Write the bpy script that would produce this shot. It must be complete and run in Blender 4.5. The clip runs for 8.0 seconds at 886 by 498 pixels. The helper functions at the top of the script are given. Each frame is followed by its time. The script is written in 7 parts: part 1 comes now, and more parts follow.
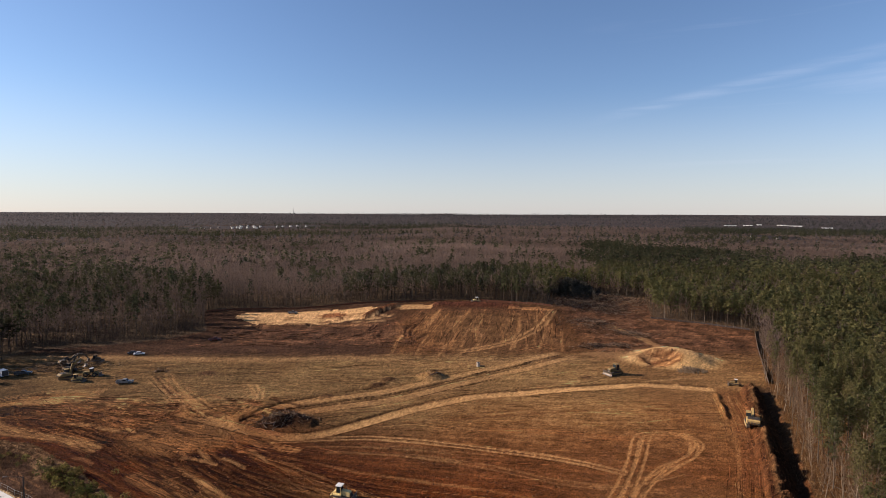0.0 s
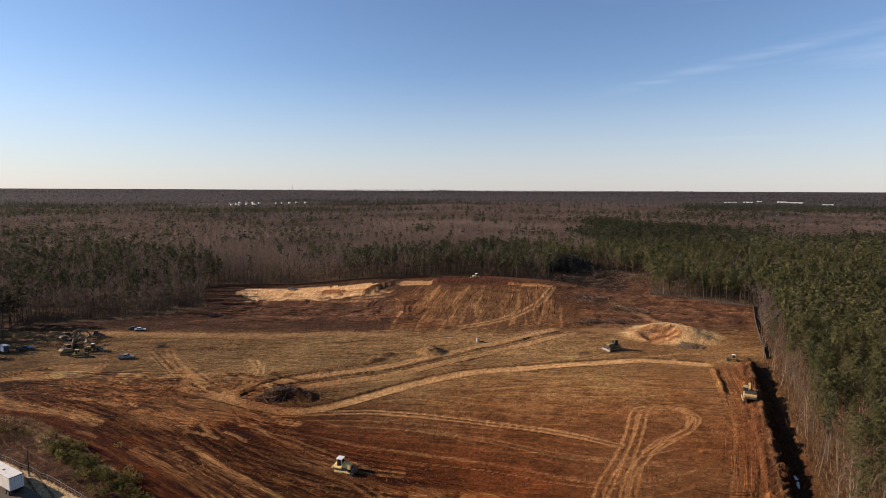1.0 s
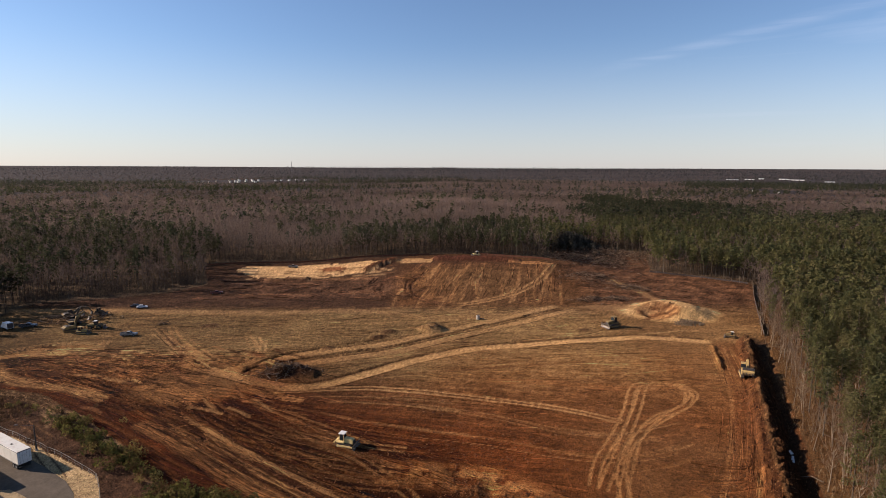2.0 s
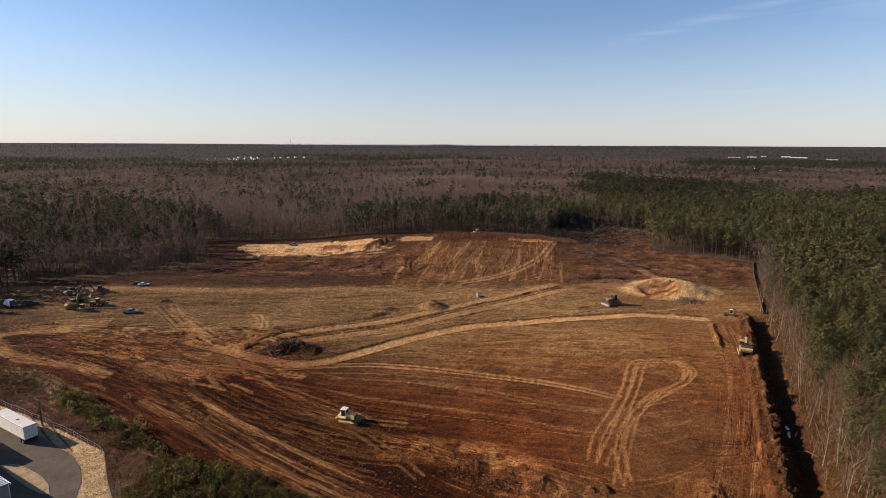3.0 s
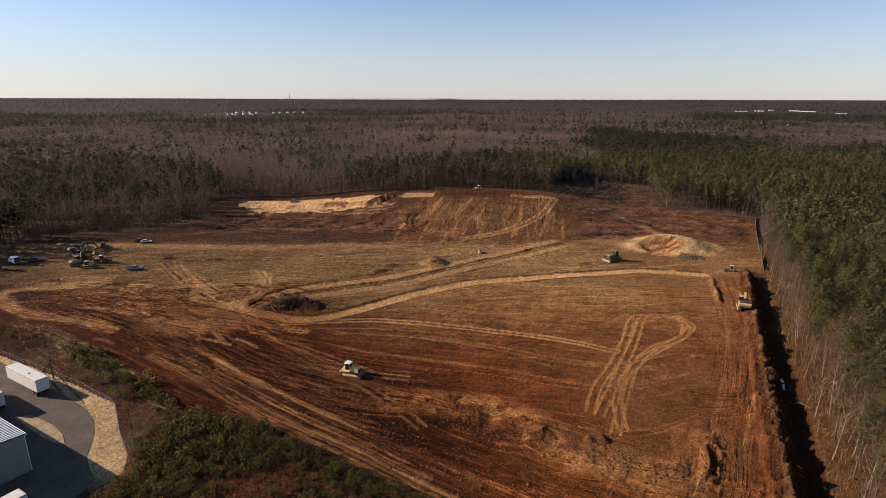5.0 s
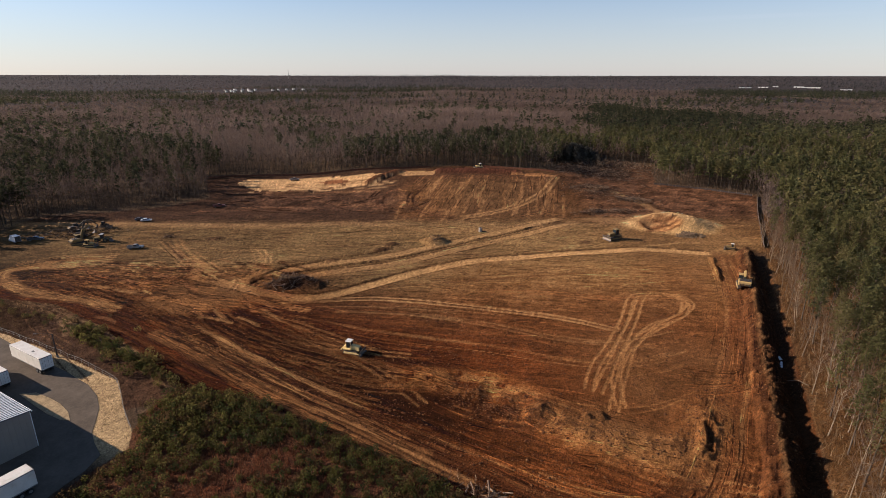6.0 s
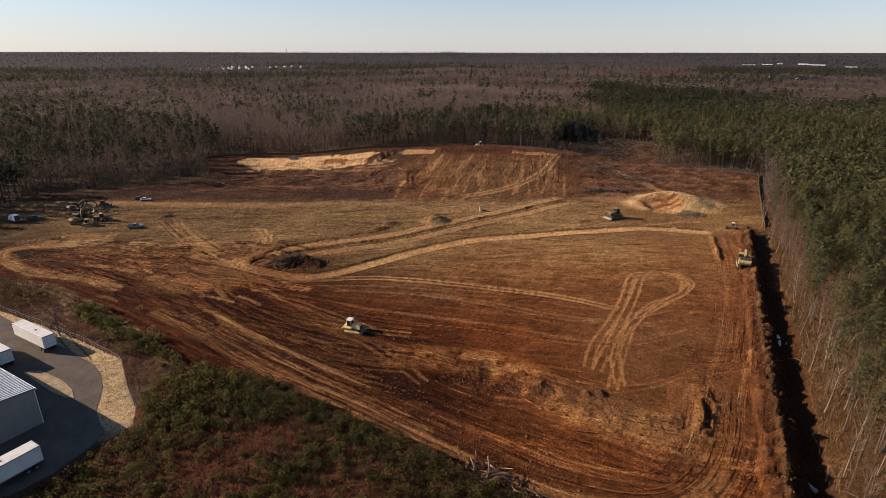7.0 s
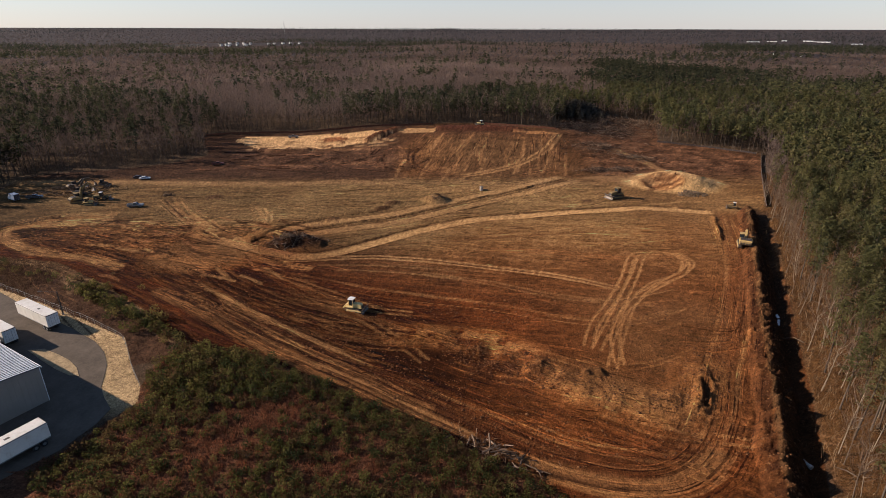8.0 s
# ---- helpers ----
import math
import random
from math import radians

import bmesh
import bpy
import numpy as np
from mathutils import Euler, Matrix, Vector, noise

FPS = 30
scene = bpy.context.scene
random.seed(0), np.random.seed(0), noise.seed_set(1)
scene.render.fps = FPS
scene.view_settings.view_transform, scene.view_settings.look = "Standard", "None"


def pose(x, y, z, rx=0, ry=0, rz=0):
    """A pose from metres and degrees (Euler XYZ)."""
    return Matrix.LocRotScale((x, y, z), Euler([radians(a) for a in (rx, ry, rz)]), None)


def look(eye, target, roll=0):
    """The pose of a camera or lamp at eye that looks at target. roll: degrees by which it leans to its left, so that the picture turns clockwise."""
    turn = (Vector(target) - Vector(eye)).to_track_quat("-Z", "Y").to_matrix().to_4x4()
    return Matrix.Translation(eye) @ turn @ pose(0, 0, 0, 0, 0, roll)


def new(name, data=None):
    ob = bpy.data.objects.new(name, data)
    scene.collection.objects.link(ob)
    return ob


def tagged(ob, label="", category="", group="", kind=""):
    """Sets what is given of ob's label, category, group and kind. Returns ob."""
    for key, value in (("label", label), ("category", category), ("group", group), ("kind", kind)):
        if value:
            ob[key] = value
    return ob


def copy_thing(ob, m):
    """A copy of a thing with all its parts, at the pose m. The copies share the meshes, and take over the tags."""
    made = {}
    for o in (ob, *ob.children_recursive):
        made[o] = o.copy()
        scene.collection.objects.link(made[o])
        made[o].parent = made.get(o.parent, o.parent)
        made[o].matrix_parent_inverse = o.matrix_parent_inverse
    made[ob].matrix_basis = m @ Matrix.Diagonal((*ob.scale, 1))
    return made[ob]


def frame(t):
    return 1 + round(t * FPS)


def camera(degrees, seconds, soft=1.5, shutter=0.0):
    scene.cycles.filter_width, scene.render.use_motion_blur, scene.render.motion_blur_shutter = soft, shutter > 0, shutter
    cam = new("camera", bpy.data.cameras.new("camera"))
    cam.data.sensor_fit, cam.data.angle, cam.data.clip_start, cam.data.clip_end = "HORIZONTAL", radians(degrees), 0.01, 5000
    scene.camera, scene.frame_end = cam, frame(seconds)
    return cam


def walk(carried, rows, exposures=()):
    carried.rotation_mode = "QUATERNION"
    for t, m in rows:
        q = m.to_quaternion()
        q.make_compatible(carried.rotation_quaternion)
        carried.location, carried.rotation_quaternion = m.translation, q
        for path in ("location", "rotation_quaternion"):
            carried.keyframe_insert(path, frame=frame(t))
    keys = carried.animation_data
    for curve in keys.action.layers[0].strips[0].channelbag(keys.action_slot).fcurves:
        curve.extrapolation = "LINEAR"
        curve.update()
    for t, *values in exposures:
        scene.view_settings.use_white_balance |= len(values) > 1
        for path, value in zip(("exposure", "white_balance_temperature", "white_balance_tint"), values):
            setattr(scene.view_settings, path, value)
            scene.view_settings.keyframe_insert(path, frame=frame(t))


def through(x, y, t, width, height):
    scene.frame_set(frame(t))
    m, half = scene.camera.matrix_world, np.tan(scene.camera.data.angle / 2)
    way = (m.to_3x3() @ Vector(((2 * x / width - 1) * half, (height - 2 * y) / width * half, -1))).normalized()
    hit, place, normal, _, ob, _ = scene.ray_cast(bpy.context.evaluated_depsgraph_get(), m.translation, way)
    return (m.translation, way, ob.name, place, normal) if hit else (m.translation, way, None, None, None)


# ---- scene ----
# ================= camera and its path =================
cam = camera(78.2, 8.0, soft=0.5)
# seconds, place in metres, then turn to the left, tilt upwards and lean in degrees: a hovering drone that tips its camera down
ROWS = [
    (0.0, 0.00, 0.00, 65.00, -0.001, -3.764, -0.242),
    (0.5, -0.01, 0.42, 64.81, -0.045, -4.986, -0.256),
    (1.0, -0.05, 0.70, 64.63, -0.065, -6.203, -0.265),
    (1.5, -0.12, 0.66, 64.70, -0.061, -7.397, -0.245),
    (3.0, -0.25, 0.86, 64.66, -0.040, -10.879, -0.281),
    (3.5, -0.33, 0.87, 64.69, -0.031, -12.057, -0.243),
    (4.0, -0.33, 0.90, 64.59, 0.012, -13.163, -0.228),
    (4.5, -0.30, 0.88, 64.58, 0.071, -14.287, -0.202),
    (6.0, -0.15, 1.04, 64.66, 0.188, -17.718, -0.085),
    (6.5, -0.13, 1.08, 64.64, 0.198, -18.814, -0.077),
    (7.0, -0.20, 1.16, 64.57, 0.198, -19.895, -0.074),
    (7.5, -0.39, 1.18, 64.57, 0.189, -20.981, -0.116),
    (8.0, -0.52, 1.14, 64.66, 0.178, -22.068, -0.149),
]
walk(cam, [(t, pose(x, y, z, 90 + tip, 0, turn) @ pose(0, 0, 0, 0, 0, -lean)) for t, x, y, z, turn, tip, lean in ROWS],
     exposures=[(0.0, 0.91, 5800, 17), (8.0, 0.91, 5800, 17)])

# ================= sky and sun =================
SUN_AZIMUTH, SUN_HEIGHT = 172.0, 23.0      # degrees from +x towards +y, and above the ground


def build_sky():
    world = bpy.data.worlds.new("sky")
    world.use_nodes = True
    nt = world.node_tree
    nt.nodes.clear()
    out = nt.nodes.new("ShaderNodeOutputWorld")
    bg = nt.nodes.new("ShaderNodeBackground")
    sky = nt.nodes.new("ShaderNodeTexSky")
    sky.sky_type = "NISHITA"
    sky.sun_disc = False
    sky.sun_elevation = radians(SUN_HEIGHT)
    sky.sun_rotation = radians(90.0 - SUN_AZIMUTH)
    sky.altitude = 150
    sky.air_density, sky.dust_density, sky.ozone_density = 1.0, 0.2, 2.0
    bg.inputs["Strength"].default_value = 0.064
    # a few thin streaks of high cloud
    co = nt.nodes.new("ShaderNodeTexCoord")
    mp = nt.nodes.new("ShaderNodeMapping")
    mp.inputs["Rotation"].default_value = (0.0, radians(9), 0.35)
    mp.inputs["Scale"].default_value = (1.2, 1.2, 15.0)
    mp.inputs["Location"].default_value = (0.0, 0.0, 1.3)
    ns = nt.nodes.new("ShaderNodeTexNoise")
    ns.inputs["Scale"].default_value = 1.6
    ns.inputs["Detail"].default_value = 7.0
    ns.inputs["Roughness"].default_value = 0.55
    ns.inputs["Distortion"].default_value = 0.4
    rp = nt.nodes.new("ShaderNodeMapRange")
    rp.inputs["From Min"].default_value, rp.inputs["From Max"].default_value = 0.57, 0.80
    rp.inputs["To Min"].default_value, rp.inputs["To Max"].default_value = 0.0, 0.22
    mx = nt.nodes.new("ShaderNodeMix")
    mx.data_type = "RGBA"
    mx.inputs[7].default_value = (7.5, 7.6, 7.9, 1)
    nt.links.new(co.outputs["Generated"], mp.inputs["Vector"])
    nt.links.new(mp.outputs["Vector"], ns.inputs["Vector"])
    nt.links.new(ns.outputs["Fac"], rp.inputs["Value"])
    sep = nt.nodes.new("ShaderNodeSeparateXYZ")
    west = nt.nodes.new("ShaderNodeMapRange")
    west.inputs["From Min"].default_value, west.inputs["From Max"].default_value = 0.22, 0.55
    both = nt.nodes.new("ShaderNodeMath")
    both.operation = "MULTIPLY"
    nt.links.new(co.outputs["Generated"], sep.inputs[0])
    nt.links.new(sep.outputs["X"], west.inputs["Value"])
    nt.links.new(west.outputs["Result"], both.inputs[0])
    nt.links.new(rp.outputs["Result"], both.inputs[1])
    nt.links.new(both.outputs["Value"], mx.inputs[0])
    nt.links.new(sky.outputs["Color"], mx.inputs[6])
    # one long thin streak of cirrus
    def toward(way):
        v = nt.nodes.new("ShaderNodeVectorMath")
        v.operation = "DOT_PRODUCT"
        v.inputs[1].default_value = way
        nt.links.new(co.outputs["Generated"], v.inputs[0])
        return v.outputs["Value"]

    def graded(socket, a, b, lo, hi):
        r = nt.nodes.new("ShaderNodeMapRange")
        r.interpolation_type = "SMOOTHSTEP"
        r.inputs["From Min"].default_value, r.inputs["From Max"].default_value = a, b
        r.inputs["To Min"].default_value, r.inputs["To Max"].default_value = lo, hi
        nt.links.new(socket, r.inputs["Value"])
        return r.outputs["Result"]

    def math_node(kind, a, b=None):
        m = nt.nodes.new("ShaderNodeMath")
        m.operation = kind
        nt.links.new(a, m.inputs[0])
        if b is not None:
            nt.links.new(b, m.inputs[1])
        return m.outputs["Value"]
    wisp = nt.nodes.new("ShaderNodeTexNoise")
    wisp.inputs["Scale"].default_value, wisp.inputs["Detail"].default_value = 9.0, 5.0
    nt.links.new(mp.outputs["Vector"], wisp.inputs["Vector"])
    across = graded(math_node("ABSOLUTE", toward((0.242, 0.096, -0.965))), 0.0, 0.013, 1.0, 0.0)
    along = graded(toward((0.468, 0.860, 0.203)), 0.965, 0.996, 0.0, 1.0)
    streak = math_node("MULTIPLY", math_node("MULTIPLY", across, along), graded(wisp.outputs["Fac"], 0.3, 0.7, 0.02, 0.14))
    veil = nt.nodes.new("ShaderNodeMix")
    veil.data_type = "RGBA"
    veil.inputs[7].default_value = (7.0, 7.2, 7.6, 1)
    nt.links.new(streak, veil.inputs[0])
    nt.links.new(mx.outputs[2], veil.inputs[6])
    # pale air low over the horizon
    low = nt.nodes.new("ShaderNodeMapRange")
    low.interpolation_type = "SMOOTHSTEP"
    low.inputs["From Min"].default_value, low.inputs["From Max"].default_value = -0.02, 0.22
    low.inputs["To Min"].default_value, low.inputs["To Max"].default_value = 0.6, 0.0
    air = nt.nodes.new("ShaderNodeMix")
    air.data_type = "RGBA"
    air.inputs[7].default_value = (5.5, 5.2, 4.9, 1)
    nt.links.new(sep.outputs["Z"], low.inputs["Value"])
    nt.links.new(low.outputs["Result"], air.inputs[0])
    nt.links.new(veil.outputs[2], air.inputs[6])
    nt.links.new(air.outputs[2], bg.inputs["Color"])
    nt.links.new(bg.outputs["Background"], out.inputs["Surface"])
    scene.world = world
    lamp = bpy.data.lights.new("sun", "SUN")
    lamp.energy, lamp.angle, lamp.color = 5.0, radians(0.6), (1.0, 0.83, 0.62)
    a, e = radians(SUN_AZIMUTH), radians(SUN_HEIGHT)
    way = Vector((math.cos(a) * math.cos(e), math.sin(a) * math.cos(e), math.sin(e)))
    ob = new("sun", lamp)
    ob.matrix_world = look(way * 400, (0, 0, 0))


build_sky()

# ================= materials =================
def bare_material(name, rough=0.85, spec=0.2):
    m = bpy.data.materials.new(name)
    m.use_nodes = True
    b = m.node_tree.nodes["Principled BSDF"]
    b.inputs["Roughness"].default_value = rough
    b.inputs["Specular IOR Level"].default_value = spec
    return m, m.node_tree, b


def noise_node(nt, scale, detail=6.0, rough=0.6, stretch=None):
    co = nt.nodes.new("ShaderNodeTexCoord")
    n = nt.nodes.new("ShaderNodeTexNoise")
    n.inputs["Scale"].default_value, n.inputs["Detail"].default_value, n.inputs["Roughness"].default_value = scale, detail, rough
    if stretch:
        mp = nt.nodes.new("ShaderNodeMapping")
        mp.inputs["Scale"].default_value = stretch
        nt.links.new(co.outputs["Object"], mp.inputs["Vector"])
        nt.links.new(mp.outputs["Vector"], n.inputs["Vector"])
    else:
        nt.links.new(co.outputs["Object"], n.inputs["Vector"])
    return n


def ranged(nt, socket, a, b, lo, hi):
    r = nt.nodes.new("ShaderNodeMapRange")
    r.inputs["From Min"].default_value, r.inputs["From Max"].default_value = a, b
    r.inputs["To Min"].default_value, r.inputs["To Max"].default_value = lo, hi
    nt.links.new(socket, r.inputs["Value"])
    return r.outputs["Result"]


def scaled(nt, colour, value):
    """colour socket times value socket"""
    v = nt.nodes.new("ShaderNodeVectorMath")
    v.operation = "SCALE"
    nt.links.new(colour, v.inputs[0])
    nt.links.new(value, v.inputs["Scale"])
    return v.outputs["Vector"]


def multiplied(nt, a, b):
    m = nt.nodes.new("ShaderNodeMath")
    m.operation = "MULTIPLY"
    nt.links.new(a, m.inputs[0])
    nt.links.new(b, m.inputs[1])
    return m.outputs["Value"]


def bumped(nt, bsdf, socket, strength, distance):
    b = nt.nodes.new("ShaderNodeBump")
    b.inputs["Strength"].default_value, b.inputs["Distance"].default_value = strength, distance
    nt.links.new(socket, b.inputs["Height"])
    nt.links.new(b.outputs["Normal"], bsdf.inputs["Normal"])


def attribute_material(name, attribute, rough=0.95, spec=0.08, vary=0.35, scale=0.6, bump=0.0, translucent=0.0):
    m, nt, b = bare_material(name, rough, spec)
    at = nt.nodes.new("ShaderNodeAttribute")
    at.attribute_name = attribute
    n = noise_node(nt, scale)
    f = noise_node(nt, scale * 7.0, 4.0)
    k = multiplied(nt, ranged(nt, n.outputs["Fac"], 0.3, 0.7, 1 - vary, 1 + vary), ranged(nt, f.outputs["Fac"], 0.3, 0.7, 1 - vary * 0.8, 1 + vary * 0.8))
    nt.links.new(scaled(nt, at.outputs["Color"], k), b.inputs["Base Color"])
    if bump:
        bumped(nt, b, f.outputs["Fac"], 0.8, bump)
    return m


def plain_material(name, colour, rough=0.6, metal=0.0, vary=0.15, scale=1.5, spec=0.4, dirt=None, bump=0.0):
    """Paint, metal, concrete or cloth: a colour with blotches at two scales and, where given, dirt of that colour."""
    m, nt, b = bare_material(name, rough, spec)
    b.inputs["Metallic"].default_value = metal
    rgb = nt.nodes.new("ShaderNodeRGB")
    rgb.outputs[0].default_value = (*colour, 1)
    n, f = noise_node(nt, scale), noise_node(nt, scale * 9.0, 4.0)
    k = multiplied(nt, ranged(nt, n.outputs["Fac"], 0.3, 0.7, 1 - vary, 1 + vary), ranged(nt, f.outputs["Fac"], 0.3, 0.7, 1 - vary * 0.6, 1 + vary * 0.6))
    col = scaled(nt, rgb.outputs[0], k)
    if dirt:
        d = noise_node(nt, scale * 2.3, 7.0, 0.7)
        mix = nt.nodes.new("ShaderNodeMix")
        mix.data_type = "RGBA"
        mix.inputs[7].default_value = (*dirt, 1)
        nt.links.new(ranged(nt, d.outputs["Fac"], 0.48, 0.72, 0.0, 0.75), mix.inputs[0])
        nt.links.new(col, mix.inputs[6])
        col = mix.outputs[2]
    nt.links.new(col, b.inputs["Base Color"])
    nt.links.new(ranged(nt, f.outputs["Fac"], 0.3, 0.7, max(0.05, rough - 0.12), min(1, rough + 0.12)), b.inputs["Roughness"])
    if bump:
        bumped(nt, b, f.outputs["Fac"], 0.6, bump)
    return m


def soil_material():
    """bare earth: patches, clods and grit, with the clods standing out"""
    m, nt, b = bare_material("soil", 0.97, 0.04)
    at = nt.nodes.new("ShaderNodeAttribute")
    at.attribute_name = "soil"
    n0, n1, n2, n3 = noise_node(nt, 0.06, 5.0), noise_node(nt, 0.22, 6.0, 0.7), noise_node(nt, 0.75, 6.0, 0.7), noise_node(nt, 2.4, 5.0, 0.75)
    k = multiplied(nt, ranged(nt, n0.outputs["Fac"], 0.3, 0.7, 0.88, 1.12), ranged(nt, n1.outputs["Fac"], 0.32, 0.68, 0.82, 1.18))
    k = multiplied(nt, k, ranged(nt, n2.outputs["Fac"], 0.34, 0.66, 0.70, 1.30))
    k = multiplied(nt, k, ranged(nt, n3.outputs["Fac"], 0.34, 0.66, 0.64, 1.36))
    n4 = noise_node(nt, 4.6, 3.0, 0.6)
    k = multiplied(nt, k, ranged(nt, n4.outputs["Fac"], 0.53, 0.66, 1.08, 0.45))
    nt.links.new(scaled(nt, at.outputs["Color"], k), b.inputs["Base Color"])
    add = nt.nodes.new("ShaderNodeMath")
    add.operation = "MULTIPLY_ADD"
    add.inputs[1].default_value = 0.8
    nt.links.new(n3.outputs["Fac"], add.inputs[0])
    nt.links.new(n2.outputs["Fac"], add.inputs[2])
    grit = nt.nodes.new("ShaderNodeMath")
    grit.operation = "MULTIPLY_ADD"
    grit.inputs[1].default_value = 0.45
    nt.links.new(n4.outputs["Fac"], grit.inputs[0])
    nt.links.new(add.outputs["Value"], grit.inputs[2])
    bumped(nt, b, grit.outputs["Value"], 0.9, 0.5)
    return m


def leaf_material(name, through=0.45, vary=0.25):
    """leaves and twigs that let some light through"""
    m, nt, b = bare_material(name, 0.9, 0.06)
    at = nt.nodes.new("ShaderNodeAttribute")
    at.attribute_name = "tint"
    n = noise_node(nt, 0.35)
    col = scaled(nt, at.outputs["Color"], ranged(nt, n.outputs["Fac"], 0.3, 0.7, 1 - vary, 1 + vary))
    nt.links.new(col, b.inputs["Base Color"])
    tr = nt.nodes.new("ShaderNodeBsdfTranslucent")
    nt.links.new(col, tr.inputs["Color"])
    mix = nt.nodes.new("ShaderNodeMixShader")
    mix.inputs[0].default_value = through
    nt.links.new(b.outputs[0], mix.inputs[1])
    nt.links.new(tr.outputs[0], mix.inputs[2])
    nt.links.new(mix.outputs[0], nt.nodes["Material Output"].inputs["Surface"])
    return m


SOIL = soil_material()
LEAF = leaf_material("needles_and_leaves", 0.55)
TWIG = leaf_material("fine_twigs", 0.5, 0.18)
BARK = attribute_material("bark_and_twigs", "tint", 0.95, 0.05, 0.25, 0.8)

# ================= terrain =================
TABLES = [np.random.RandomState(k).rand(256, 256) for k in range(8)]


def vnoise(x, y, size, seed=0):
    """smooth noise from 0 to 1 with patches of that size in metres"""
    tab = TABLES[seed % 8]
    u, v = np.asarray(x, float) / size + 37.3 * seed, np.asarray(y, float) / size + 11.7 * seed
    i, j = np.floor(u).astype(int), np.floor(v).astype(int)
    a, b = u - i, v - j
    a, b = a * a * (3 - 2 * a), b * b * (3 - 2 * b)
    i0, i1, j0, j1 = i & 255, (i + 1) & 255, j & 255, (j + 1) & 255
    return (tab[i0, j0] * (1 - a) + tab[i1, j0] * a) * (1 - b) + (tab[i0, j1] * (1 - a) + tab[i1, j1] * a) * b


def fnoise(x, y, size, seed=0, octaves=4):
    s, w, tot = 0.0, 1.0, 0.0
    for k in range(octaves):
        s = s + w * vnoise(x, y, size / 2 ** k, seed + k)
        tot += w
        w *= 0.55
    return s / tot


def step(t):
    t = np.clip(t, 0, 1)
    return t * t * (3 - 2 * t)


HILLS = [(-650, 1900, 130, 120, 9), (-780, 1900, 120, 120, 6), (-500, 1980, 90, 120, 10), (1120, 2080, 200, 120, 11), (1300, 2080, 200, 120, 11), (745, 1310, 60, 60, 6)]     # cleared rises with houses


def lay(x, y):
    """height of the land without ruts and heaps: flat site, a cut slope and a plateau behind it, low hills far off"""
    x, y = np.asarray(x, float), np.asarray(y, float)
    cut = [-250, -90, -40, 10, 60, 120, 260]
    foot = np.interp(x, cut, [250, 262, 262, 246, 250, 235, 235])
    top = np.interp(x, cut, [430, 400, 335, 318, 326, 400, 420])
    rise = np.interp(x, cut, [4, 6, 8, 9, 8.5, 5, 4])
    h = rise * step((y - foot) / (top - foot))
    r = np.hypot(x * 0.75, y)
    far = np.clip((r - 1900) / 2950, 0, 1.1)
    roll = (fnoise(x, y, 900, 3, 2) - 0.5) * 16 * np.clip((r - 600) / 900, 0, 1) * np.clip((5200 - r) / 1500, 0.15, 1) * 0.5
    for hx, hy, wide, deep, up in HILLS:
        h = h + up * np.exp(-((x - hx) / wide) ** 2 - ((y - hy) / deep) ** 2)
    return h + 48 * far ** 1.4 + roll


def smooth_line(points, gap=1.5):
    """Catmull-Rom through the points, sampled about every gap metres"""
    p = np.array([points[0], *points, points[-1]], float)
    out = []
    for i in range(1, len(p) - 2):
        a, b, c, d = p[i - 1], p[i], p[i + 1], p[i + 2]
        n = max(2, int(np.hypot(*(c - b)) / gap))
        for t in np.arange(n) / n:
            out.append(0.5 * (2 * b + (c - a) * t + (2 * a - 5 * b + 4 * c - d) * t * t + (3 * b - a - 3 * c + d) * t ** 3))
    out.append(p[-2])
    return np.array(out)


def beside(line, off):
    """the line shifted to its left by off metres"""
    d = np.gradient(line, axis=0)
    d /= np.maximum(1e-6, np.hypot(d[:, 0], d[:, 1]))[:, None]
    return line + off * np.stack([-d[:, 1], d[:, 0]], 1)


def inside(x, y, poly):
    """whether points lie in a polygon"""
    res = np.zeros(np.shape(x), bool)
    n = len(poly)
    for i in range(n):
        (x0, y0), (x1, y1) = poly[i], poly[(i + 1) % n]
        if y0 == y1:
            continue
        res ^= ((y0 > y) != (y1 > y)) & (x < (x1 - x0) * (y - y0) / (y1 - y0) + x0)
    return res


def line_distance(x, y, line):
    best = np.full(np.shape(x), 1e9)
    for (x0, y0), (x1, y1) in zip(line[:-1], line[1:]):
        dx, dy = x1 - x0, y1 - y0
        t = np.clip(((x - x0) * dx + (y - y0) * dy) / (dx * dx + dy * dy + 1e-9), 0, 1)
        best = np.minimum(best, np.hypot(x - x0 - t * dx, y - y0 - t * dy))
    return best


# the plan, in metres from the point below the first eye
SITE = [(-190, 226), (-194, 240), (-192, 252), (-163, 262), (-141, 275), (-128, 292), (-150, 338), (-125, 344), (-80, 344), (-31, 345), (-7, 349), (21, 349),
        (66, 334), (82, 381), (110, 404), (140, 374), (126, 324), (148, 312), (171, 296), (141, 236), (124, 205), (106, 164), (90, 130), (79.5, 108),
        (70.5, 89), (62.5, 73), (57, 62), (50, 40), (22, 40), (18, 62), (6, 71), (-5, 79), (-16, 85), (-30, 94), (-42, 101), (-57, 104), (-71, 117), (-94, 135),
        (-115, 149), (-135, 153), (-188, 160)]
LOT = [(-150, 150), (-118, 131), (-91, 117.5), (-72, 106.5), (-65, 96), (-59.5, 89), (-57.5, 84), (-60, 79), (-63, 72), (-70, 63), (-78, 54), (-150, 54)]
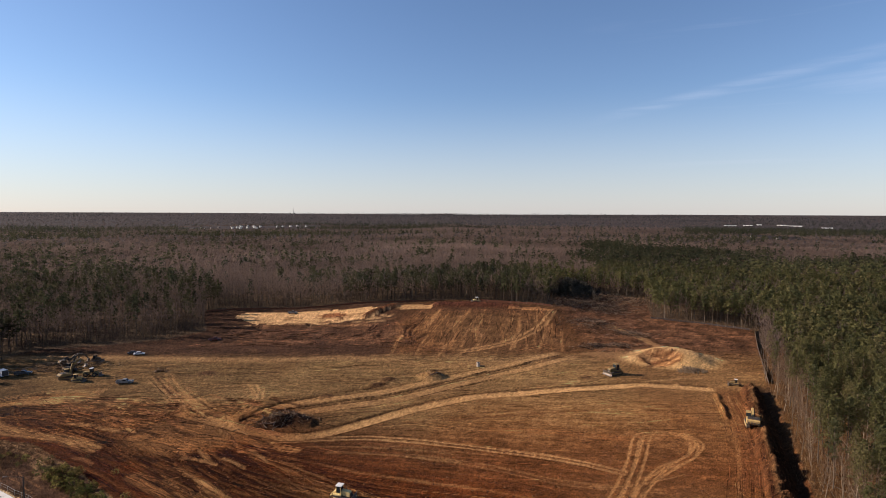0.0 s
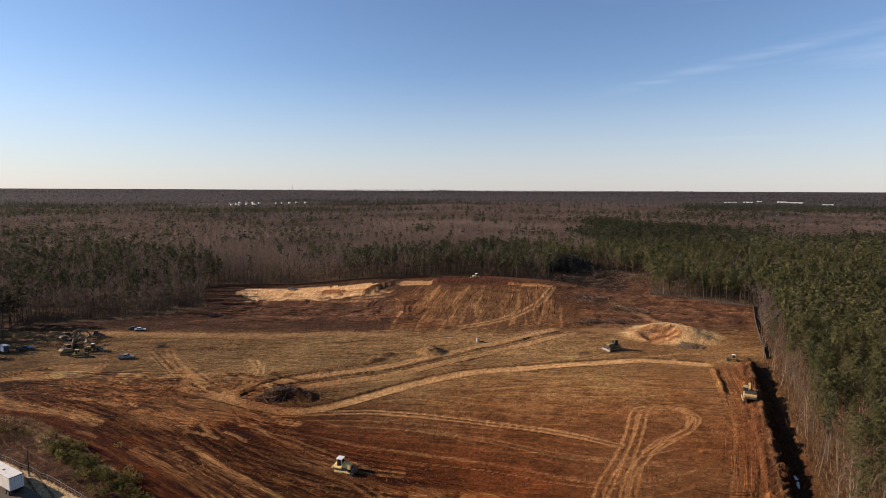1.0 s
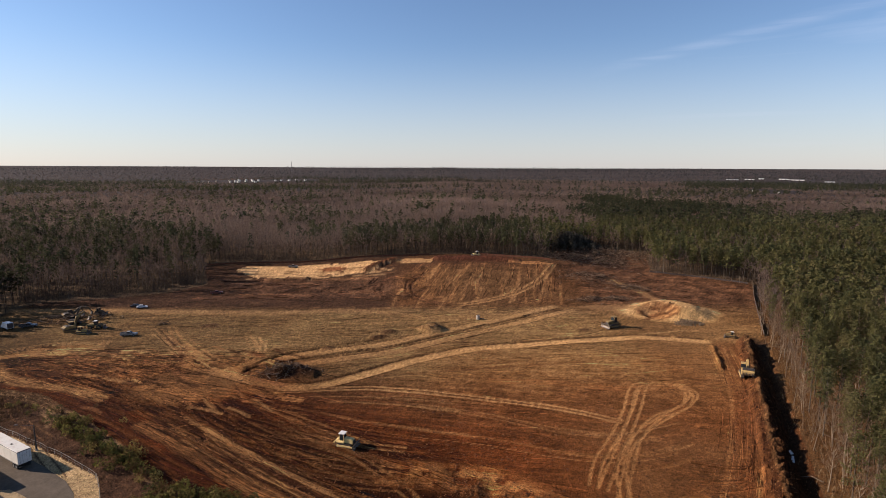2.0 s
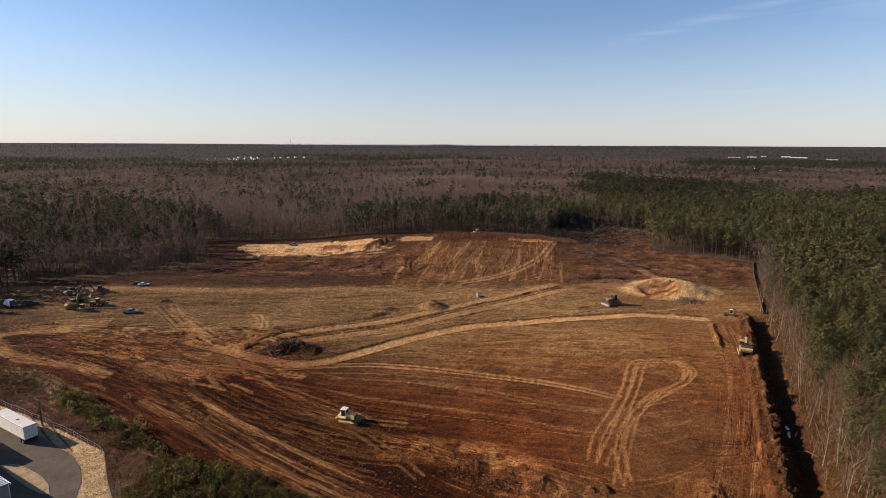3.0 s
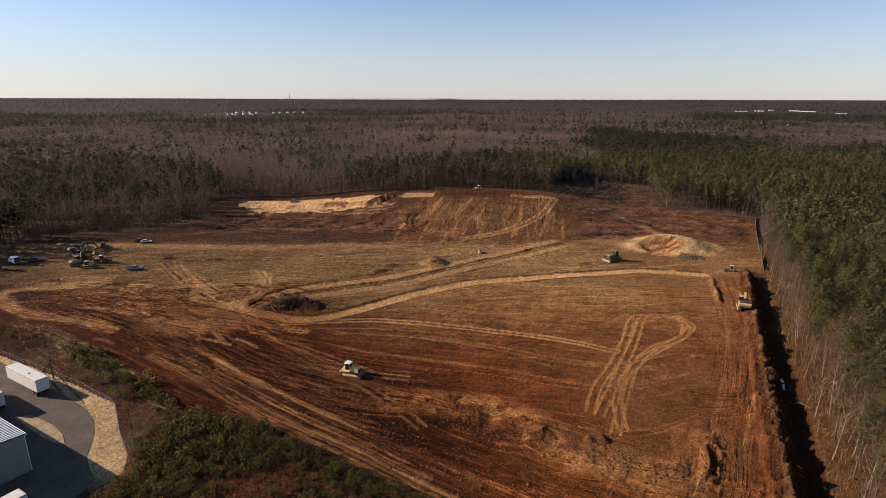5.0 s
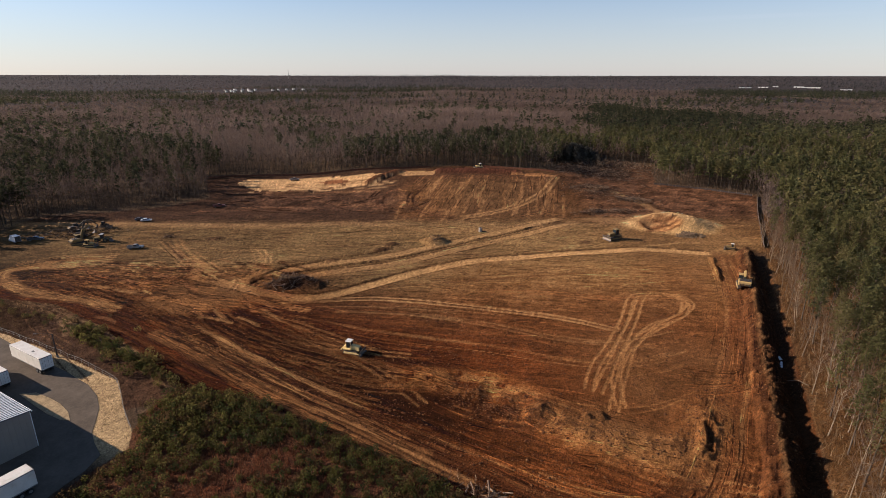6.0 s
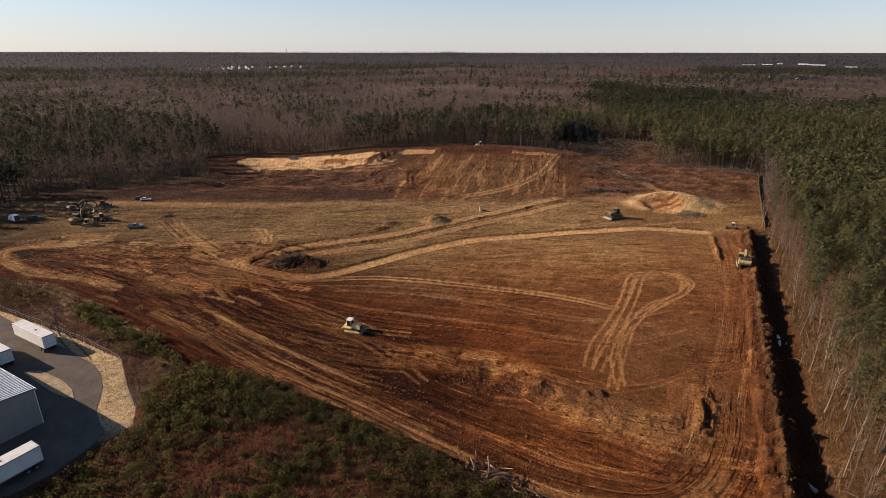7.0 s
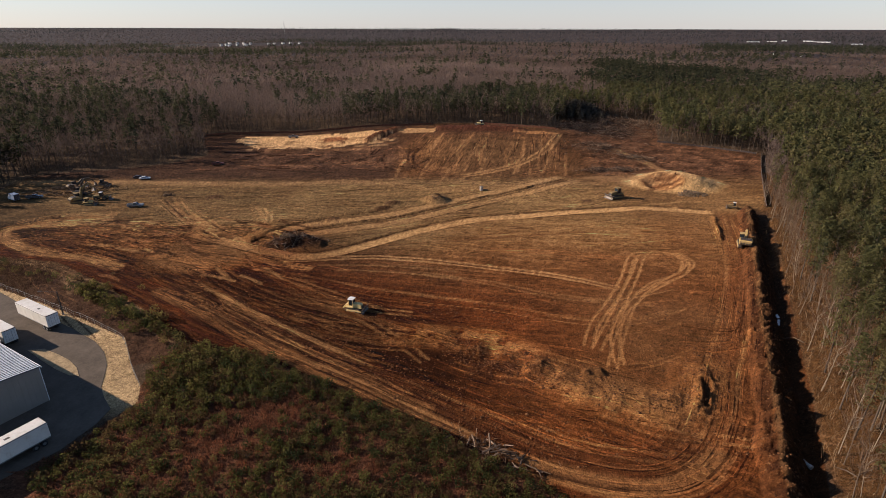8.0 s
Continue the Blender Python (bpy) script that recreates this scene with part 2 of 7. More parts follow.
SCRUB = [(-57, 104), (-42, 101), (-30, 94), (-16, 85), (-5, 79), (6, 71), (18, 62), (22, 40), (20, 25), (-90, 25), (-78, 54), (-70, 63), (-63, 72), (-60, 79), (-57.5, 84), (-59.5, 89), (-60, 98)]
VERGE = [(-230, 165), (-135, 153), (-115, 149), (-94, 135), (-71, 117), (-57, 104), (-60, 98), (-65, 96), (-72, 106.5), (-91, 117.5), (-118, 131), (-150, 150), (-230, 160)]
BERM = smooth_line([(114, 197), (111.5, 192), (94.5, 155), (80, 124.5), (70, 103), (61.6, 85), (54.5, 70.5), (50, 60), (46, 50)], 2)
TRENCH = smooth_line([(119, 200), (102, 163.5), (86, 130.5), (75.5, 108), (66.7, 89.3), (59, 73.5), (54, 62), (49, 50)], 3)

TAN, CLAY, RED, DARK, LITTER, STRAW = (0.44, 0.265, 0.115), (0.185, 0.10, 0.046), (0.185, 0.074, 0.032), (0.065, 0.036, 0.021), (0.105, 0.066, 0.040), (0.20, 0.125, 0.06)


class Sheet:
    """The ground as rows of points, close together on the site and wide apart towards the horizon."""

    def __init__(self):
        near, y = [], 48.0
        while y < 440:
            near.append(y)
            y += 1.6 * (y * y + 65 * 65) / (65 * 965)
        far = [y]
        while far[-1] < 4900:
            far.append(far[-1] * 1.045 + 3)
        back = [48 - 4 * 1.35 ** k for k in range(1, 23)]
        self.ys = np.array(sorted(back) + [44, 46] + near + far)
        fine = np.arange(-0.93, 0.93, 0.0025)
        wide = np.array([1.0, 1.1, 1.3, 1.7, 2.4, 4, 7, 12, 22, 40, 75])
        self.s = np.concatenate([-wide[::-1], fine, wide])
        self.w = np.clip(self.ys, 48, None)
        reach = np.minimum(1.0, 7000 / (75 * self.w))        # keeps the far rows from running out too wide
        s = np.where(np.abs(self.s)[None, :] > 1, np.sign(self.s)[None, :] * (1 + (np.abs(self.s)[None, :] - 1) * reach[:, None]), self.s[None, :])
        self.x = s * self.w[:, None]
        self.y = np.repeat(self.ys[:, None], len(self.s), 1)
        self.z = lay(self.x, self.y)
        self.col = np.zeros((*self.x.shape, 3))

    def block(self, pts, pad):
        x0, y0 = pts.min(0) - pad
        x1, y1 = pts.max(0) + pad
        i0, i1 = np.searchsorted(self.ys, [y0, y1])
        i0, i1 = max(0, i0 - 1), min(len(self.ys), i1 + 1)
        w = self.w[i0:i1]
        if len(w) == 0:
            return None
        sa, sb = min(x0 / w.min(), x0 / w.max()), max(x1 / w.min(), x1 / w.max())
        j0, j1 = np.searchsorted(self.s, [sa, sb])
        return slice(i0, i1), slice(max(0, j0 - 1), min(len(self.s), j1 + 1))

    def distance(self, line, pad):
        """the block round the line and each point's distance to it"""
        b = self.block(line, pad)
        d = np.full(self.x[b].shape, 1e9)
        i0, j0 = b[0].start, b[1].start
        for k in range(len(line) - 1):
            c = self.block(line[k:k + 2], pad)
            if c is None:
                continue
            x, y = self.x[c], self.y[c]
            if x.size == 0:
                continue
            (ax, ay), (bx, by) = line[k], line[k + 1]
            dx, dy = bx - ax, by - ay
            t = np.clip(((x - ax) * dx + (y - ay) * dy) / (dx * dx + dy * dy + 1e-9), 0, 1)
            e = np.hypot(x - ax - t * dx, y - ay - t * dy)
            v = d[c[0].start - i0:c[0].stop - i0, c[1].start - j0:c[1].stop - j0]
            np.minimum(v, e, out=v)
        return b, d

    def stroke(self, line, width, colour, strength=0.8, depth=0.0, ragged=0.5, soft=0.35, seed=1):
        """A strip of trodden or turned soil along a line; depth sinks it, with low banks thrown up beside it."""
        b, d = self.distance(line, width * 1.6 + 1)
        if d.size == 0:
            return
        x, y = self.x[b], self.y[b]
        half = 0.5 * width * (1 + ragged * (fnoise(x, y, 3.0 + width, seed, 3) - 0.5) * 2)
        m = 1 - step((d - half * (1 - soft)) / np.maximum(0.05, half * 2 * soft))
        m = m * strength * (1 - ragged * 0.9 * np.clip(fnoise(x, y, 6.0, seed + 3, 3) * 2 - 0.9, 0, 1))
        self.col[b] = self.col[b] * (1 - m[..., None]) + np.array(colour) * m[..., None]
        if depth:
            rim = np.exp(-((d - half * 1.5) / (0.45 * half + 0.1)) ** 2)
            self.z[b] += -depth * np.exp(-(d / (half + 0.05)) ** 4) + 0.45 * depth * rim

    def pair(self, line, gauge=2.0, width=0.6, **k):
        for s in (-0.5, 0.5):
            self.stroke(beside(line, s * gauge), width, **k)

    def heap(self, line, width, high, lump=0.35, seed=2):
        """a ridge of heaped soil along a line"""
        b, d = self.distance(line, width * 1.5 + 1)
        x, y = self.x[b], self.y[b]
        k = 0.75 + 0.5 * fnoise(x, y, 9.0, seed, 2)
        e = d / (0.5 * width * k)
        p = np.clip(1 - e, 0, 1)
        p = p ** 0.8 * (1.25 - 0.25 * p)
        self.z[b] += high * p * (0.7 + 0.6 * fnoise(x, y, 7.0, seed + 1, 3)) + lump * np.clip(1.3 - e, 0, 1) * (fnoise(x, y, 1.6, seed + 2, 3) - 0.5) * 2
        return b, p

    def patch(self, centre, size, colour, strength=0.8, turn=0.0, ragged=0.5, seed=3):
        """an oval patch of another soil"""
        r = max(size)
        b = self.block(np.array([[centre[0] - r, centre[1] - r], [centre[0] + r, centre[1] + r]]), 2)
        x, y = self.x[b] - centre[0], self.y[b] - centre[1]
        c, s = math.cos(radians(turn)), math.sin(radians(turn))
        e = np.hypot((x * c + y * s) / size[0], (-x * s + y * c) / size[1]) + ragged * (fnoise(self.x[b], self.y[b], 0.6 * min(size) + 2, seed) - 0.5)
        m = strength * (1 - step((e - 0.75) / 0.35))
        self.col[b] = self.col[b] * (1 - m[..., None]) + np.array(colour) * m[..., None]
        return b, e


def area_mask(g, outline, warp=2.0, size=6.0, seed=3):
    """the block round an outline, and 1 inside it with an uneven edge"""
    p = np.array(outline, float)
    b = g.block(p, 4)
    x, y = g.x[b], g.y[b]
    return b, inside(x + warp * 2 * (fnoise(x, y, size, seed, 3) - 0.5), y + warp * 2 * (fnoise(x, y, size, seed + 2, 3) - 0.5), outline).astype(float)


def blend(col, mask, colour):
    m = np.clip(mask, 0, 1)[..., None]
    return col * (1 - m) + np.array(colour) * m


sheet = Sheet()


LANES = {}
CROSSING = {
    'fan_in': [(-113, 214), (-99, 197), (-88, 184), (-77, 174), (-69, 167), (-61, 160)],
    'fan_up': [(-74, 205), (-69, 196), (-65, 187), (-66, 179), (-65, 170), (-64, 162)],
    'fan_up2': [(-67, 200), (-64, 191), (-63, 183), (-65, 175), (-64, 165)],
    'cross': [(-111, 153), (-110, 159), (-104, 163), (-96, 166), (-89, 168), (-80, 165)],
    'cross2': [(-91, 150), (-92, 156), (-91, 164), (-87, 171), (-81, 175)],
    'diag': [(-111, 154), (-98, 147), (-83, 137), (-67, 127), (-53, 117)],
    'diag2': [(-72, 147), (-67, 139), (-60, 132), (-50, 124), (-40, 117)],
    'diag3': [(-59, 151), (-51, 147), (-40, 143)],
    'top': [(-151, 182), (-144, 188), (-134, 192), (-123, 191)],
    'top2': [(-141, 175), (-133, 181), (-118, 182), (-96, 179), (-86, 183)],
    'bow': [(-64, 121), (-64, 125), (-62, 127), (-58, 125), (-56, 121), (-56, 118)],
    'left': [(-140, 160), (-125, 153), (-110, 146), (-91, 135), (-78, 127)],
}


def paint_ground(g):
    rnd = np.random.RandomState(5)
    x, y = g.x, g.y
    site = inside(x, y, SITE)
    near = (np.abs(x) < 330) & (y > 20) & (y < 440)
    # woods floor everywhere, then the bared site
    n40, n12, n4 = fnoise(x, y, 40, 1), fnoise(x, y, 12, 2), fnoise(x, y, 4, 4)
    g.col[:] = blend(np.zeros_like(g.col) + LITTER, n12 * 0.8, STRAW)
    # haze put into the colour: the woods floor turns grey far off
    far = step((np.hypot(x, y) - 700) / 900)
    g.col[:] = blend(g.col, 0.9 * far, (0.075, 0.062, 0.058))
    base = blend(np.zeros_like(g.col) + CLAY, (n12 - 0.35) * 1.6, (0.24, 0.138, 0.062))
    base = blend(base, (n40 - 0.42) * 3.0, (0.25, 0.125, 0.05))
    # redder clay on the lower left and by the front, darker damp soil near the dozer
    redness = np.exp(-(((x + 35) / 60) ** 2 + ((y - 118) / 28) ** 2)) + 0.8 * np.exp(-(((x + 90) / 40) ** 2 + ((y - 150) / 16) ** 2))
    base = blend(base, redness * (0.35 + 0.9 * n12), RED)
    damp = np.exp(-(((x + 2) / 34) ** 2 + ((y - 112) / 12) ** 2))
    base = blend(base, damp * 0.25, (0.12, 0.06, 0.032))
    # trampled straw on the flat in the middle
    strawy = step((y - 150) / 25) * step((252 - y) / 14) * step((82 - x) / 25)
    base = blend(base, strawy * (0.45 + 0.75 * n12), (0.35, 0.243, 0.112))
    # cut slope and the stripped land behind
    back = step((y - 236) / 16)
    base = blend(base, back * step((x - 62) / 20) * 0.9, (0.155, 0.085, 0.047))
    base = blend(base, back * step((-18 - x) / 12) * 0.9, (0.125, 0.072, 0.044))
    base = blend(base, np.exp(-(((x - 22) / 36) ** 2 + ((y - 284) / 34) ** 2)) * 0.9, (0.235, 0.138, 0.062))
    base = blend(base, np.exp(-(((x - 16) / 40) ** 2 + ((y - 326) / 12) ** 2)) * 0.9, (0.13, 0.058, 0.034))
    g.col[site] = 0.68 * base[site]
    # paler dry earth on the right half of the field, dark wet clay on the left and in front
    pale = step((x + 25) / 40) * step((y - 128) / 40) * step((262 - y) / 30)
    g.col[site] = blend(g.col[site], 0.62 * (pale * (0.4 + 0.9 * n12))[site], (0.30, 0.19, 0.082))
    wet = step((122 - 0.45 * x - y) / 20) * step((30 - x) / 25)
    g.col[site] *= (1 - 0.40 * wet * (0.7 + 0.5 * n12))[site][:, None]
    g.col[site] *= (1 - 0.14 * step((-35 - x) / 60) * step((262 - y) / 20))[site][:, None]
    g.col[(x > 45) & ~site & (y < 260)] *= (1.25, 0.95, 0.62)
    scrub = inside(x, y, SCRUB)
    g.col[scrub] = blend(np.zeros_like(g.col[scrub]) + (0.10, 0.050, 0.026), n12[scrub], (0.19, 0.075, 0.036))
    verge = inside(x, y, VERGE)
    g.col[verge] = blend(np.zeros_like(g.col[verge]) + (0.070, 0.034, 0.017), n4[verge] * 0.9, (0.145, 0.072, 0.036))
    g.z[verge] += 0.5 * (fnoise(x, y, 2.4, 2, 2) - 0.5)[verge]
    lot = inside(x, y, LOT)
    far_end = step((84 - y[lot]) / 6)
    g.col[lot] = blend(np.zeros_like(g.col[lot]) + (0.64, 0.43, 0.21), (n4[lot] - 0.5) * 2.2, (0.42, 0.265, 0.125))
    g.col[lot] = blend(g.col[lot], far_end, (0.12, 0.075, 0.045))
    # clods over the whole site
    rough = np.where(site, 0.22, 0.35) * near * ~lot * np.clip(130 / np.maximum(y, 1), 0, 1) ** 2
    g.z += rough * (fnoise(x, y, 4.0, 5, 2) - 0.5) + 0.5 * near * site * (fnoise(x, y, 22, 6, 2) - 0.5)

    # scraped texture that follows the way the machines went
    front = step((119 - 0.45 * x - y) / 12)
    flat = step((y - 158 - 0.32 * np.clip(x, -40, 60)) / 12)
    mid = np.clip(1 - front - flat, 0, 1)

    def streaks(angle, long, wide, seed):
        c, s = math.cos(radians(angle)), math.sin(radians(angle))
        u, v = x * c + y * s, -x * s + y * c + 5 * (vnoise(x, y, 26, seed) - 0.5)
        return fnoise(u / long, v / wide, 1.0, seed, 3) - 0.5
    k = front * (0.95 * streaks(-29, 11, 0.55, 1) + 0.9 * streaks(-44, 5, 0.45, 4) + 0.7 * streaks(-12, 7, 0.5, 7)) + mid * (0.8 * streaks(-7, 22, 0.9, 2) + 0.5 * streaks(-15, 12, 0.6, 5) + 0.9 * (fnoise(x, y, 2.4, 3, 3) - 0.5)) + flat * (0.6 * streaks(8, 16, 1.6, 3) + 0.8 * streaks(22, 12, 1.2, 6) * step((-30 - x) / 40) + 0.6 * streaks(-12, 14, 1.3, 0))
    g.col[site] *= np.clip(1 + 0.95 * k, 0.4, 1.9)[site][:, None]
    g.z += 0.05 * np.clip(k, -0.5, 0.5) * site * near * step((190 - y) / 70)
    # fine parallel scraper marks across the big field, fanned between its two edges
    top = smooth_line([(-42, 151), (-12, 153), (18, 147), (45, 137), (75, 150)], 2)
    low = smooth_line([(-60, 124), (-22, 106), (8, 100), (34, 92), (52, 98)], 2)
    k = np.linspace(0, 1, 60)
    ta, tb = [np.stack([np.interp(k, np.linspace(0, 1, len(l)), l[:, a]) for a in (0, 1)], 1) for l in (top, low)]
    for i in range(50):
        f = rnd.rand()
        l = ta * (1 - f) + tb * f + rnd.uniform(-1, 1, 2)
        a, b = sorted(rnd.randint(0, 60, 2))
        if b - a > 8:
            c = [(0.31, 0.19, 0.085), (0.25, 0.125, 0.05), (0.13, 0.066, 0.032), (0.34, 0.21, 0.095)][rnd.randint(4)]
            g.stroke(l[a:b], rnd.uniform(0.35, 1.2), c, rnd.uniform(0.5, 0.95), rnd.uniform(0.02, 0.14), 0.6, 0.35, i)
    # marks along the flat between the two upper roads and on the straw flat
    for i in range(70):
        f = rnd.rand()
        y0 = 160 + 82 * f
        x0, dx = rnd.uniform(-120, 40), rnd.uniform(15, 70)
        bend = rnd.uniform(-6, 10)
        l = smooth_line([(x0, y0), (x0 + dx * 0.5, y0 + bend * 0.35 + dx * 0.09), (x0 + dx, y0 + bend + dx * 0.16)], 3)
        c = [(0.42, 0.275, 0.125), (0.10, 0.056, 0.03), (0.36, 0.23, 0.10), (0.13, 0.072, 0.036)][rnd.randint(4)]
        g.stroke(l, rnd.uniform(0.5, 1.6), c, rnd.uniform(0.25, 0.65), rnd.uniform(0, 0.1), 0.7, 0.5, i + 7)
    # machine tracks fanning out from the crossing on the left
    for i in range(150):
        a = np.array([-88 + rnd.uniform(-52, 52), 148 + rnd.uniform(-22, 14)])
        a[1] -= 0.42 * (a[0] + 88)
        g0 = rnd.uniform(-0.30, 0.30)
        far = rnd.uniform(14, 58)
        d = np.array([math.cos(-0.47 + g0), math.sin(-0.47 + g0)]) * far
        b = a + d
        m = (a + b) / 2 + rnd.uniform(-0.06, 0.06) * far * np.array([-d[1], d[0]]) / far
        c = [(0.50, 0.31, 0.14), (0.38, 0.22, 0.10), (0.085, 0.042, 0.024), (0.30, 0.15, 0.065), (0.10, 0.05, 0.028)][rnd.randint(5)]
        if rnd.rand() < 0.55:
            g.pair(smooth_line([a, m, b], 2), 2.0, rnd.uniform(0.35, 0.8), colour=c, strength=rnd.uniform(0.6, 1.0), depth=rnd.uniform(0.03, 0.12), ragged=0.45, seed=i)
        else:
            g.stroke(smooth_line([a, m, b], 2), rnd.uniform(0.5, 1.6), c, rnd.uniform(0.35, 0.8), rnd.uniform(0, 0.12), 0.8, 0.5, i)
    for i in range(46):
        c0, r = np.array([-112 + rnd.uniform(-32, 46), 160 + rnd.uniform(-8, 24)]), rnd.uniform(4, 16)
        a0, da = rnd.uniform(0, 6.28), rnd.uniform(0.8, 2.6)
        l = c0 + np.stack([1.9 * r * np.cos(a0 + np.linspace(0, da, 16)), 0.8 * r * np.sin(a0 + np.linspace(0, da, 16))], 1)
        c = [(0.68, 0.43, 0.20), (0.06, 0.032, 0.018), (0.55, 0.34, 0.155)][rnd.randint(3)]
        g.pair(l, 2.0, 0.6, colour=c, strength=rnd.uniform(0.6, 1.0), depth=rnd.uniform(0.02, 0.12), ragged=0.7, seed=i + 3)
    # worn lanes round the crossing, each a bundle of single passes
    for name, (count, spread, pale) in dict(fan_in=(7, 2.4, 0.7), fan_up=(2, 1.0, 0.9), fan_up2=(1, 0.6, 0.9), cross=(7, 3.0, 0.6), cross2=(6, 3.5, 0.6), diag=(9, 3.5, 0.6),
                                            diag2=(8, 3.5, 0.6), diag3=(6, 3.0, 0.5), top=(5, 3.0, 0.5), top2=(6, 3.5, 0.45), bow=(4, 1.8, 0.3), left=(6, 3.0, 0.5)).items():
        l = smooth_line(CROSSING[name], 1.5)
        for i in range(count):
            a, b = sorted(rnd.randint(0, len(l), 2))
            a, b = (0, len(l)) if b - a < 0.4 * len(l) else (a, b)
            c = [(0.52, 0.32, 0.145), (0.44, 0.26, 0.115)][i % 2] if rnd.rand() < pale else [(0.07, 0.034, 0.02), (0.11, 0.055, 0.03)][i % 2]
            m = beside(l[a:b], rnd.normal() * spread)
            m = m + np.cumsum(rnd.normal(size=m.shape) * 0.06, axis=0)
            g.pair(m, 2.0, rnd.uniform(0.4, 0.8), colour=c, strength=rnd.uniform(0.45, 0.9), depth=rnd.uniform(0.02, 0.12), ragged=0.8, seed=i + 2)
    # pale loose sand where many tracks cross
    g.patch((-78, 155), (22, 11), (0.40, 0.25, 0.11), 0.6, -15, 0.9, 4)
    g.patch((-62, 158), (12, 6), TAN, 0.7, -20, 0.8, 5)

    # the roads
    road_a = smooth_line([(-84, 172), (-68, 164), (-54, 157), (-43, 154), (-33, 158), (-20, 168), (-6, 179), (12, 189), (34, 195), (58, 200), (79, 203), (99, 199)])
    g.stroke(road_a, 6.0, (0.235, 0.13, 0.056), 0.7, 0.0, 0.4, 0.6, 2)
    g.stroke(road_a, 4.6, (0.50, 0.32, 0.145), 0.97, 0.15, 0.2, 0.3, 3)
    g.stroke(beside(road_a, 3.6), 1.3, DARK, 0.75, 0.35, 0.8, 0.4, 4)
    road_b = smooth_line([(-63, 166), (-60, 171), (-52, 176), (-38, 183), (-19, 191), (2, 207), (27, 225), (55, 247)])
    g.stroke(beside(road_b, 4.2), 5.0, (0.42, 0.265, 0.12), 0.9, 0.0, 0.4, 0.4, 5)
    g.stroke(beside(road_b, -5.0), 5.5, (0.40, 0.25, 0.115), 0.9, 0.0, 0.5, 0.4, 6)
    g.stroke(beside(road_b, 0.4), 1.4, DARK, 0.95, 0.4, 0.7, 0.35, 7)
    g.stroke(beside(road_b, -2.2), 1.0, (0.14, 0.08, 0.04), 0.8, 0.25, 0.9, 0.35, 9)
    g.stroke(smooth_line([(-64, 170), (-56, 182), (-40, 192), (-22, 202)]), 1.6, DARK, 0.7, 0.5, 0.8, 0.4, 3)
    g.patch((-49, 166), (10, 5.5), (0.075, 0.05, 0.034), 0.9, 15, 0.5, 6)
    road_c = smooth_line([(-96, 146), (-108, 152), (-123, 156), (-135, 161), (-147, 170), (-151, 177), (-145, 181), (-132, 183)])
    g.stroke(road_c, 4.0, (0.46, 0.29, 0.13), 0.95, 0.1, 0.5, 0.5, 8)
    road_d = smooth_line([(-52, 151), (-42, 152), (-26, 154), (-12, 153), (5, 149), (18, 145), (33, 140), (46, 133)])
    g.pair(road_d, 1.9, 0.9, colour=(0.46, 0.295, 0.135), strength=0.97, depth=0.08, ragged=0.3, seed=5)
    g.pair(smooth_line([(-10, 143), (10, 137), (30, 128), (52, 124)]), 1.9, 0.7, colour=(0.31, 0.19, 0.085), strength=0.7, depth=0.06, ragged=0.6, seed=6)
    g.pair(smooth_line([(14, 160), (34, 158), (54, 154), (72, 157)]), 2.2, 0.9, colour=(0.31, 0.155, 0.06), strength=0.7, depth=0.05, ragged=0.6, seed=7)
    for k, l in enumerate(([(31, 104), (35, 114), (43, 127), (50, 140), (57, 155), (63, 158), (70, 157), (71.5, 151), (66, 142), (56, 135), (47, 124), (40, 110), (34, 96)],
                           [(32.6, 103), (38, 113), (45, 126), (53, 141), (60, 156)],
                           [(36, 98), (38, 108), (43, 119), (50, 128), (60, 137), (68, 144), (73, 151), (71, 158)])):
        g.pair(smooth_line(l, 1.0), 1.9, 0.75, colour=(0.40, 0.236, 0.100), strength=0.93, depth=0.06, ragged=0.2, seed=k + 2)
    road_f = smooth_line([(-150, 165), (-110, 148), (-82, 132), (-63, 118), (-48, 109), (-39, 104), (-22, 93.5), (-7, 84.5), (6, 76), (15, 70), (25, 66), (34, 65.5), (42, 70), (50, 80), (58, 94), (71, 115), (83, 137), (94, 162), (105, 193)])
    g.stroke(road_f, 10.0, (0.20, 0.10, 0.042), 0.7, 0.0, 0.5, 0.5, 11)
    for off in (-4.4, -3.1, -1.7, -0.6, 0.7, 2.0, 3.0, 4.2, 5.4):
        c = [(0.35, 0.205, 0.088), (0.28, 0.15, 0.062), (0.14, 0.066, 0.03), (0.31, 0.175, 0.075)][rnd.randint(4)]
        n, k = len(road_f), 0
        while k < n - 8:
            e = min(n, k + rnd.randint(10, 46))
            g.stroke(beside(road_f[k:e], off + rnd.uniform(-0.9, 0.9)), rnd.uniform(0.4, 1.1), [(0.37, 0.215, 0.092), (0.28, 0.145, 0.06), (0.12, 0.054, 0.026), (0.19, 0.09, 0.038)][rnd.randint(4)], 0.7, rnd.uniform(0.01, 0.07), 0.7, 0.45, int(off * 3 + 20) + k)
            k = e - rnd.randint(0, 6)
    for i in range(34):
        a = rnd.uniform(-58, 44)
        c0 = np.array([a, np.interp(a, [-58, -20, 15, 44], [122, 99, 78, 80])]) + rnd.uniform(-3, 8, 2)
        l = smooth_line([c0, c0 + (9, -5.5 + rnd.uniform(-1, 1)), c0 + (18 + rnd.uniform(-3, 12), -9.5 + rnd.uniform(-2, 3))], 1.5)
        c = [(0.40, 0.235, 0.10), (0.10, 0.05, 0.028), (0.28, 0.14, 0.058)][rnd.randint(3)]
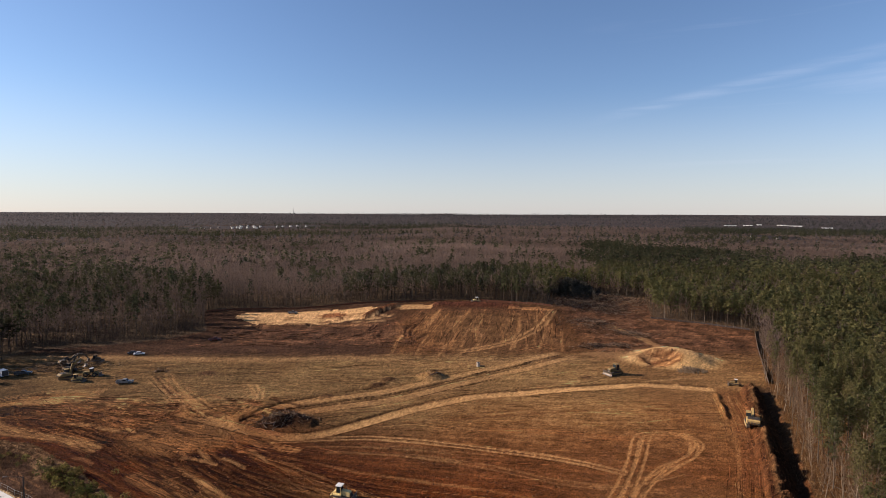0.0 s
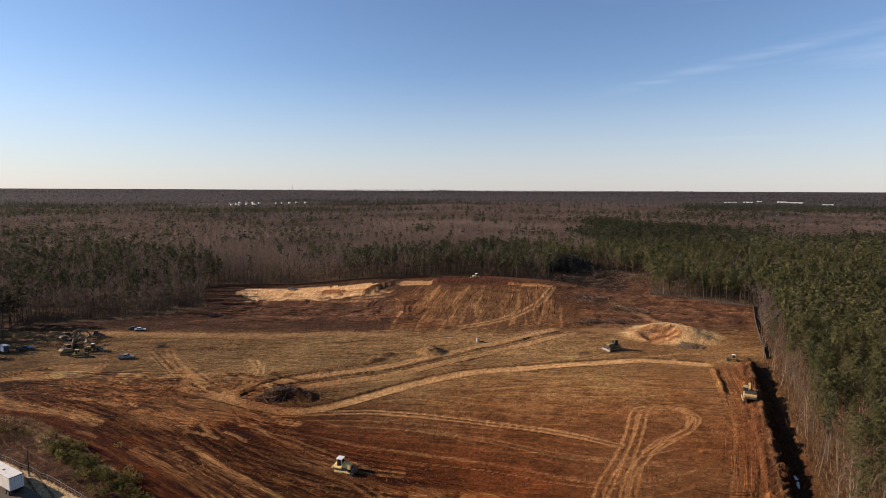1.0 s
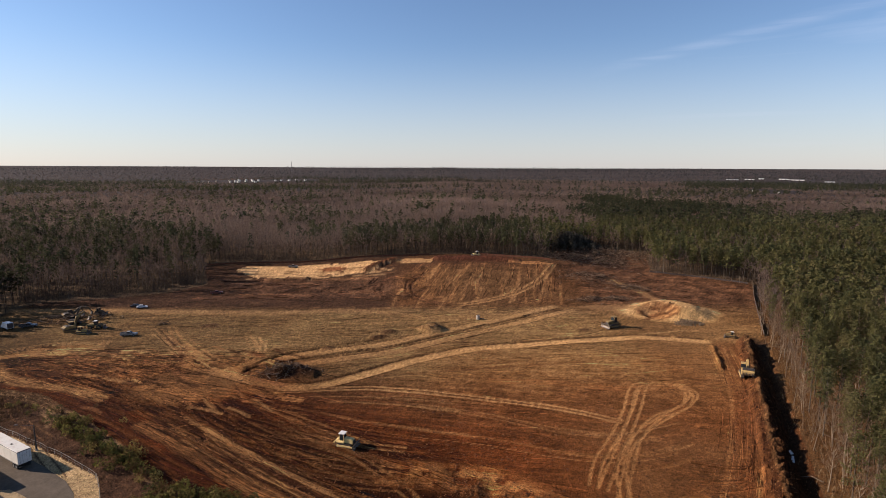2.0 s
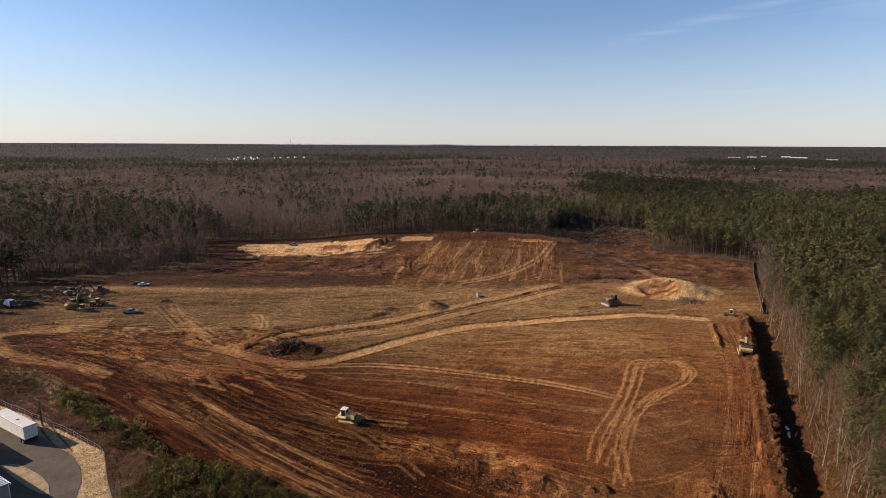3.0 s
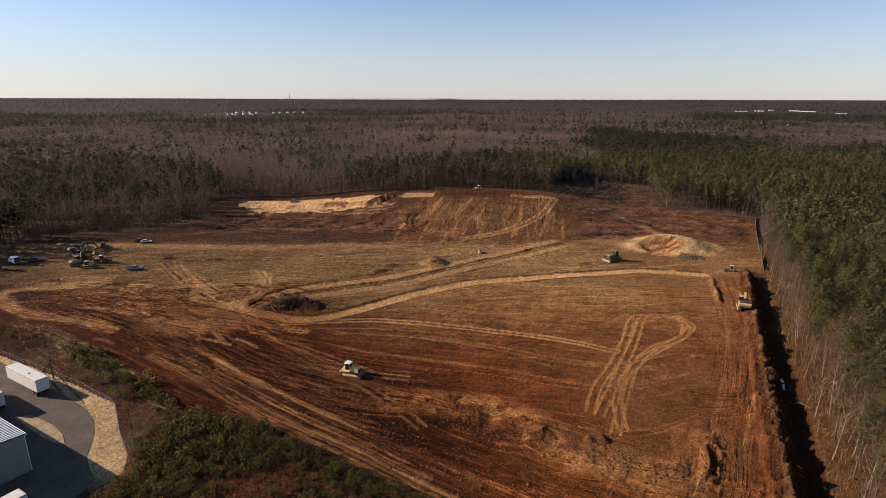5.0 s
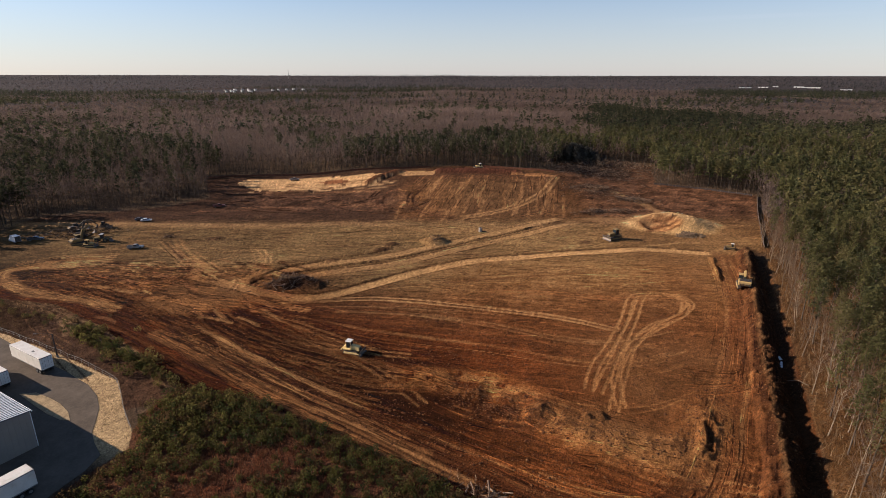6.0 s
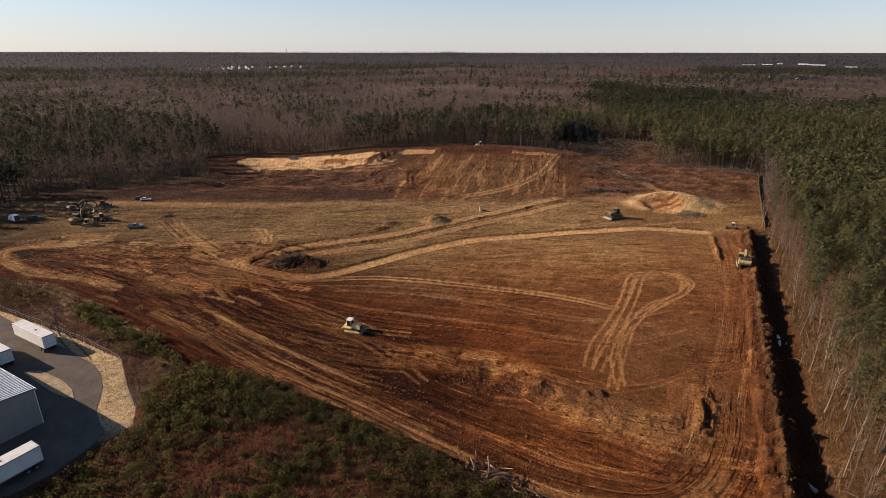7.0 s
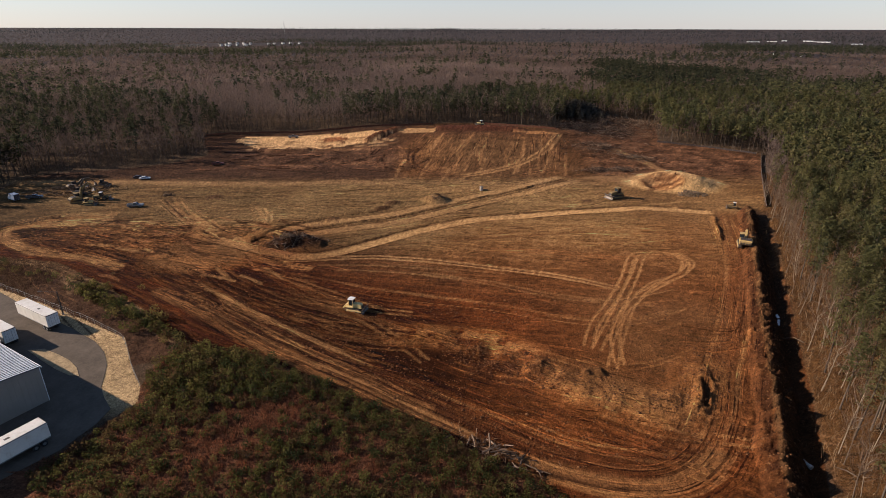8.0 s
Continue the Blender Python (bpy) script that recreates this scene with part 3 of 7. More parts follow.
        g.pair(l, 2.0, 0.6, colour=c, strength=rnd.uniform(0.5, 0.9), depth=rnd.uniform(0.03, 0.10), ragged=0.7, seed=i)
    for i in range(26):                                       # ruts along the haul road on the right
        f0 = rnd.uniform(0, 0.7)
        n = len(road_f)
        l = beside(road_f[int(n * (0.62 + 0.38 * f0)):int(n * min(1.0, 0.62 + 0.38 * f0 + rnd.uniform(0.06, 0.2)))], rnd.uniform(-6.5, 6.5))
        if len(l) > 4:
            g.stroke(l, rnd.uniform(0.4, 0.9), [(0.33, 0.19, 0.08), (0.15, 0.072, 0.036), (0.24, 0.12, 0.05)][rnd.randint(3)], 0.6, rnd.uniform(0.0, 0.05), 0.7, 0.4, i)
    worn = near & (x > 8) & (y < 165) & (line_distance(x, y, road_f[::5]) < 9.5)      # graded smooth again and again
    g.z[worn] = lay(x[worn], y[worn]) + 0.35 * (g.z[worn] - lay(x[worn], y[worn]))
    g.stroke(smooth_line([(72, 246), (84, 244), (92, 240), (100, 238)]), 5.0, (0.33, 0.20, 0.09), 0.8, 0.0, 0.5, 0.4, 12)
    g.stroke(smooth_line([(-196, 238), (-150, 240), (-111, 237), (-73, 237), (-38, 241), (3, 229), (40, 240)]), 6.5, (0.35, 0.22, 0.10), 0.7, 0.0, 0.6, 0.6, 13)
    # pale sand on the plateau, with a scraped bowl in it
    for outline, colour, soft in (([(-126, 326), (-121, 334), (-93, 336), (-65, 333), (-37, 329), (-31, 322), (-40, 310), (-54, 307), (-66, 303), (-78, 302), (-108, 307)], (0.60, 0.395, 0.19), 2.0),
                                  ([(-31, 327), (-20, 336), (-5, 331), (-7, 320), (-24, 320)], (0.50, 0.31, 0.14), 1.5),
                                  ([(-78, 322), (-67, 327), (-54, 321), (-62, 316)], (0.24, 0.10, 0.042), 1.5),
                                  ([(36, 325), (52, 327), (67, 322), (60, 317), (42, 320)], (0.40, 0.21, 0.085), 1.0)):
        b, m = area_mask(g, outline, soft)
        g.col[b] = blend(g.col[b], 0.95 * m, colour)
    for i in range(60):
        x0, y0 = rnd.uniform(-128, -30), rnd.uniform(298, 326)
        l = smooth_line([(x0, y0), (x0 + 6, y0 + rnd.uniform(-1, 1.6)), (x0 + rnd.uniform(10, 26), y0 + rnd.uniform(-2, 4))], 2)
        g.stroke(l, rnd.uniform(0.6, 1.8), [(0.16, 0.085, 0.04), (0.62, 0.42, 0.21), (0.28, 0.16, 0.075)][i % 3], rnd.uniform(0.35, 0.85), rnd.uniform(-0.1, 0.3), 0.8, 0.5, i)
    for off, w in ((0, 1.8), (2.2, 1.0)):
        g.stroke(smooth_line([(-88 + off, 306), (-76, 304.5 + off), (-64, 307 + off), (-58, 312), (-62, 317 - off), (-74, 318 - off)]), w, (0.13, 0.06, 0.03), 0.8, -0.25, 0.6, 0.4, 5)
    b, p = g.heap(smooth_line([(-102, 301), (-95, 300), (-90, 300)]), 5, 1.5, 0.6, 5)
    b, p = g.heap(smooth_line([(-87, 301), (-82, 300), (-77, 301)]), 5, 1.9, 0.6, 6)
    b, p = g.heap(smooth_line([(-44, 312), (-36, 322), (-30, 330)]), 8, 2.2, 0.7, 6)
    g.col[b] = blend(g.col[b], p * 1.5, (0.16, 0.075, 0.038))
    # grader marks straight down the cut slope
    for i in range(64):
        x0 = rnd.uniform(-22, 66)
        y0 = rnd.uniform(262, 318)
        l = smooth_line([(x0, y0), (x0 - 2 + rnd.uniform(-1, 1), y0 - 9), (x0 - 5 + rnd.uniform(-2, 2), y0 - rnd.uniform(14, 30))], 2)
        g.stroke(l, rnd.uniform(0.7, 1.6), [(0.36, 0.21, 0.09), (0.09, 0.045, 0.022), (0.32, 0.175, 0.072)][rnd.randint(3)], rnd.uniform(0.25, 0.6), rnd.uniform(0.01, 0.06), 0.4, 0.35, i)
    g.pair(smooth_line([(66, 322), (56, 296), (44, 278), (26, 262), (8, 252)]), 3.0, 1.6, colour=(0.37, 0.22, 0.095), strength=0.85, depth=0.1, ragged=0.4, seed=3)
    g.pair(smooth_line([(-12, 300), (-18, 284), (-15, 268), (-6, 258), (4, 252)]), 3.0, 1.4, colour=(0.10, 0.05, 0.028), strength=0.85, depth=0.3, ragged=0.4, seed=4)
    g.pair(smooth_line([(-16, 318), (-24, 300), (-34, 284), (-30, 266)]), 3.0, 1.2, colour=(0.11, 0.055, 0.03), strength=0.8, depth=0.25, ragged=0.4, seed=5)
    b, p = g.heap(smooth_line([(-2, 331), (20, 330), (42, 328)]), 12, 2.2, 0.8, 2)
    g.col[b] = blend(g.col[b], p * 1.5, (0.13, 0.055, 0.034))
    for i in range(40):                                       # low dark windrows on the left of the slope
        x0, y0 = rnd.uniform(-110, -20), rnd.uniform(262, 292)
        g.stroke(smooth_line([(x0, y0), (x0 + 5, y0 + rnd.uniform(-2, 2)), (x0 + rnd.uniform(8, 16), y0 + rnd.uniform(-4, 4))], 2), rnd.uniform(0.8, 2.4), [(0.08, 0.046, 0.028), (0.17, 0.095, 0.05)][i % 2], 0.7, rnd.uniform(-0.4, 0.4), 0.8, 0.5, i)

    # the sand mound with its scraped face
    b, e = g.patch((103, 241), (22, 18), (0.55, 0.37, 0.17), 0.97, 10, 0.3, 3)
    g.z[b] += 3.9 * (1 - step((e - 0.3) / 0.7))
    b, e = g.patch((96, 237), (10.5, 10), (0.24, 0.115, 0.048), 0.85, 15, 0.25, 4)
    g.z[b] -= 2.6 * (1 - step((e - 0.35) / 0.6))
    for k in range(6):
        g.stroke(smooth_line([(87 + 1.6 * k, 229 + 3.0 * k), (95 + 1.2 * k, 228.5 + 3.0 * k), (102 + k, 231 + 3.0 * k)], 1), 1.0, (0.50, 0.31, 0.14) if k % 2 else (0.11, 0.045, 0.022), 0.8, 0.12, 0.7, 0.4, k)
    # broken bank between field and haul road
    bank = smooth_line([(-6, 108), (10, 105), (19, 97), (23, 90.5), (30, 85), (42, 84), (48, 88), (52, 95)], 1.5)
    b, d = g.distance(bank, 12)
    xx, yy = x[b], y[b]
    m = np.clip(1 - d / 7, 0, 1)
    g.z[b] += 1.3 * m * (fnoise(xx, yy, 3.2, 6, 4) - 0.42) + 0.8 * step(1 - d / 9)
    g.col[b] = blend(g.col[b], 1.9 * m * fnoise(xx, yy, 4.0, 2, 3), (0.42, 0.235, 0.09))
    g.col[b] = blend(g.col[b], 2.0 * m * np.clip(fnoise(xx, yy, 2.2, 5, 3) - 0.52, 0, 1) * 3, (0.12, 0.052, 0.025))
    for l, hi, wd in (([(90.5, 170), (95, 180), (99, 193)], 0.6, 3.0), ([(46, 82.5), (48.3, 87), (51, 93)], 0.6, 3.5)):
        q, p = g.heap(smooth_line(l), wd, hi, 0.6, 4)
        g.col[q] = blend(g.col[q], p * 1.2, (0.34, 0.19, 0.075))
    # small gully in the bank, its shadow also put into the soil colour
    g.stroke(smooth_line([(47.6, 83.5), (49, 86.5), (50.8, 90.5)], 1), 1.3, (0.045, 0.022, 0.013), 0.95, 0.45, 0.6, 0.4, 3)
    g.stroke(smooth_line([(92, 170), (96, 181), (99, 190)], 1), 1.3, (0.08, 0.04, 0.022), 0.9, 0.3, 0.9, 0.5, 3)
    # long berm beside the trench at the edge of the woods
    q, p = g.heap(BERM, 7.6, 2.8, 1.5, 7)
    nb = fnoise(x[q], y[q], 1.7, 3, 3)
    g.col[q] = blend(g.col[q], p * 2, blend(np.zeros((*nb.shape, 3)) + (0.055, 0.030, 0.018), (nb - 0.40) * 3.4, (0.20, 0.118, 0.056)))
    # dark strip along the trench: the berm's shadow also put into the colour
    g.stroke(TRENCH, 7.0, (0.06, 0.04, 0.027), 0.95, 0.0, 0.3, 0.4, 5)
    q, d = g.distance(TRENCH, 7)
    g.z[q] -= 1.3 * np.exp(-(d / 3.0) ** 4)
    for c0, r, hi in (((-5, 213), 5.5, 2.3), ((-49, 167), 5, 1.6), ((-44, 164), 4, 1.4), ((-53, 164), 3.5, 1.2), ((-22, 208), 3, 0.7), ((-25, 202), 3, 0.6), ((-96, 216), 3.5, 0.6), ((-88, 252), 4, 0.7), ((-42, 189), 2.5, 0.5), ((29, 94), 2, 0.8), ((56, 212), 2.5, 0.5)):
        q, p = g.heap(np.array([c0, (c0[0] + 1.5, c0[1] + 0.6)]), 2 * r, hi, 0.5, int(r * 3))
        g.col[q] = blend(g.col[q], p * 1.2, (0.34, 0.21, 0.095) if c0 == (-5, 213) else (0.11, 0.065, 0.036))
    # loose grit: at every step a lighter or darker clod
    grain = rnd.rand(*x.shape)
    g.col *= (1 + 0.55 * (grain - 0.5))[..., None]
    # iron in the clay: all bared soil is redder than the woods floor
    iron = (0.18 + np.maximum(0.72 * step((150 - 0.25 * x - y) / 30), 0.42 * step((205 - y) / 35) * step((x + 20) / 35)) + 0.02 * np.exp(-(((x - 25) / 45) ** 2 + ((y - 290) / 40) ** 2)))[..., None]
    crust = step((g.col.mean(-1, keepdims=True) - 0.10) / 0.14)
    g.col[site] *= (1 + iron * (1 - 0.55 * crust) * (np.array((1.14, 0.72, 0.44)) - 1))[site]
    d_road = line_distance(x, y, road_f[::6])
    damp2 = step((124 - 0.45 * x - y) / 16) * (0.45 + 0.55 * step((d_road - 3) / 5)) * step((22 - x - 0.3 * (105 - y)) / 22)
    g.col[site] *= (1 - 0.42 * damp2)[site][:, None]
    g.col[site] *= (1 - 0.22 * step((-10 - x) / 30) * step((190 - y) / 25))[site][:, None]
    left = step((-25 - x) / 30) * step((192 - y) / 22)
    g.col[site] *= (1 + left[..., None] * (np.array((0.86, 0.70, 0.58)) - 1))[site]
    g.col[site] *= (1 - 0.15 * step((140 - 0.3 * x - y) / 25) * step((25 - x) / 30))[site][:, None]
    g.col *= 0.62
    # ---- the last passes of the machines, on top of all the rest
    tan, pale, brown, dark = (0.185, 0.092, 0.035), (0.26, 0.145, 0.060), (0.074, 0.030, 0.0125), (0.036, 0.0145, 0.007)
    front_road = smooth_line([(-76, 130), (-63, 121), (-48, 110), (-34.6, 100), (-21, 91), (-9.4, 83), (0.9, 76), (9.9, 70.3), (18.3, 66.8), (26, 64.5), (35, 65), (44, 71)])
    g.stroke(beside(front_road, 4.6), 5.5, dark, 0.55, 0.05, 0.6, 0.6, 3)
    g.stroke(front_road, 4.2, tan, 0.78, 0.06, 0.35, 0.45, 5)
    g.stroke(smooth_line([(-41, 110), (-36, 106), (-22, 96), (-10, 87), (-3, 83)]), 1.7, tan, 0.8, 0.05, 0.7, 0.5, 6)
    g.stroke(smooth_line([(-58, 126), (-48, 118), (-38, 112), (-34, 109)]), 1.4, pale, 0.7, 0.05, 0.9, 0.5, 6)
    for k in range(70):
        a = rnd.randint(0, len(front_road) - 40)
        l = beside(front_road[a:a + rnd.randint(8, 40)], rnd.uniform(-2.6, 9.5 if a < len(front_road) - 60 else 2.5))
        g.stroke(l, rnd.uniform(0.35, 0.8), [dark, brown, tan, dark, pale][k % 5], rnd.uniform(0.5, 0.9), rnd.uniform(0.0, 0.07), 0.7, 0.35, k)
    # sand smeared where the lanes meet, and pale dry scrapes round it
    fan = smooth_line([(-107, 210), (-98, 197), (-90, 188), (-79, 176), (-70, 167), (-62, 159)])
    for k, (off, w) in enumerate(((-1.2, 1.0), (1.0, 0.9), (0.0, 3.0), (3.2, 0.8), (-3.4, 0.7))):
        g.stroke(beside(fan[(0 if k < 2 else len(fan) // 3):], off), w, pale, 0.75, 0.05, 0.8, 0.5, k)
    g.patch((-71, 166), (8, 5), pale, 0.75, -35, 0.7, 6)
    g.patch((-77, 157), (15, 11), (0.135, 0.070, 0.028), 0.75, -20, 1.0, 4)
    b, e = g.patch((-80, 150), (13, 6), tan, 0.6, -30, 1.0, 5)
    for k in range(120):
        x0, y0 = rnd.uniform(-148, -52), rnd.uniform(140, 190)
        if not inside(x0, y0, SITE) or line_distance(x0, y0, road_c[::5]) < 4:
            continue
        a = radians(np.interp(x0, (-150, -95, -50), (4, -24, -38)) + rnd.normal() * 9)
        n = rnd.uniform(3, 13)
        l = smooth_line([(x0, y0), (x0 + 0.5 * n * math.cos(a), y0 + 0.5 * n * math.sin(a) + rnd.normal() * 0.5), (x0 + n * math.cos(a), y0 + n * math.sin(a))], 1.2)
        g.stroke(l, rnd.uniform(0.7, 1.9), [pale, dark, (0.195, 0.090, 0.038), dark, brown][k % 5], rnd.uniform(0.5, 0.95), rnd.uniform(0.02, 0.18), 0.8, 0.3, k)
    g.stroke(road_c, 4.6, pale, 0.8, 0.04, 0.5, 0.4, 8)
    g.stroke(smooth_line([(-149, 178), (-143, 186), (-136, 190), (-128, 190)]), 3.0, tan, 0.7, 0.02, 0.7, 0.4, 9)
    # dark torn clods and the bare tan face below them
    clods = np.exp(-(((x - 12) / 11) ** 2 + ((y - 96.5 + 0.30 * (x - 12)) / 6) ** 2))
    face = np.exp(-(((x - 34) / 13) ** 2 + ((y - 87.5 + 0.42 * (x - 34)) / 6.5) ** 2))
    g.col[:] = blend(g.col, 0.75 * face * (0.5 + n12), (0.165, 0.090, 0.036))
    g.col[:] = blend(g.col, clods * np.clip(fnoise(x, y, 1.9, 2, 3) * 3 - 0.8, 0, 1), dark)
    g.z += 1.7 * clods * (fnoise(x, y, 3.0, 3, 3) - 0.45) + 0.35 * face * (fnoise(x, y, 3.5, 1, 3) - 0.5)
    dry = np.exp(-(((x - 50) / 20) ** 2 + ((y - 110) / 26) ** 2)) + 0.8 * np.exp(-(((x - 84) / 16) ** 2 + ((y - 175) / 26) ** 2))
    g.col[site] *= (1 + 0.6 * np.exp(-(((x - 8) / 17) ** 2 + ((y - 102) / 20) ** 2)))[site][:, None]
    g.col[site] = blend(g.col[site], (0.55 * dry * (0.5 + n12))[site], (0.142, 0.073, 0.029))
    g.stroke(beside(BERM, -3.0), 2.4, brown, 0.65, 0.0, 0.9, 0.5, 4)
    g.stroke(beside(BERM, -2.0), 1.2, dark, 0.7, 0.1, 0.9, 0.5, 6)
    g.stroke(beside(BERM, -0.6), 1.4, (0.115, 0.066, 0.031), 0.6, 0.0, 0.9, 0.5, 2)
    # relief of the turned soil
    cross = np.exp(-(((x + 88) / 50) ** 2 + ((y - 158) / 22) ** 2))
    slope = step((x + 20) / 12) * step((66 - x) / 10) * step((y - 250) / 12) * step((326 - y) / 10)
    heapy = step((-14 - x) / 10) * step((x + 125) / 20) * step((y - 262) / 8) * step((304 - y) / 8)
    strip = step((x - 66) / 12) * step((y - 246) / 10)
    g.z += site * near * (0.50 * cross * streaks(-20, 5, 1.2, 2) + 0.28 * front * streaks(-31, 6, 0.9, 3) + 0.16 * mid * streaks(-8, 9, 1.0, 4) + 0.35 * slope * streaks(78, 12, 1.7, 5)
                          + 1.3 * heapy * (fnoise(x, y, 7, 3, 3) - 0.5) + 0.7 * strip * (fnoise(x, y, 6, 1, 3) - 0.5))
    g.col[site] *= np.clip(1 + 1.3 * (0.5 * slope * streaks(78, 12, 1.3, 6) + heapy * (fnoise(x, y, 5, 6, 3) - 0.5) + 1.3 * strip * (fnoise(x, y, 4, 2, 3) - 0.5)), 0.4, 1.7)[site][:, None]
    g.col[site] *= (1 + 0.42 * strip + 0.22 * slope + 0.40 * heapy + 0.16 * step((x - 10) / 30) * step((y - 105) / 20) * step((245 - y) / 20) - 0.16 * step((140 - 0.45 * x - y) / 14) * step((15 - x) / 20))[site][:, None]
    g.stroke(smooth_line([(93, 300), (96, 293), (100, 286), (103, 276), (104, 266), (107, 258)]), 5.0, (0.235, 0.135, 0.060), 0.9, 0.0, 0.5, 0.4, 12)
    g.stroke(smooth_line([(66, 250), (76, 250), (86, 247), (92, 240)]), 5.5, (0.20, 0.118, 0.054), 0.85, 0.0, 0.5, 0.4, 12)
    g.col[site] *= np.where((y < 236)[..., None], (1.02, 0.92, 0.79), (1.04, 0.95, 0.86))[site]
    # dry crust against damp clay
    g.col[site] *= np.clip((g.col[site].mean(-1, keepdims=True) / 0.063) ** 0.20, 0.75, 1.3)
    LANES.update(front=front_road)
    LANES.update(a=road_a, b=road_b, c=road_c, d=road_d, f=road_f)
    # level ground under the paved lot
    g.z[lot] = 0.0
    close = site & (y > 50) & (y < 135)
    g.z[close] += 0.10 * (fnoise(x[close], y[close], 1.4, 6, 2) - 0.5) * step((135 - y[close]) / 30)


paint_ground(sheet)


def ground_height(x, y):
    """height of the finished ground at one point"""
    i = int(np.clip(np.searchsorted(sheet.ys, y) - 1, 0, len(sheet.ys) - 2))
    fy = (y - sheet.ys[i]) / (sheet.ys[i + 1] - sheet.ys[i])
    hs = []
    for r in (i, i + 1):
        hs.append(float(np.interp(x, sheet.x[r], sheet.z[r])))
    return hs[0] * (1 - fy) + hs[1] * fy


def ground_heights(x, y):
    """the same for arrays of points on the site"""
    i = np.clip(np.searchsorted(sheet.ys, y) - 1, 0, len(sheet.ys) - 2)
    fy = (y - sheet.ys[i]) / (sheet.ys[i + 1] - sheet.ys[i])
    s = x / (sheet.w[i] * (1 - fy) + sheet.w[i + 1] * fy)
    j = np.clip(np.searchsorted(sheet.s, s) - 1, 0, len(sheet.s) - 2)
    fs = (s - sheet.s[j]) / (sheet.s[j + 1] - sheet.s[j])
    z = sheet.z
    return (z[i, j] * (1 - fs) + z[i, j + 1] * fs) * (1 - fy) + (z[i + 1, j] * (1 - fs) + z[i + 1, j + 1] * fs) * fy


def link_mesh(name, verts, faces, material, parent=None, label="", smooth=False, tint=None, attribute="tint"):
    """a mesh object from arrays of points and of triangles or quads"""
    me = bpy.data.meshes.new(name)
    verts, faces = np.asarray(verts, np.float32), np.asarray(faces, np.int32)
    k = faces.shape[1]
    me.vertices.add(len(verts))
    me.vertices.foreach_set("co", verts.ravel())
    me.loops.add(faces.size)
    me.loops.foreach_set("vertex_index", faces.ravel())
    me.polygons.add(len(faces))
    me.polygons.foreach_set("loop_start", np.arange(0, faces.size, k, dtype=np.int32))
    me.polygons.foreach_set("loop_total", np.full(len(faces), k, np.int32))
    if smooth:
        me.polygons.foreach_set("use_smooth", np.ones(len(faces), bool))
    if tint is not None:
        at = me.color_attributes.new(attribute, "FLOAT_COLOR", "POINT")
        at.data.foreach_set("color", np.concatenate([tint, np.ones((len(tint), 1))], 1).astype(np.float32).ravel())
    me.materials.append(material)
    me.update(calc_edges=True)
    ob = new(name, me)
    if parent:
        ob.parent = parent
    if label:
        tagged(ob, label)
    return ob


def build_ground():
    r, c = sheet.x.shape
    idx = np.arange(r * c).reshape(r, c)
    quads = np.stack([idx[:-1, :-1], idx[:-1, 1:], idx[1:, 1:], idx[1:, :-1]], -1).reshape(-1, 4)
    v = np.stack([sheet.x, sheet.y, sheet.z], -1).reshape(-1, 3)
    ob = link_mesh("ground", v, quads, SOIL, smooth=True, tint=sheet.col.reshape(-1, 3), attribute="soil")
    tagged(ob, "rutted red-brown clay building site with tan sandy tracks", "ground", kind="structure")


build_ground()

# ================= woods =================
def tube(path, radii, sides=5, cap=False):
    """triangles of a tapered tube along a path"""
    path = np.array(path, float)
    rings = []
    for i, p in enumerate(path):
        d = path[min(i + 1, len(path) - 1)] - path[max(i - 1, 0)]
        d /= np.linalg.norm(d) + 1e-9
        u = np.cross(d, (0.31, 0.95, 0.05) if abs(d[2]) > 0.7 else (0, 0, 1.0))
        u /= np.linalg.norm(u) + 1e-9
        w = np.cross(d, u)
        a = np.arange(sides) * 2 * math.pi / sides
        rings.append(p + radii[i] * (np.cos(a)[:, None] * u + np.sin(a)[:, None] * w))
    v = np.concatenate(rings)
    f = []
    for i in range(len(path) - 1):
        for k in range(sides):
            a, b = i * sides + k, i * sides + (k + 1) % sides
            f += [(a, b, b + sides), (a, b + sides, a + sides)]
    return v, np.array(f)


def joined(pieces):
    vs, fs, n = [], [], 0
    for v, f in pieces:
        vs.append(np.asarray(v, float))
        fs.append(np.asarray(f, int) + n)
        n += len(v)
    return np.concatenate(vs), np.concatenate(fs)


def sprigs(rnd, centres, size, up=0.3, flat=0.45):
    """a three-cornered tuft at each centre, turned at random"""
    n = len(centres)
    a = rnd.normal(size=(n, 3)) * (1, 1, flat)
    a[:, 2] += up
    a /= np.linalg.norm(a, axis=1)[:, None]
    b = np.cross(a, rnd.normal(size=(n, 3)))
    b /= np.linalg.norm(b, axis=1)[:, None] + 1e-9
    s = np.asarray(size)[:, None] if np.ndim(size) else size
    v = np.stack([centres - 0.5 * s * a - 0.35 * s * b, centres - 0.5 * s * a + 0.35 * s * b, centres + 0.7 * s * a], 1).reshape(-1, 3)
    return v, np.arange(3 * n).reshape(n, 3)


def blades(rnd, start, tip, width):
    """thin triangles from start to tip"""
    n = len(start)
    d = tip - start
    b = np.cross(d, rnd.normal(size=(n, 3)))
    b /= np.linalg.norm(b, axis=1)[:, None] + 1e-9
    w = np.asarray(width)[:, None] if np.ndim(width) else width
    return np.stack([start - 0.5 * w * b, start + 0.5 * w * b, tip], 1).reshape(-1, 3), np.arange(3 * n).reshape(n, 3)


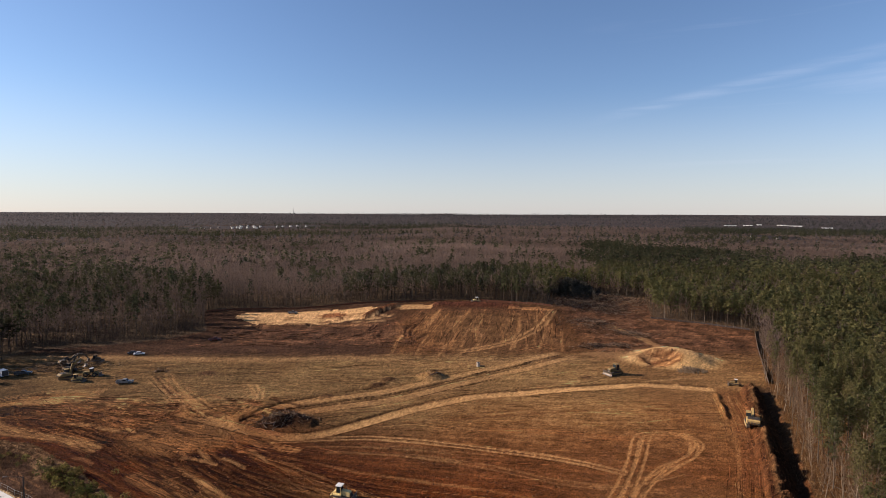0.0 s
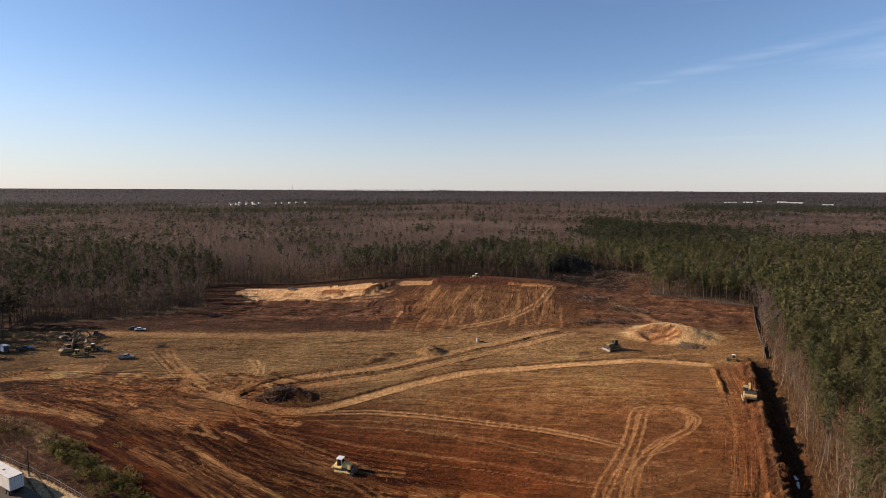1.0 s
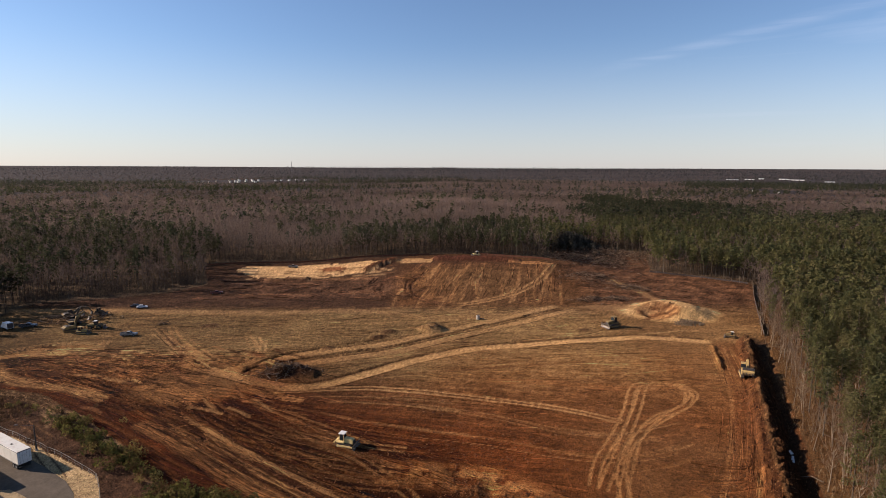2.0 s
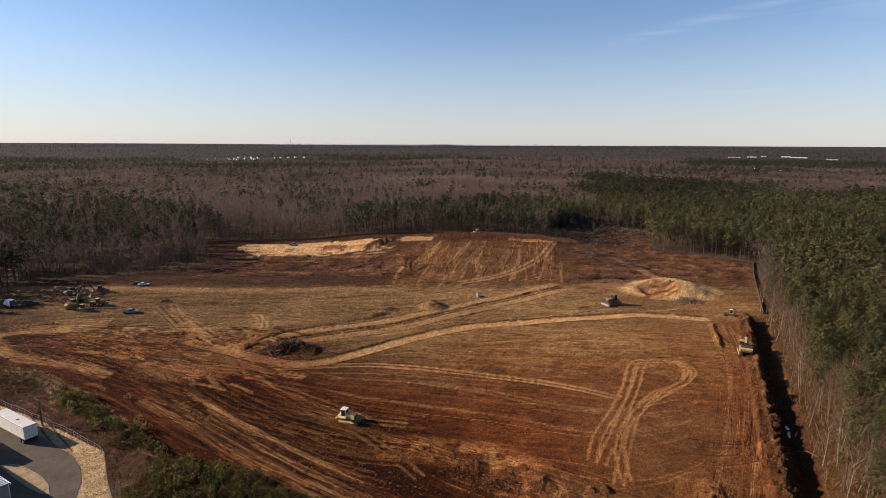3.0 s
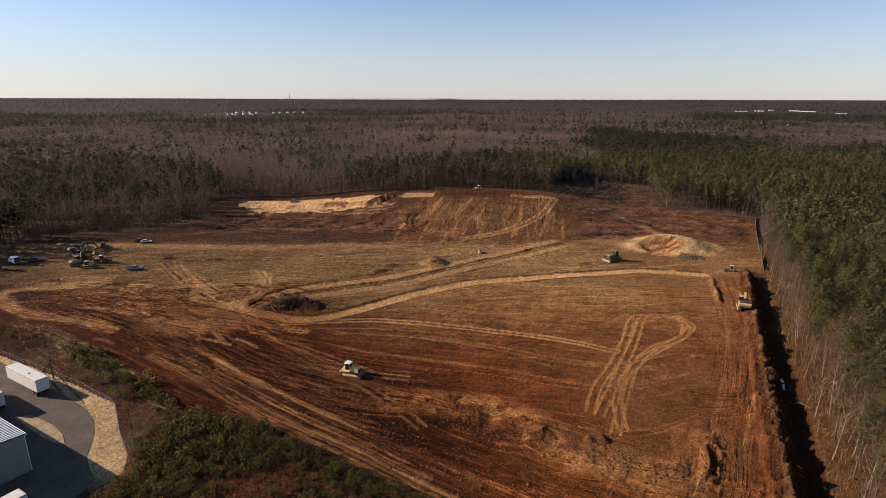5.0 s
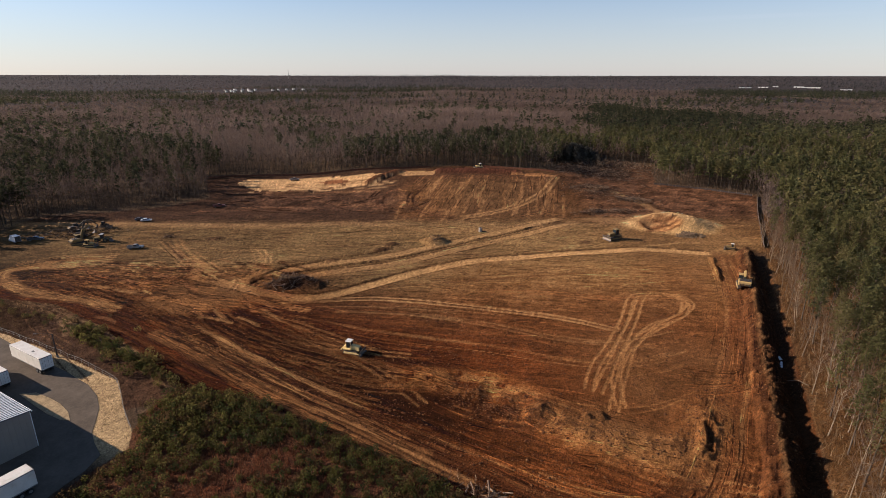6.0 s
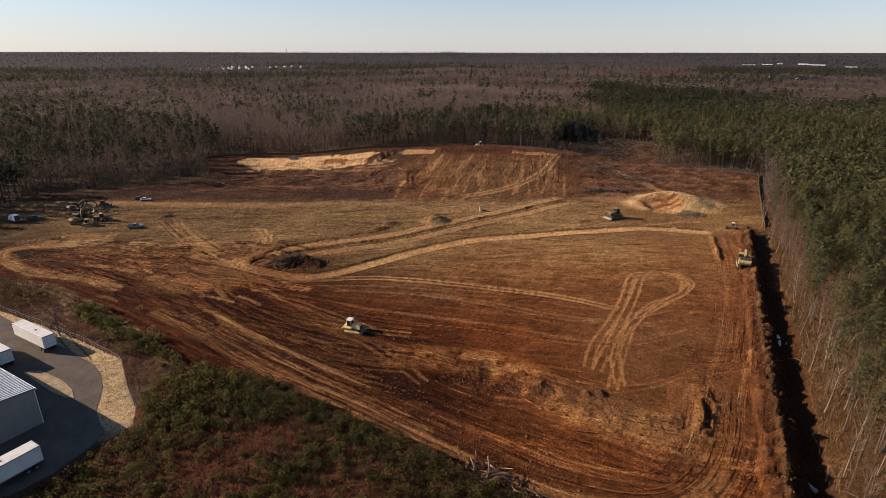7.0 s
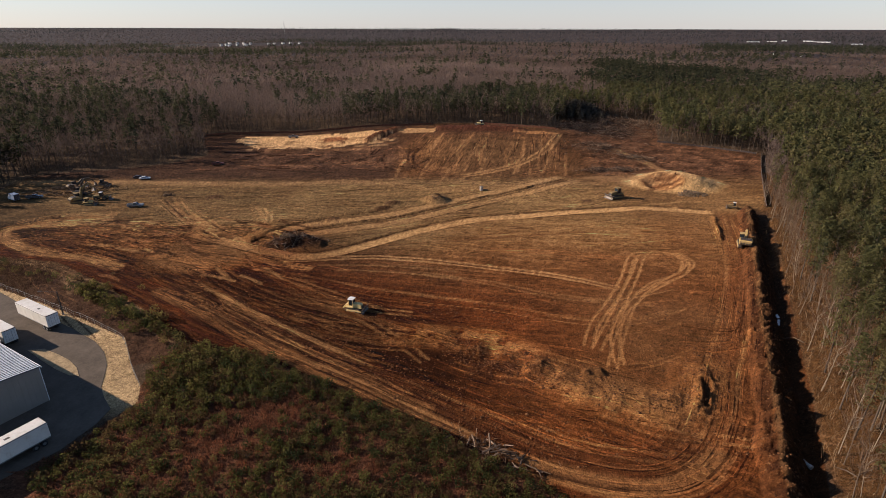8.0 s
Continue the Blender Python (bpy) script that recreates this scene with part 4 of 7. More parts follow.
def pine_shape(seed, high=17.0, fine=True):
    """(trunk and limbs), (needle tufts) of a loblolly pine: long bare stem, rounded uneven crown above"""
    rnd = np.random.RandomState(seed)
    lean = rnd.uniform(-0.6, 0.6, 2)
    zs = np.linspace(0, high, 7 if fine else 3)
    stem = np.stack([lean[0] * (zs / high) ** 2, lean[1] * (zs / high) ** 2, zs], 1)
    r0 = 0.17 if fine else 0.16
    wood = [tube(stem, r0 * (1 - 0.88 * zs / high) + 0.02, 6 if fine else 3)]
    low = rnd.uniform(0.38, 0.56) * high
    tufts, sizes = [], []
    n = 24 if fine else 12
    for i in range(n):
        z = low + (high - low) * (i / n) ** 0.9
        f = (z - low) / (high - low)
        reach = (2.1 * (1 - f) ** 0.6 + 0.35) * rnd.uniform(0.55, 1.2) * (0.6 + 0.4 * min(1, f * 5))
        a = i * 2.4 + rnd.uniform(-0.5, 0.5)
        p0 = np.array([np.interp(z, zs, stem[:, 0]), np.interp(z, zs, stem[:, 1]), z])
        p1 = p0 + (reach * math.cos(a), reach * math.sin(a), reach * rnd.uniform(0.05, 0.45))
        if fine:
            wood.append(tube([p0, (p0 + p1) / 2 + (0, 0, -0.1), p1], [0.05, 0.035, 0.012], 3))
        m = 34 if fine else 7
        t = rnd.uniform(0.35, 1.08, m)[:, None]
        tufts.append(p0 + (p1 - p0) * t + rnd.normal(size=(m, 3)) * 0.32 * (1 if fine else 1.3))
        sizes.append(rnd.uniform(0.24, 0.5, m) if fine else rnd.uniform(0.8, 1.45, m))
    top = 12 if fine else 3
    tufts.append(np.array([lean[0], lean[1], high]) + rnd.normal(size=(top, 3)) * (0.3, 0.3, 0.5))
    sizes.append(rnd.uniform(0.5, 0.9, top) if fine else rnd.uniform(1.0, 1.5, top))
    return joined(wood), sprigs(rnd, np.concatenate(tufts), np.concatenate(sizes))


def bare_shape(seed, high=15.0, fine=True, slim=False):
    """(trunk and limbs), (twigs) of a leafless tree"""
    rnd = np.random.RandomState(seed)
    wander = rnd.uniform(-0.9, 0.9, 2)
    zs = np.linspace(0, high * 0.82, 6 if fine else 3)
    stem = np.stack([wander[0] * np.sin(zs / high * 2.5), wander[1] * np.sin(zs / high * 2.0), zs], 1)
    r0 = 0.06 if slim else 0.10
    r0 = r0 if fine else 0.11
    wood = [tube(stem, r0 * (1 - 0.8 * zs / (high * 0.82)) + 0.02, 5 if fine else 3)]
    s, e, w = [], [], []
    n = (12 if slim else 18) if fine else 10
    for i in range(n):
        z = high * rnd.uniform(0.26, 0.8)
        p0 = np.array([np.interp(z, zs, stem[:, 0]), np.interp(z, zs, stem[:, 1]), z])
        a = i * 2.4 + rnd.uniform(-0.6, 0.6)
        reach = high * rnd.uniform(0.10, 0.22) * (0.65 if slim else 1.0)
        p1 = p0 + (reach * math.cos(a), reach * math.sin(a), reach * rnd.uniform(0.7, 1.7))
        if fine:
            mid = p0 * 0.5 + p1 * 0.5 + rnd.uniform(-0.25, 0.25, 3)
            wood.append(tube([p0, mid, p1], [0.045, 0.03, 0.012], 3))
        m = 12 if fine else 5
        t = rnd.uniform(0.25, 1.0, m)[:, None]
        b = p0 + (p1 - p0) * t
        d = (p1 - p0) / np.linalg.norm(p1 - p0) * 0.5 + rnd.normal(size=(m, 3)) * 0.55 + (0, 0, 0.55)
        s.append(b)
        e.append(b + d * rnd.uniform(0.9, 2.2, (m, 1)))
        w.append(np.full(m, 0.045 if fine else 0.17))
    return joined(wood), blades(rnd, np.concatenate(s), np.concatenate(e), np.concatenate(w))


def clump_shape(seed, pine):
    """a far tree top, a few metres across"""
    rnd = np.random.RandomState(seed)
    if pine:
        n = 16
        h = rnd.uniform(0, 1, n)
        c = rnd.normal(size=(n, 3)) * np.stack([1.5 - h, 1.5 - h, 0 * h + 0.4], 1) + np.stack([0 * h, 0 * h, 6.5 + 8 * h], 1)
        return sprigs(rnd, c, rnd.uniform(1.6, 2.9, n) * (1.25 - 0.6 * h), 0.1, 0.3)
    n = 22
    a, e = rnd.uniform(0, 6.28, n), rnd.uniform(0.0, 1.0, n) ** 0.7
    out = np.stack([np.cos(a) * np.sqrt(1 - e * e), np.sin(a) * np.sqrt(1 - e * e), e], 1)
    c = out * (4.3, 4.3, 2.2) * rnd.uniform(0.5, 1.0, (n, 1)) + (0, 0, 8.6)
    return blades(rnd, c - out * 0.9 - (0, 0, 0.6), c + out * 0.7 + rnd.normal(size=(n, 3)) * 1.0 + (0, 0, 0.6), rnd.uniform(0.7, 1.4, n))


PINE_GREENS = [(0.082, 0.077, 0.029), (0.098, 0.089, 0.033), (0.068, 0.068, 0.029), (0.108, 0.092, 0.037)]
TWIG_BROWNS = [(0.115, 0.083, 0.067), (0.124, 0.088, 0.070), (0.108, 0.080, 0.067), (0.128, 0.090, 0.069)]
STEM_GREYS = [(0.14, 0.106, 0.076), (0.115, 0.084, 0.058), (0.18, 0.14, 0.10)]


# stands of pine in the plan: outline, share of pines inside
PINE_STANDS = [
    ([(146, 392), (126, 456), (150, 560), (205, 800), (273, 1068), (292, 946), (330, 815), (395, 782), (372, 615), (455, 585), (700, 640), (700, 60), (40, 60), (60, 100)], 0.73),
    ([(-75, 344), (-50, 395), (-10, 415), (40, 440), (90, 440), (126, 456), (150, 390), (70, 330)], 0.62),
    ([(975, 2182), (2208, 2935), (1900, 2000), (962, 1267), (598, 1330)], 0.72),
    ([(-486, 620), (-365, 600), (-249, 470), (-182, 405), (-150, 330), (-128, 290), (-233, 245), (-500, 250)], 0.27),
    ([(-1150, 1180), (-950, 1270), (-690, 1150), (-720, 1090), (-950, 1150)], 0.75),
    ([(-262, 205), (-197, 205), (-195, 248), (-262, 264)], 0.9),
    ([(250, 1000), (420, 1080), (640, 1120), (620, 1010), (400, 940)], 0.55),
]
EDGE = [(171, 295), (155, 265), (141, 237), (125, 205), (119, 200)] + [tuple(p) for p in TRENCH[::4]]


def pine_share(x, y):
    """how many of the trees near a point are pines"""
    r = np.hypot(x, y)
    wx, wy = x + 0.10 * r * (fnoise(x, y, 90, 1, 3) - 0.5), y + 0.16 * r * (fnoise(x, y, 80, 4, 3) - 0.5)
    p = 0.035 + 1.6 * np.clip(fnoise(x, y, 46, 2, 3) - 0.60, 0, 1) * (r < 1400)
    for outline, share in PINE_STANDS:
        m = inside(wx, wy, outline)
        p = np.where(m, share * (0.6 + 0.8 * fnoise(x, y, 60, 6, 3)), p)
    p = np.where(r > 1250, np.maximum(p, np.clip((fnoise(0.33 * x, y, 210, 5, 3) - 0.50) * 7, 0, 0.8)), p)
    d = line_distance(x, y, EDGE)
    beside_edge = (x > 40) & (y < 320)
    return np.clip(np.where(beside_edge & (d < 6.5), 0.06, np.where(beside_edge & (d < 10), 0.6 * p, p + 0.12 * beside_edge)), 0.02, 0.93)


def allowed(x, y):
    wx, wy = x + 9 * (fnoise(x, y, 14, 6, 2) - 0.5) * 2 * (x < 40), y + 9 * (fnoise(x, y, 14, 7, 2) - 0.5) * 2 * (x < 40)
    keep = ~inside(wx, wy, SITE) & ~inside(x, y, SITE) & ~inside(x, y, LOT) & ~inside(x, y, SCRUB) & ~inside(x, y, VERGE)
    keep &= (line_distance(x, y, TRENCH) > 4.0) & ((y > 230) | ((y > 196) & (x < -193)) | (x > 50) | (np.hypot(x, y) > 420))
    for hx, hy, wide, deep, up in HILLS:
        keep &= ((x - hx) / (0.85 * wide)) ** 2 + ((y - hy + 60) / 130) ** 2 > 1
    thin = (x < -118) & (y < 318) & (x > -188)
    keep &= ~thin | (vnoise(x, y, 3.0, 4) > 0.45)
    return keep


def scatter(seed, cell, y0, y1, side, inner=None):
    """jittered points on a square raster between two distances, within the wedge that reaches side metres across per metre ahead"""
    rnd = np.random.RandomState(seed)
    xs = np.arange(-side * y1, side * y1, cell)
    ys = np.arange(y0, y1, cell)
    x, y = [a.ravel() for a in np.meshgrid(xs, ys)]
    x, y = x + rnd.uniform(-0.48, 0.48, x.shape) * cell, y + rnd.uniform(-0.48, 0.48, y.shape) * cell
    keep = (np.abs(x) < side * np.maximum(y, 60) + 40) & allowed(x, y)
    r = np.hypot(x, y)
    if inner:
        keep &= (r >= inner[0]) & (r < inner[1])
    return x[keep], y[keep], rnd


def planted(shapes, x, y, z, scale, turn, which, tints, jitter, rnd):
    """copies of shapes (points, triangles) at the given places, joined into arrays with a tint for each point"""
    V, F, C, n = [], [], [], 0
    for k, (v, f) in enumerate(shapes):
        m = np.nonzero(which == k)[0]
        if len(m) == 0:
            continue
        c, s = np.cos(turn[m])[:, None], np.sin(turn[m])[:, None]
        sc = scale[m][:, None]
        vx = (v[None, :, 0] * c - v[None, :, 1] * s) * sc + x[m][:, None]
        vy = (v[None, :, 0] * s + v[None, :, 1] * c) * sc + y[m][:, None]
        vz = v[None, :, 2] * sc + z[m][:, None]
        V.append(np.stack([vx, vy, vz], -1).reshape(-1, 3))
        F.append((f[None] + (np.arange(len(m)) * len(v))[:, None, None]).reshape(-1, 3) + n)
        t = tints[m] * rnd.uniform(1 - jitter, 1 + jitter, (len(m), 1))
        per = np.repeat(rnd.uniform(1 - jitter, 1 + jitter, (len(m), len(v) // 3 + 1)), 3, axis=1)[:, :len(v)]
        C.append((t[:, None, :] * per[..., None]).reshape(-1, 3))
        n += len(m) * len(v)
    return np.concatenate(V), np.concatenate(F), np.concatenate(C)


def stand(name, label, x, y, rnd, pines, bares, tall=(0.8, 1.12), category="woods"):
    """a stretch of wood too far or too dense to count, as stems, twigs and needles"""
    share = pine_share(x, y)
    is_pine = rnd.rand(len(x)) < share
    z = lay(x, y) - 0.1
    scale, turn = rnd.uniform(*tall, len(x)), rnd.uniform(0, 6.28, len(x))
    scale = np.where(is_pine, scale, 0.94 + 0.45 * (scale - scale.mean()) + 0.10 * fnoise(x, y, 60, 2, 2))
    wide = fnoise(x, y, 140, 5, 2)
    holder = tagged(new(name), label, category, kind="stuff")
    for kind, mask, sets, cols, mat in (("pines", is_pine, pines, PINE_GREENS, LEAF), ("bare_trees", ~is_pine, bares, TWIG_BROWNS, TWIG)):
        m = np.nonzero(mask)[0]
        if len(m) == 0:
            continue
        which = rnd.randint(0, len(sets), len(m))
        tone = np.array(cols)[rnd.randint(0, len(cols), len(m))] * (0.62 + 0.76 * wide[m])[:, None]
        tone = tone * (1 - 0.28 * step((-105 - x[m]) / 40) * step((440 - y[m]) / 90))[:, None]     # shade put into the colour: the wood on the left is darker
        if kind != "pines":                                   # paler hardwoods on the right
            pale = step((x[m] + 0.25 * y[m]) / (60 + 0.35 * y[m])) * (1 - 0.4 * step((x[m] - 0.35 * y[m]) / (0.3 * y[m] + 1)))
            tone = tone * (1 + 0.30 * pale[:, None] * np.array((1.15, 1.0, 0.8)))
        if kind == "pines":                                   # pines brighter on the right, darker and bluer elsewhere
            on_right = step((x[m] - 20) / 90)[:, None] * step((600 - y[m]) / 200)[:, None]
            tone = tone * (1.04 * on_right + (1 - on_right) * np.array((0.56, 0.60, 0.80)))
        remote = 0.75 * step((np.hypot(x[m], y[m]) - 1200) / 2200)[:, None]     # distance haze put into the colour of far woods
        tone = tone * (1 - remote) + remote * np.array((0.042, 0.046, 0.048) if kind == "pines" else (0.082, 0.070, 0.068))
        grey = np.array(STEM_GREYS)[rnd.randint(0, len(STEM_GREYS), len(m))]
        if len(sets[0]) == 2 and isinstance(sets[0][0], tuple):
            v, f, c = planted([s[0] for s in sets], x[m], y[m], z[m], scale[m], turn[m], which, grey * 0.5, 0.2, rnd)
            tagged(link_mesh("stems", v, f, BARK, holder, tint=c), kind="stuff")
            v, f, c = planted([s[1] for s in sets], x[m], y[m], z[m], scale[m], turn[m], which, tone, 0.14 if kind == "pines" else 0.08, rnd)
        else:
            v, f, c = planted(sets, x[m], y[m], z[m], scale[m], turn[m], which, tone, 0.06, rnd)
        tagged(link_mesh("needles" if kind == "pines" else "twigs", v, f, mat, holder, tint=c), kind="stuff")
    return holder


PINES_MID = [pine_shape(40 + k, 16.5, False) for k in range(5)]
BARES_MID = [bare_shape(60 + k, 15.5, False) for k in range(6)]
PINES_FAR = [clump_shape(80 + k, True) for k in range(5)]
BARES_FAR = [clump_shape(90 + k, False) for k in range(5)]


def build_woods():
    x, y, rnd = scatter(11, 4.4, 40, 560, 0.95, (0, 540))
    near = (x > 50) & (y < 215) & (x < 190)
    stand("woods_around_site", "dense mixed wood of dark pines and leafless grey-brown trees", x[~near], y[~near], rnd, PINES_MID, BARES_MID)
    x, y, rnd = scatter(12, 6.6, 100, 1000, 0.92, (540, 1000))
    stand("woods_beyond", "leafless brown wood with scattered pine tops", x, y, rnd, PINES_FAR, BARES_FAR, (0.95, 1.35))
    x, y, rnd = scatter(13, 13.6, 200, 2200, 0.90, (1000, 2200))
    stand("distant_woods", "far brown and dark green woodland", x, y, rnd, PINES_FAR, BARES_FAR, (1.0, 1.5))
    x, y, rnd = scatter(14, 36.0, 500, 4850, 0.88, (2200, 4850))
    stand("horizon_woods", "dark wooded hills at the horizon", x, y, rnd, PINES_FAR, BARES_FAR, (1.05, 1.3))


build_woods()


def build_thicket():
    """close-set evergreens added behind the felled trunks to make a dark spot there"""
    rnd = np.random.RandomState(17)
    n = 210
    x, y = 89 + rnd.normal(size=n) * 13, 388 + rnd.normal(size=n) * 9
    h = np.exp(-(((x - 89) / 22) ** 2 + ((y - 388) / 18) ** 2)) * rnd.uniform(0.75, 1.1, n)
    t = tagged(new("dark_thicket"), "dark close-set evergreen thicket behind felled trunks", "thicket", kind="stuff")
    v, f, c = planted([s[1] for s in PINES_MID], x, y, lay(x, y) - 4.5, 0.45 + 0.55 * h, rnd.uniform(0, 6.28, n), rnd.randint(0, 5, n), np.zeros((n, 3)) + (0.085, 0.074, 0.056), 0.25, rnd)
    tagged(link_mesh("needles", v, f, LEAF, t, tint=c), kind="stuff")


build_thicket()


def tree_master(name, shape, label, category, group, wood_tint, crown_tint, crown_name, crown_mat, seed):
    rnd = np.random.RandomState(seed)
    (wv, wf), (cv, cf) = shape
    t = tagged(new(name), label, category, group)
    link_mesh("trunk", wv, wf, BARK, t, tint=np.array(wood_tint) * rnd.uniform(0.85, 1.15, (len(wv), 1)))
    k = np.repeat(rnd.uniform(0.8, 1.2, (len(cv) // 3 + 1, 1)), 3, axis=0)[:len(cv)]
    link_mesh(crown_name, cv, cf, crown_mat, t, tint=np.array(crown_tint) * k)
    return t


def build_near_trees():
    """the trees that can be told apart at the edge of the woods beside the trench"""
    pines = [tree_master("pine_tree", pine_shape(100 + k, 15.5 + k * 0.8), "tall pine with a bare stem and dark green crown", "pine tree", "pines beside the trench",
                         tuple(0.6 * c for c in STEM_GREYS[k % 3]), tuple(1.18 * c for c in PINE_GREENS[k % 4]), "crown", LEAF, k) for k in range(6)]
    bares = [tree_master("bare_tree", bare_shape(200 + k, 11.5 + k * 0.7, True, k % 2 == 0), "slender leafless tree with pale grey-brown branches", "tree", "bare trees beside the trench",
                         [(0.17, 0.122, 0.080), (0.24, 0.178, 0.118), (0.12, 0.085, 0.056)][k % 3], tuple(np.array(TWIG_BROWNS[k % 4]) * (1.35, 1.15, 0.85)), "crown", TWIG, k + 20) for k in range(7)]
    used = {}
    x, y, rnd = scatter(21, 3.7, 30, 215, 2.0)
    near = (x > 50) & (x < 190) & (x < 0.98 * y + 30)
    share = pine_share(x, y)
    d = line_distance(x, y, TRENCH)
    near &= (d > 8) | (rnd.rand(len(x)) < 0.5)
    near &= rnd.rand(len(x)) < 0.92
    count = {}
    spare = []
    for i in sorted(np.nonzero(near)[0], key=lambda j: d[j]):
        pool = pines if rnd.rand() < share[i] else bares
        if count.get(pool[0].name, 0) >= 295:
            spare.append((i, pool is pines))
            continue
        count[pool[0].name] = count.get(pool[0].name, 0) + 1
        k = rnd.randint(len(pool))
        m = pose(x[i], y[i], ground_height(x[i], y[i]) - 0.15, rnd.uniform(-3, 3), rnd.uniform(-3, 3), rnd.uniform(0, 360))
        s = rnd.uniform(0.78, 1.12)
        if pool[k] not in used:
            used[pool[k]] = True
            pool[k].matrix_basis = m
        else:
            copy_thing(pool[k], m).scale = (s, s, s)
    if spare:
        which = np.array([i for i, _ in spare])
        stand("wood_behind_edge_trees", "close-set pines and bare trees behind the edge of the wood", x[which], y[which], rnd, PINES_MID, BARES_MID)


build_near_trees()

# ================= tools for built things =================
YELLOW = plain_material("machine_yellow_paint", (0.70, 0.50, 0.19), 0.65, 0, 0.16, 1.2, 0.3, (0.30, 0.18, 0.08))
DUSTYELLOW = plain_material("dusty_yellow_paint", (0.36, 0.24, 0.085), 0.75, 0, 0.2, 1.1, 0.25, (0.26, 0.16, 0.075))
MUDPAINT = plain_material("mud_caked_yellow_paint", (0.22, 0.145, 0.055), 0.8, 0, 0.3, 1.0, 0.2, (0.10, 0.06, 0.032))
OLDPAINT = plain_material("faded_muddy_paint", (0.085, 0.058, 0.032), 0.75, 0, 0.25, 1.2, 0.2, (0.05, 0.033, 0.022))
STEEL = plain_material("worn_dark_steel", (0.055, 0.048, 0.042), 0.6, 0.4, 0.25, 2.0, 0.4, (0.19, 0.11, 0.055))
BLADE = plain_material("scoured_blade_steel", (0.10, 0.085, 0.07), 0.5, 0.5, 0.25, 2.0, 0.4, (0.20, 0.11, 0.05))
BLACK = plain_material("black_rubber", (0.022, 0.021, 0.02), 0.8, 0, 0.2, 3.0, 0.3)
WHITE = plain_material("white_paint", (0.66, 0.64, 0.59), 0.5, 0, 0.06, 0.8, 0.4, (0.42, 0.34, 0.25))
CREAM = plain_material("weathered_trailer_skin", (0.56, 0.52, 0.45), 0.6, 0, 0.08, 0.5, 0.4, (0.42, 0.34, 0.25))
GREYWALL = plain_material("pale_wall_sheet", (0.22, 0.19, 0.155), 0.7, 0.0, 0.06, 0.5, 0.3)
# hall roof: the shade that its seams cast is put into this dark colour
ROOFSHADE = plain_material("shaded_roof_sheet", (0.07, 0.07, 0.068), 0.6, 0.0, 0.08, 0.5, 0.5)
RIBWHITE = plain_material("roof_seam", (0.70, 0.69, 0.66), 0.5, 0.0, 0.05, 0.7, 0.4)
ASPHALT = plain_material("asphalt", (0.096, 0.075, 0.055), 0.95, 0, 0.20, 0.25, 0.05, (0.135, 0.106, 0.077), 0.03)
CONCRETE = plain_material("concrete", (0.36, 0.31, 0.245), 0.85, 0, 0.12, 1.0, 0.3, (0.35, 0.25, 0.16))
GALV = plain_material("galvanised_steel", (0.19, 0.185, 0.17), 0.55, 0.6, 0.12, 2.0, 0.5)
FENCEGREY = plain_material("dull_fence_steel", (0.17, 0.155, 0.135), 0.8, 0.0, 0.2, 2.0, 0.2)
SANDMAT = plain_material("dry_sand_and_straw", (0.30, 0.215, 0.115), 0.95, 0, 0.30, 0.5, 0.1, (0.15, 0.10, 0.05), 0.08)
ROCK = plain_material("grey_riprap", (0.125, 0.084, 0.05), 0.95, 0, 0.3, 1.5, 0.1, (0.19, 0.115, 0.062), 0.05)
FABRIC = plain_material("silt_fence_cloth", (0.035, 0.03, 0.028), 0.85, 0, 0.3, 1.0, 0.2, (0.16, 0.085, 0.045))
ORANGE = plain_material("orange_barrier_mesh", (0.13, 0.048, 0.024), 0.85, 0, 0.3, 1.0, 0.2, (0.2, 0.1, 0.05))
WOOD = plain_material("weathered_timber", (0.20, 0.145, 0.10), 0.9, 0, 0.3, 1.5, 0.2, None, 0.03)
SILVER = plain_material("silver_car_paint", (0.22, 0.205, 0.18), 0.45, 0.2, 0.05, 1.0, 0.5)
DARKPAINT = plain_material("dark_car_paint", (0.035, 0.037, 0.042), 0.3, 0.0, 0.08, 1.0, 0.5, (0.16, 0.10, 0.06))
RUSTRED = plain_material("rust_red_car_paint", (0.14, 0.035, 0.022), 0.5, 0.0, 0.12, 1.0, 0.4, (0.10, 0.055, 0.03))
CARWHITE = plain_material("white_car_paint", (0.60, 0.59, 0.57), 0.3, 0.0, 0.05, 1.0, 0.5)
SHINGLE = plain_material("roof_shingle", (0.12, 0.11, 0.105), 0.9, 0, 0.2, 0.2, 0.2)


def glass_material():
    m, nt, b = bare_material("tinted_glass", 0.08, 0.5)
    b.inputs["Base Color"].default_value = (0.02, 0.025, 0.028, 1)
    return m


GLASS = glass_material()


def thing(name, m, label, category, group="", kind=""):
    ob = tagged(new(name), label, category, group, kind)
    ob.matrix_basis = m
    return ob


def part(name, bm, material, parent, label=""):
    me = bpy.data.meshes.new(name)
    bmesh.ops.recalc_face_normals(bm, faces=bm.faces)
    bm.to_mesh(me)
    bm.free()
    me.materials.append(material)
    ob = new(name, me)
    ob.parent = parent
    return tagged(ob, label)


def box(size, at=(0, 0, 0), turn=(0, 0, 0), bevel=0.04, bm=None):
    """a block with broken edges"""
    bm = bm or bmesh.new()
    got = bmesh.ops.create_cube(bm, size=1.0, matrix=pose(*at, *turn) @ Matrix.Diagonal((*size, 1)))
    if bevel:
        edges = list({e for v in got["verts"] for e in v.link_edges})
        bmesh.ops.bevel(bm, geom=edges, offset=min(bevel, 0.3 * min(size)), segments=1, affect="EDGES")
    return bm


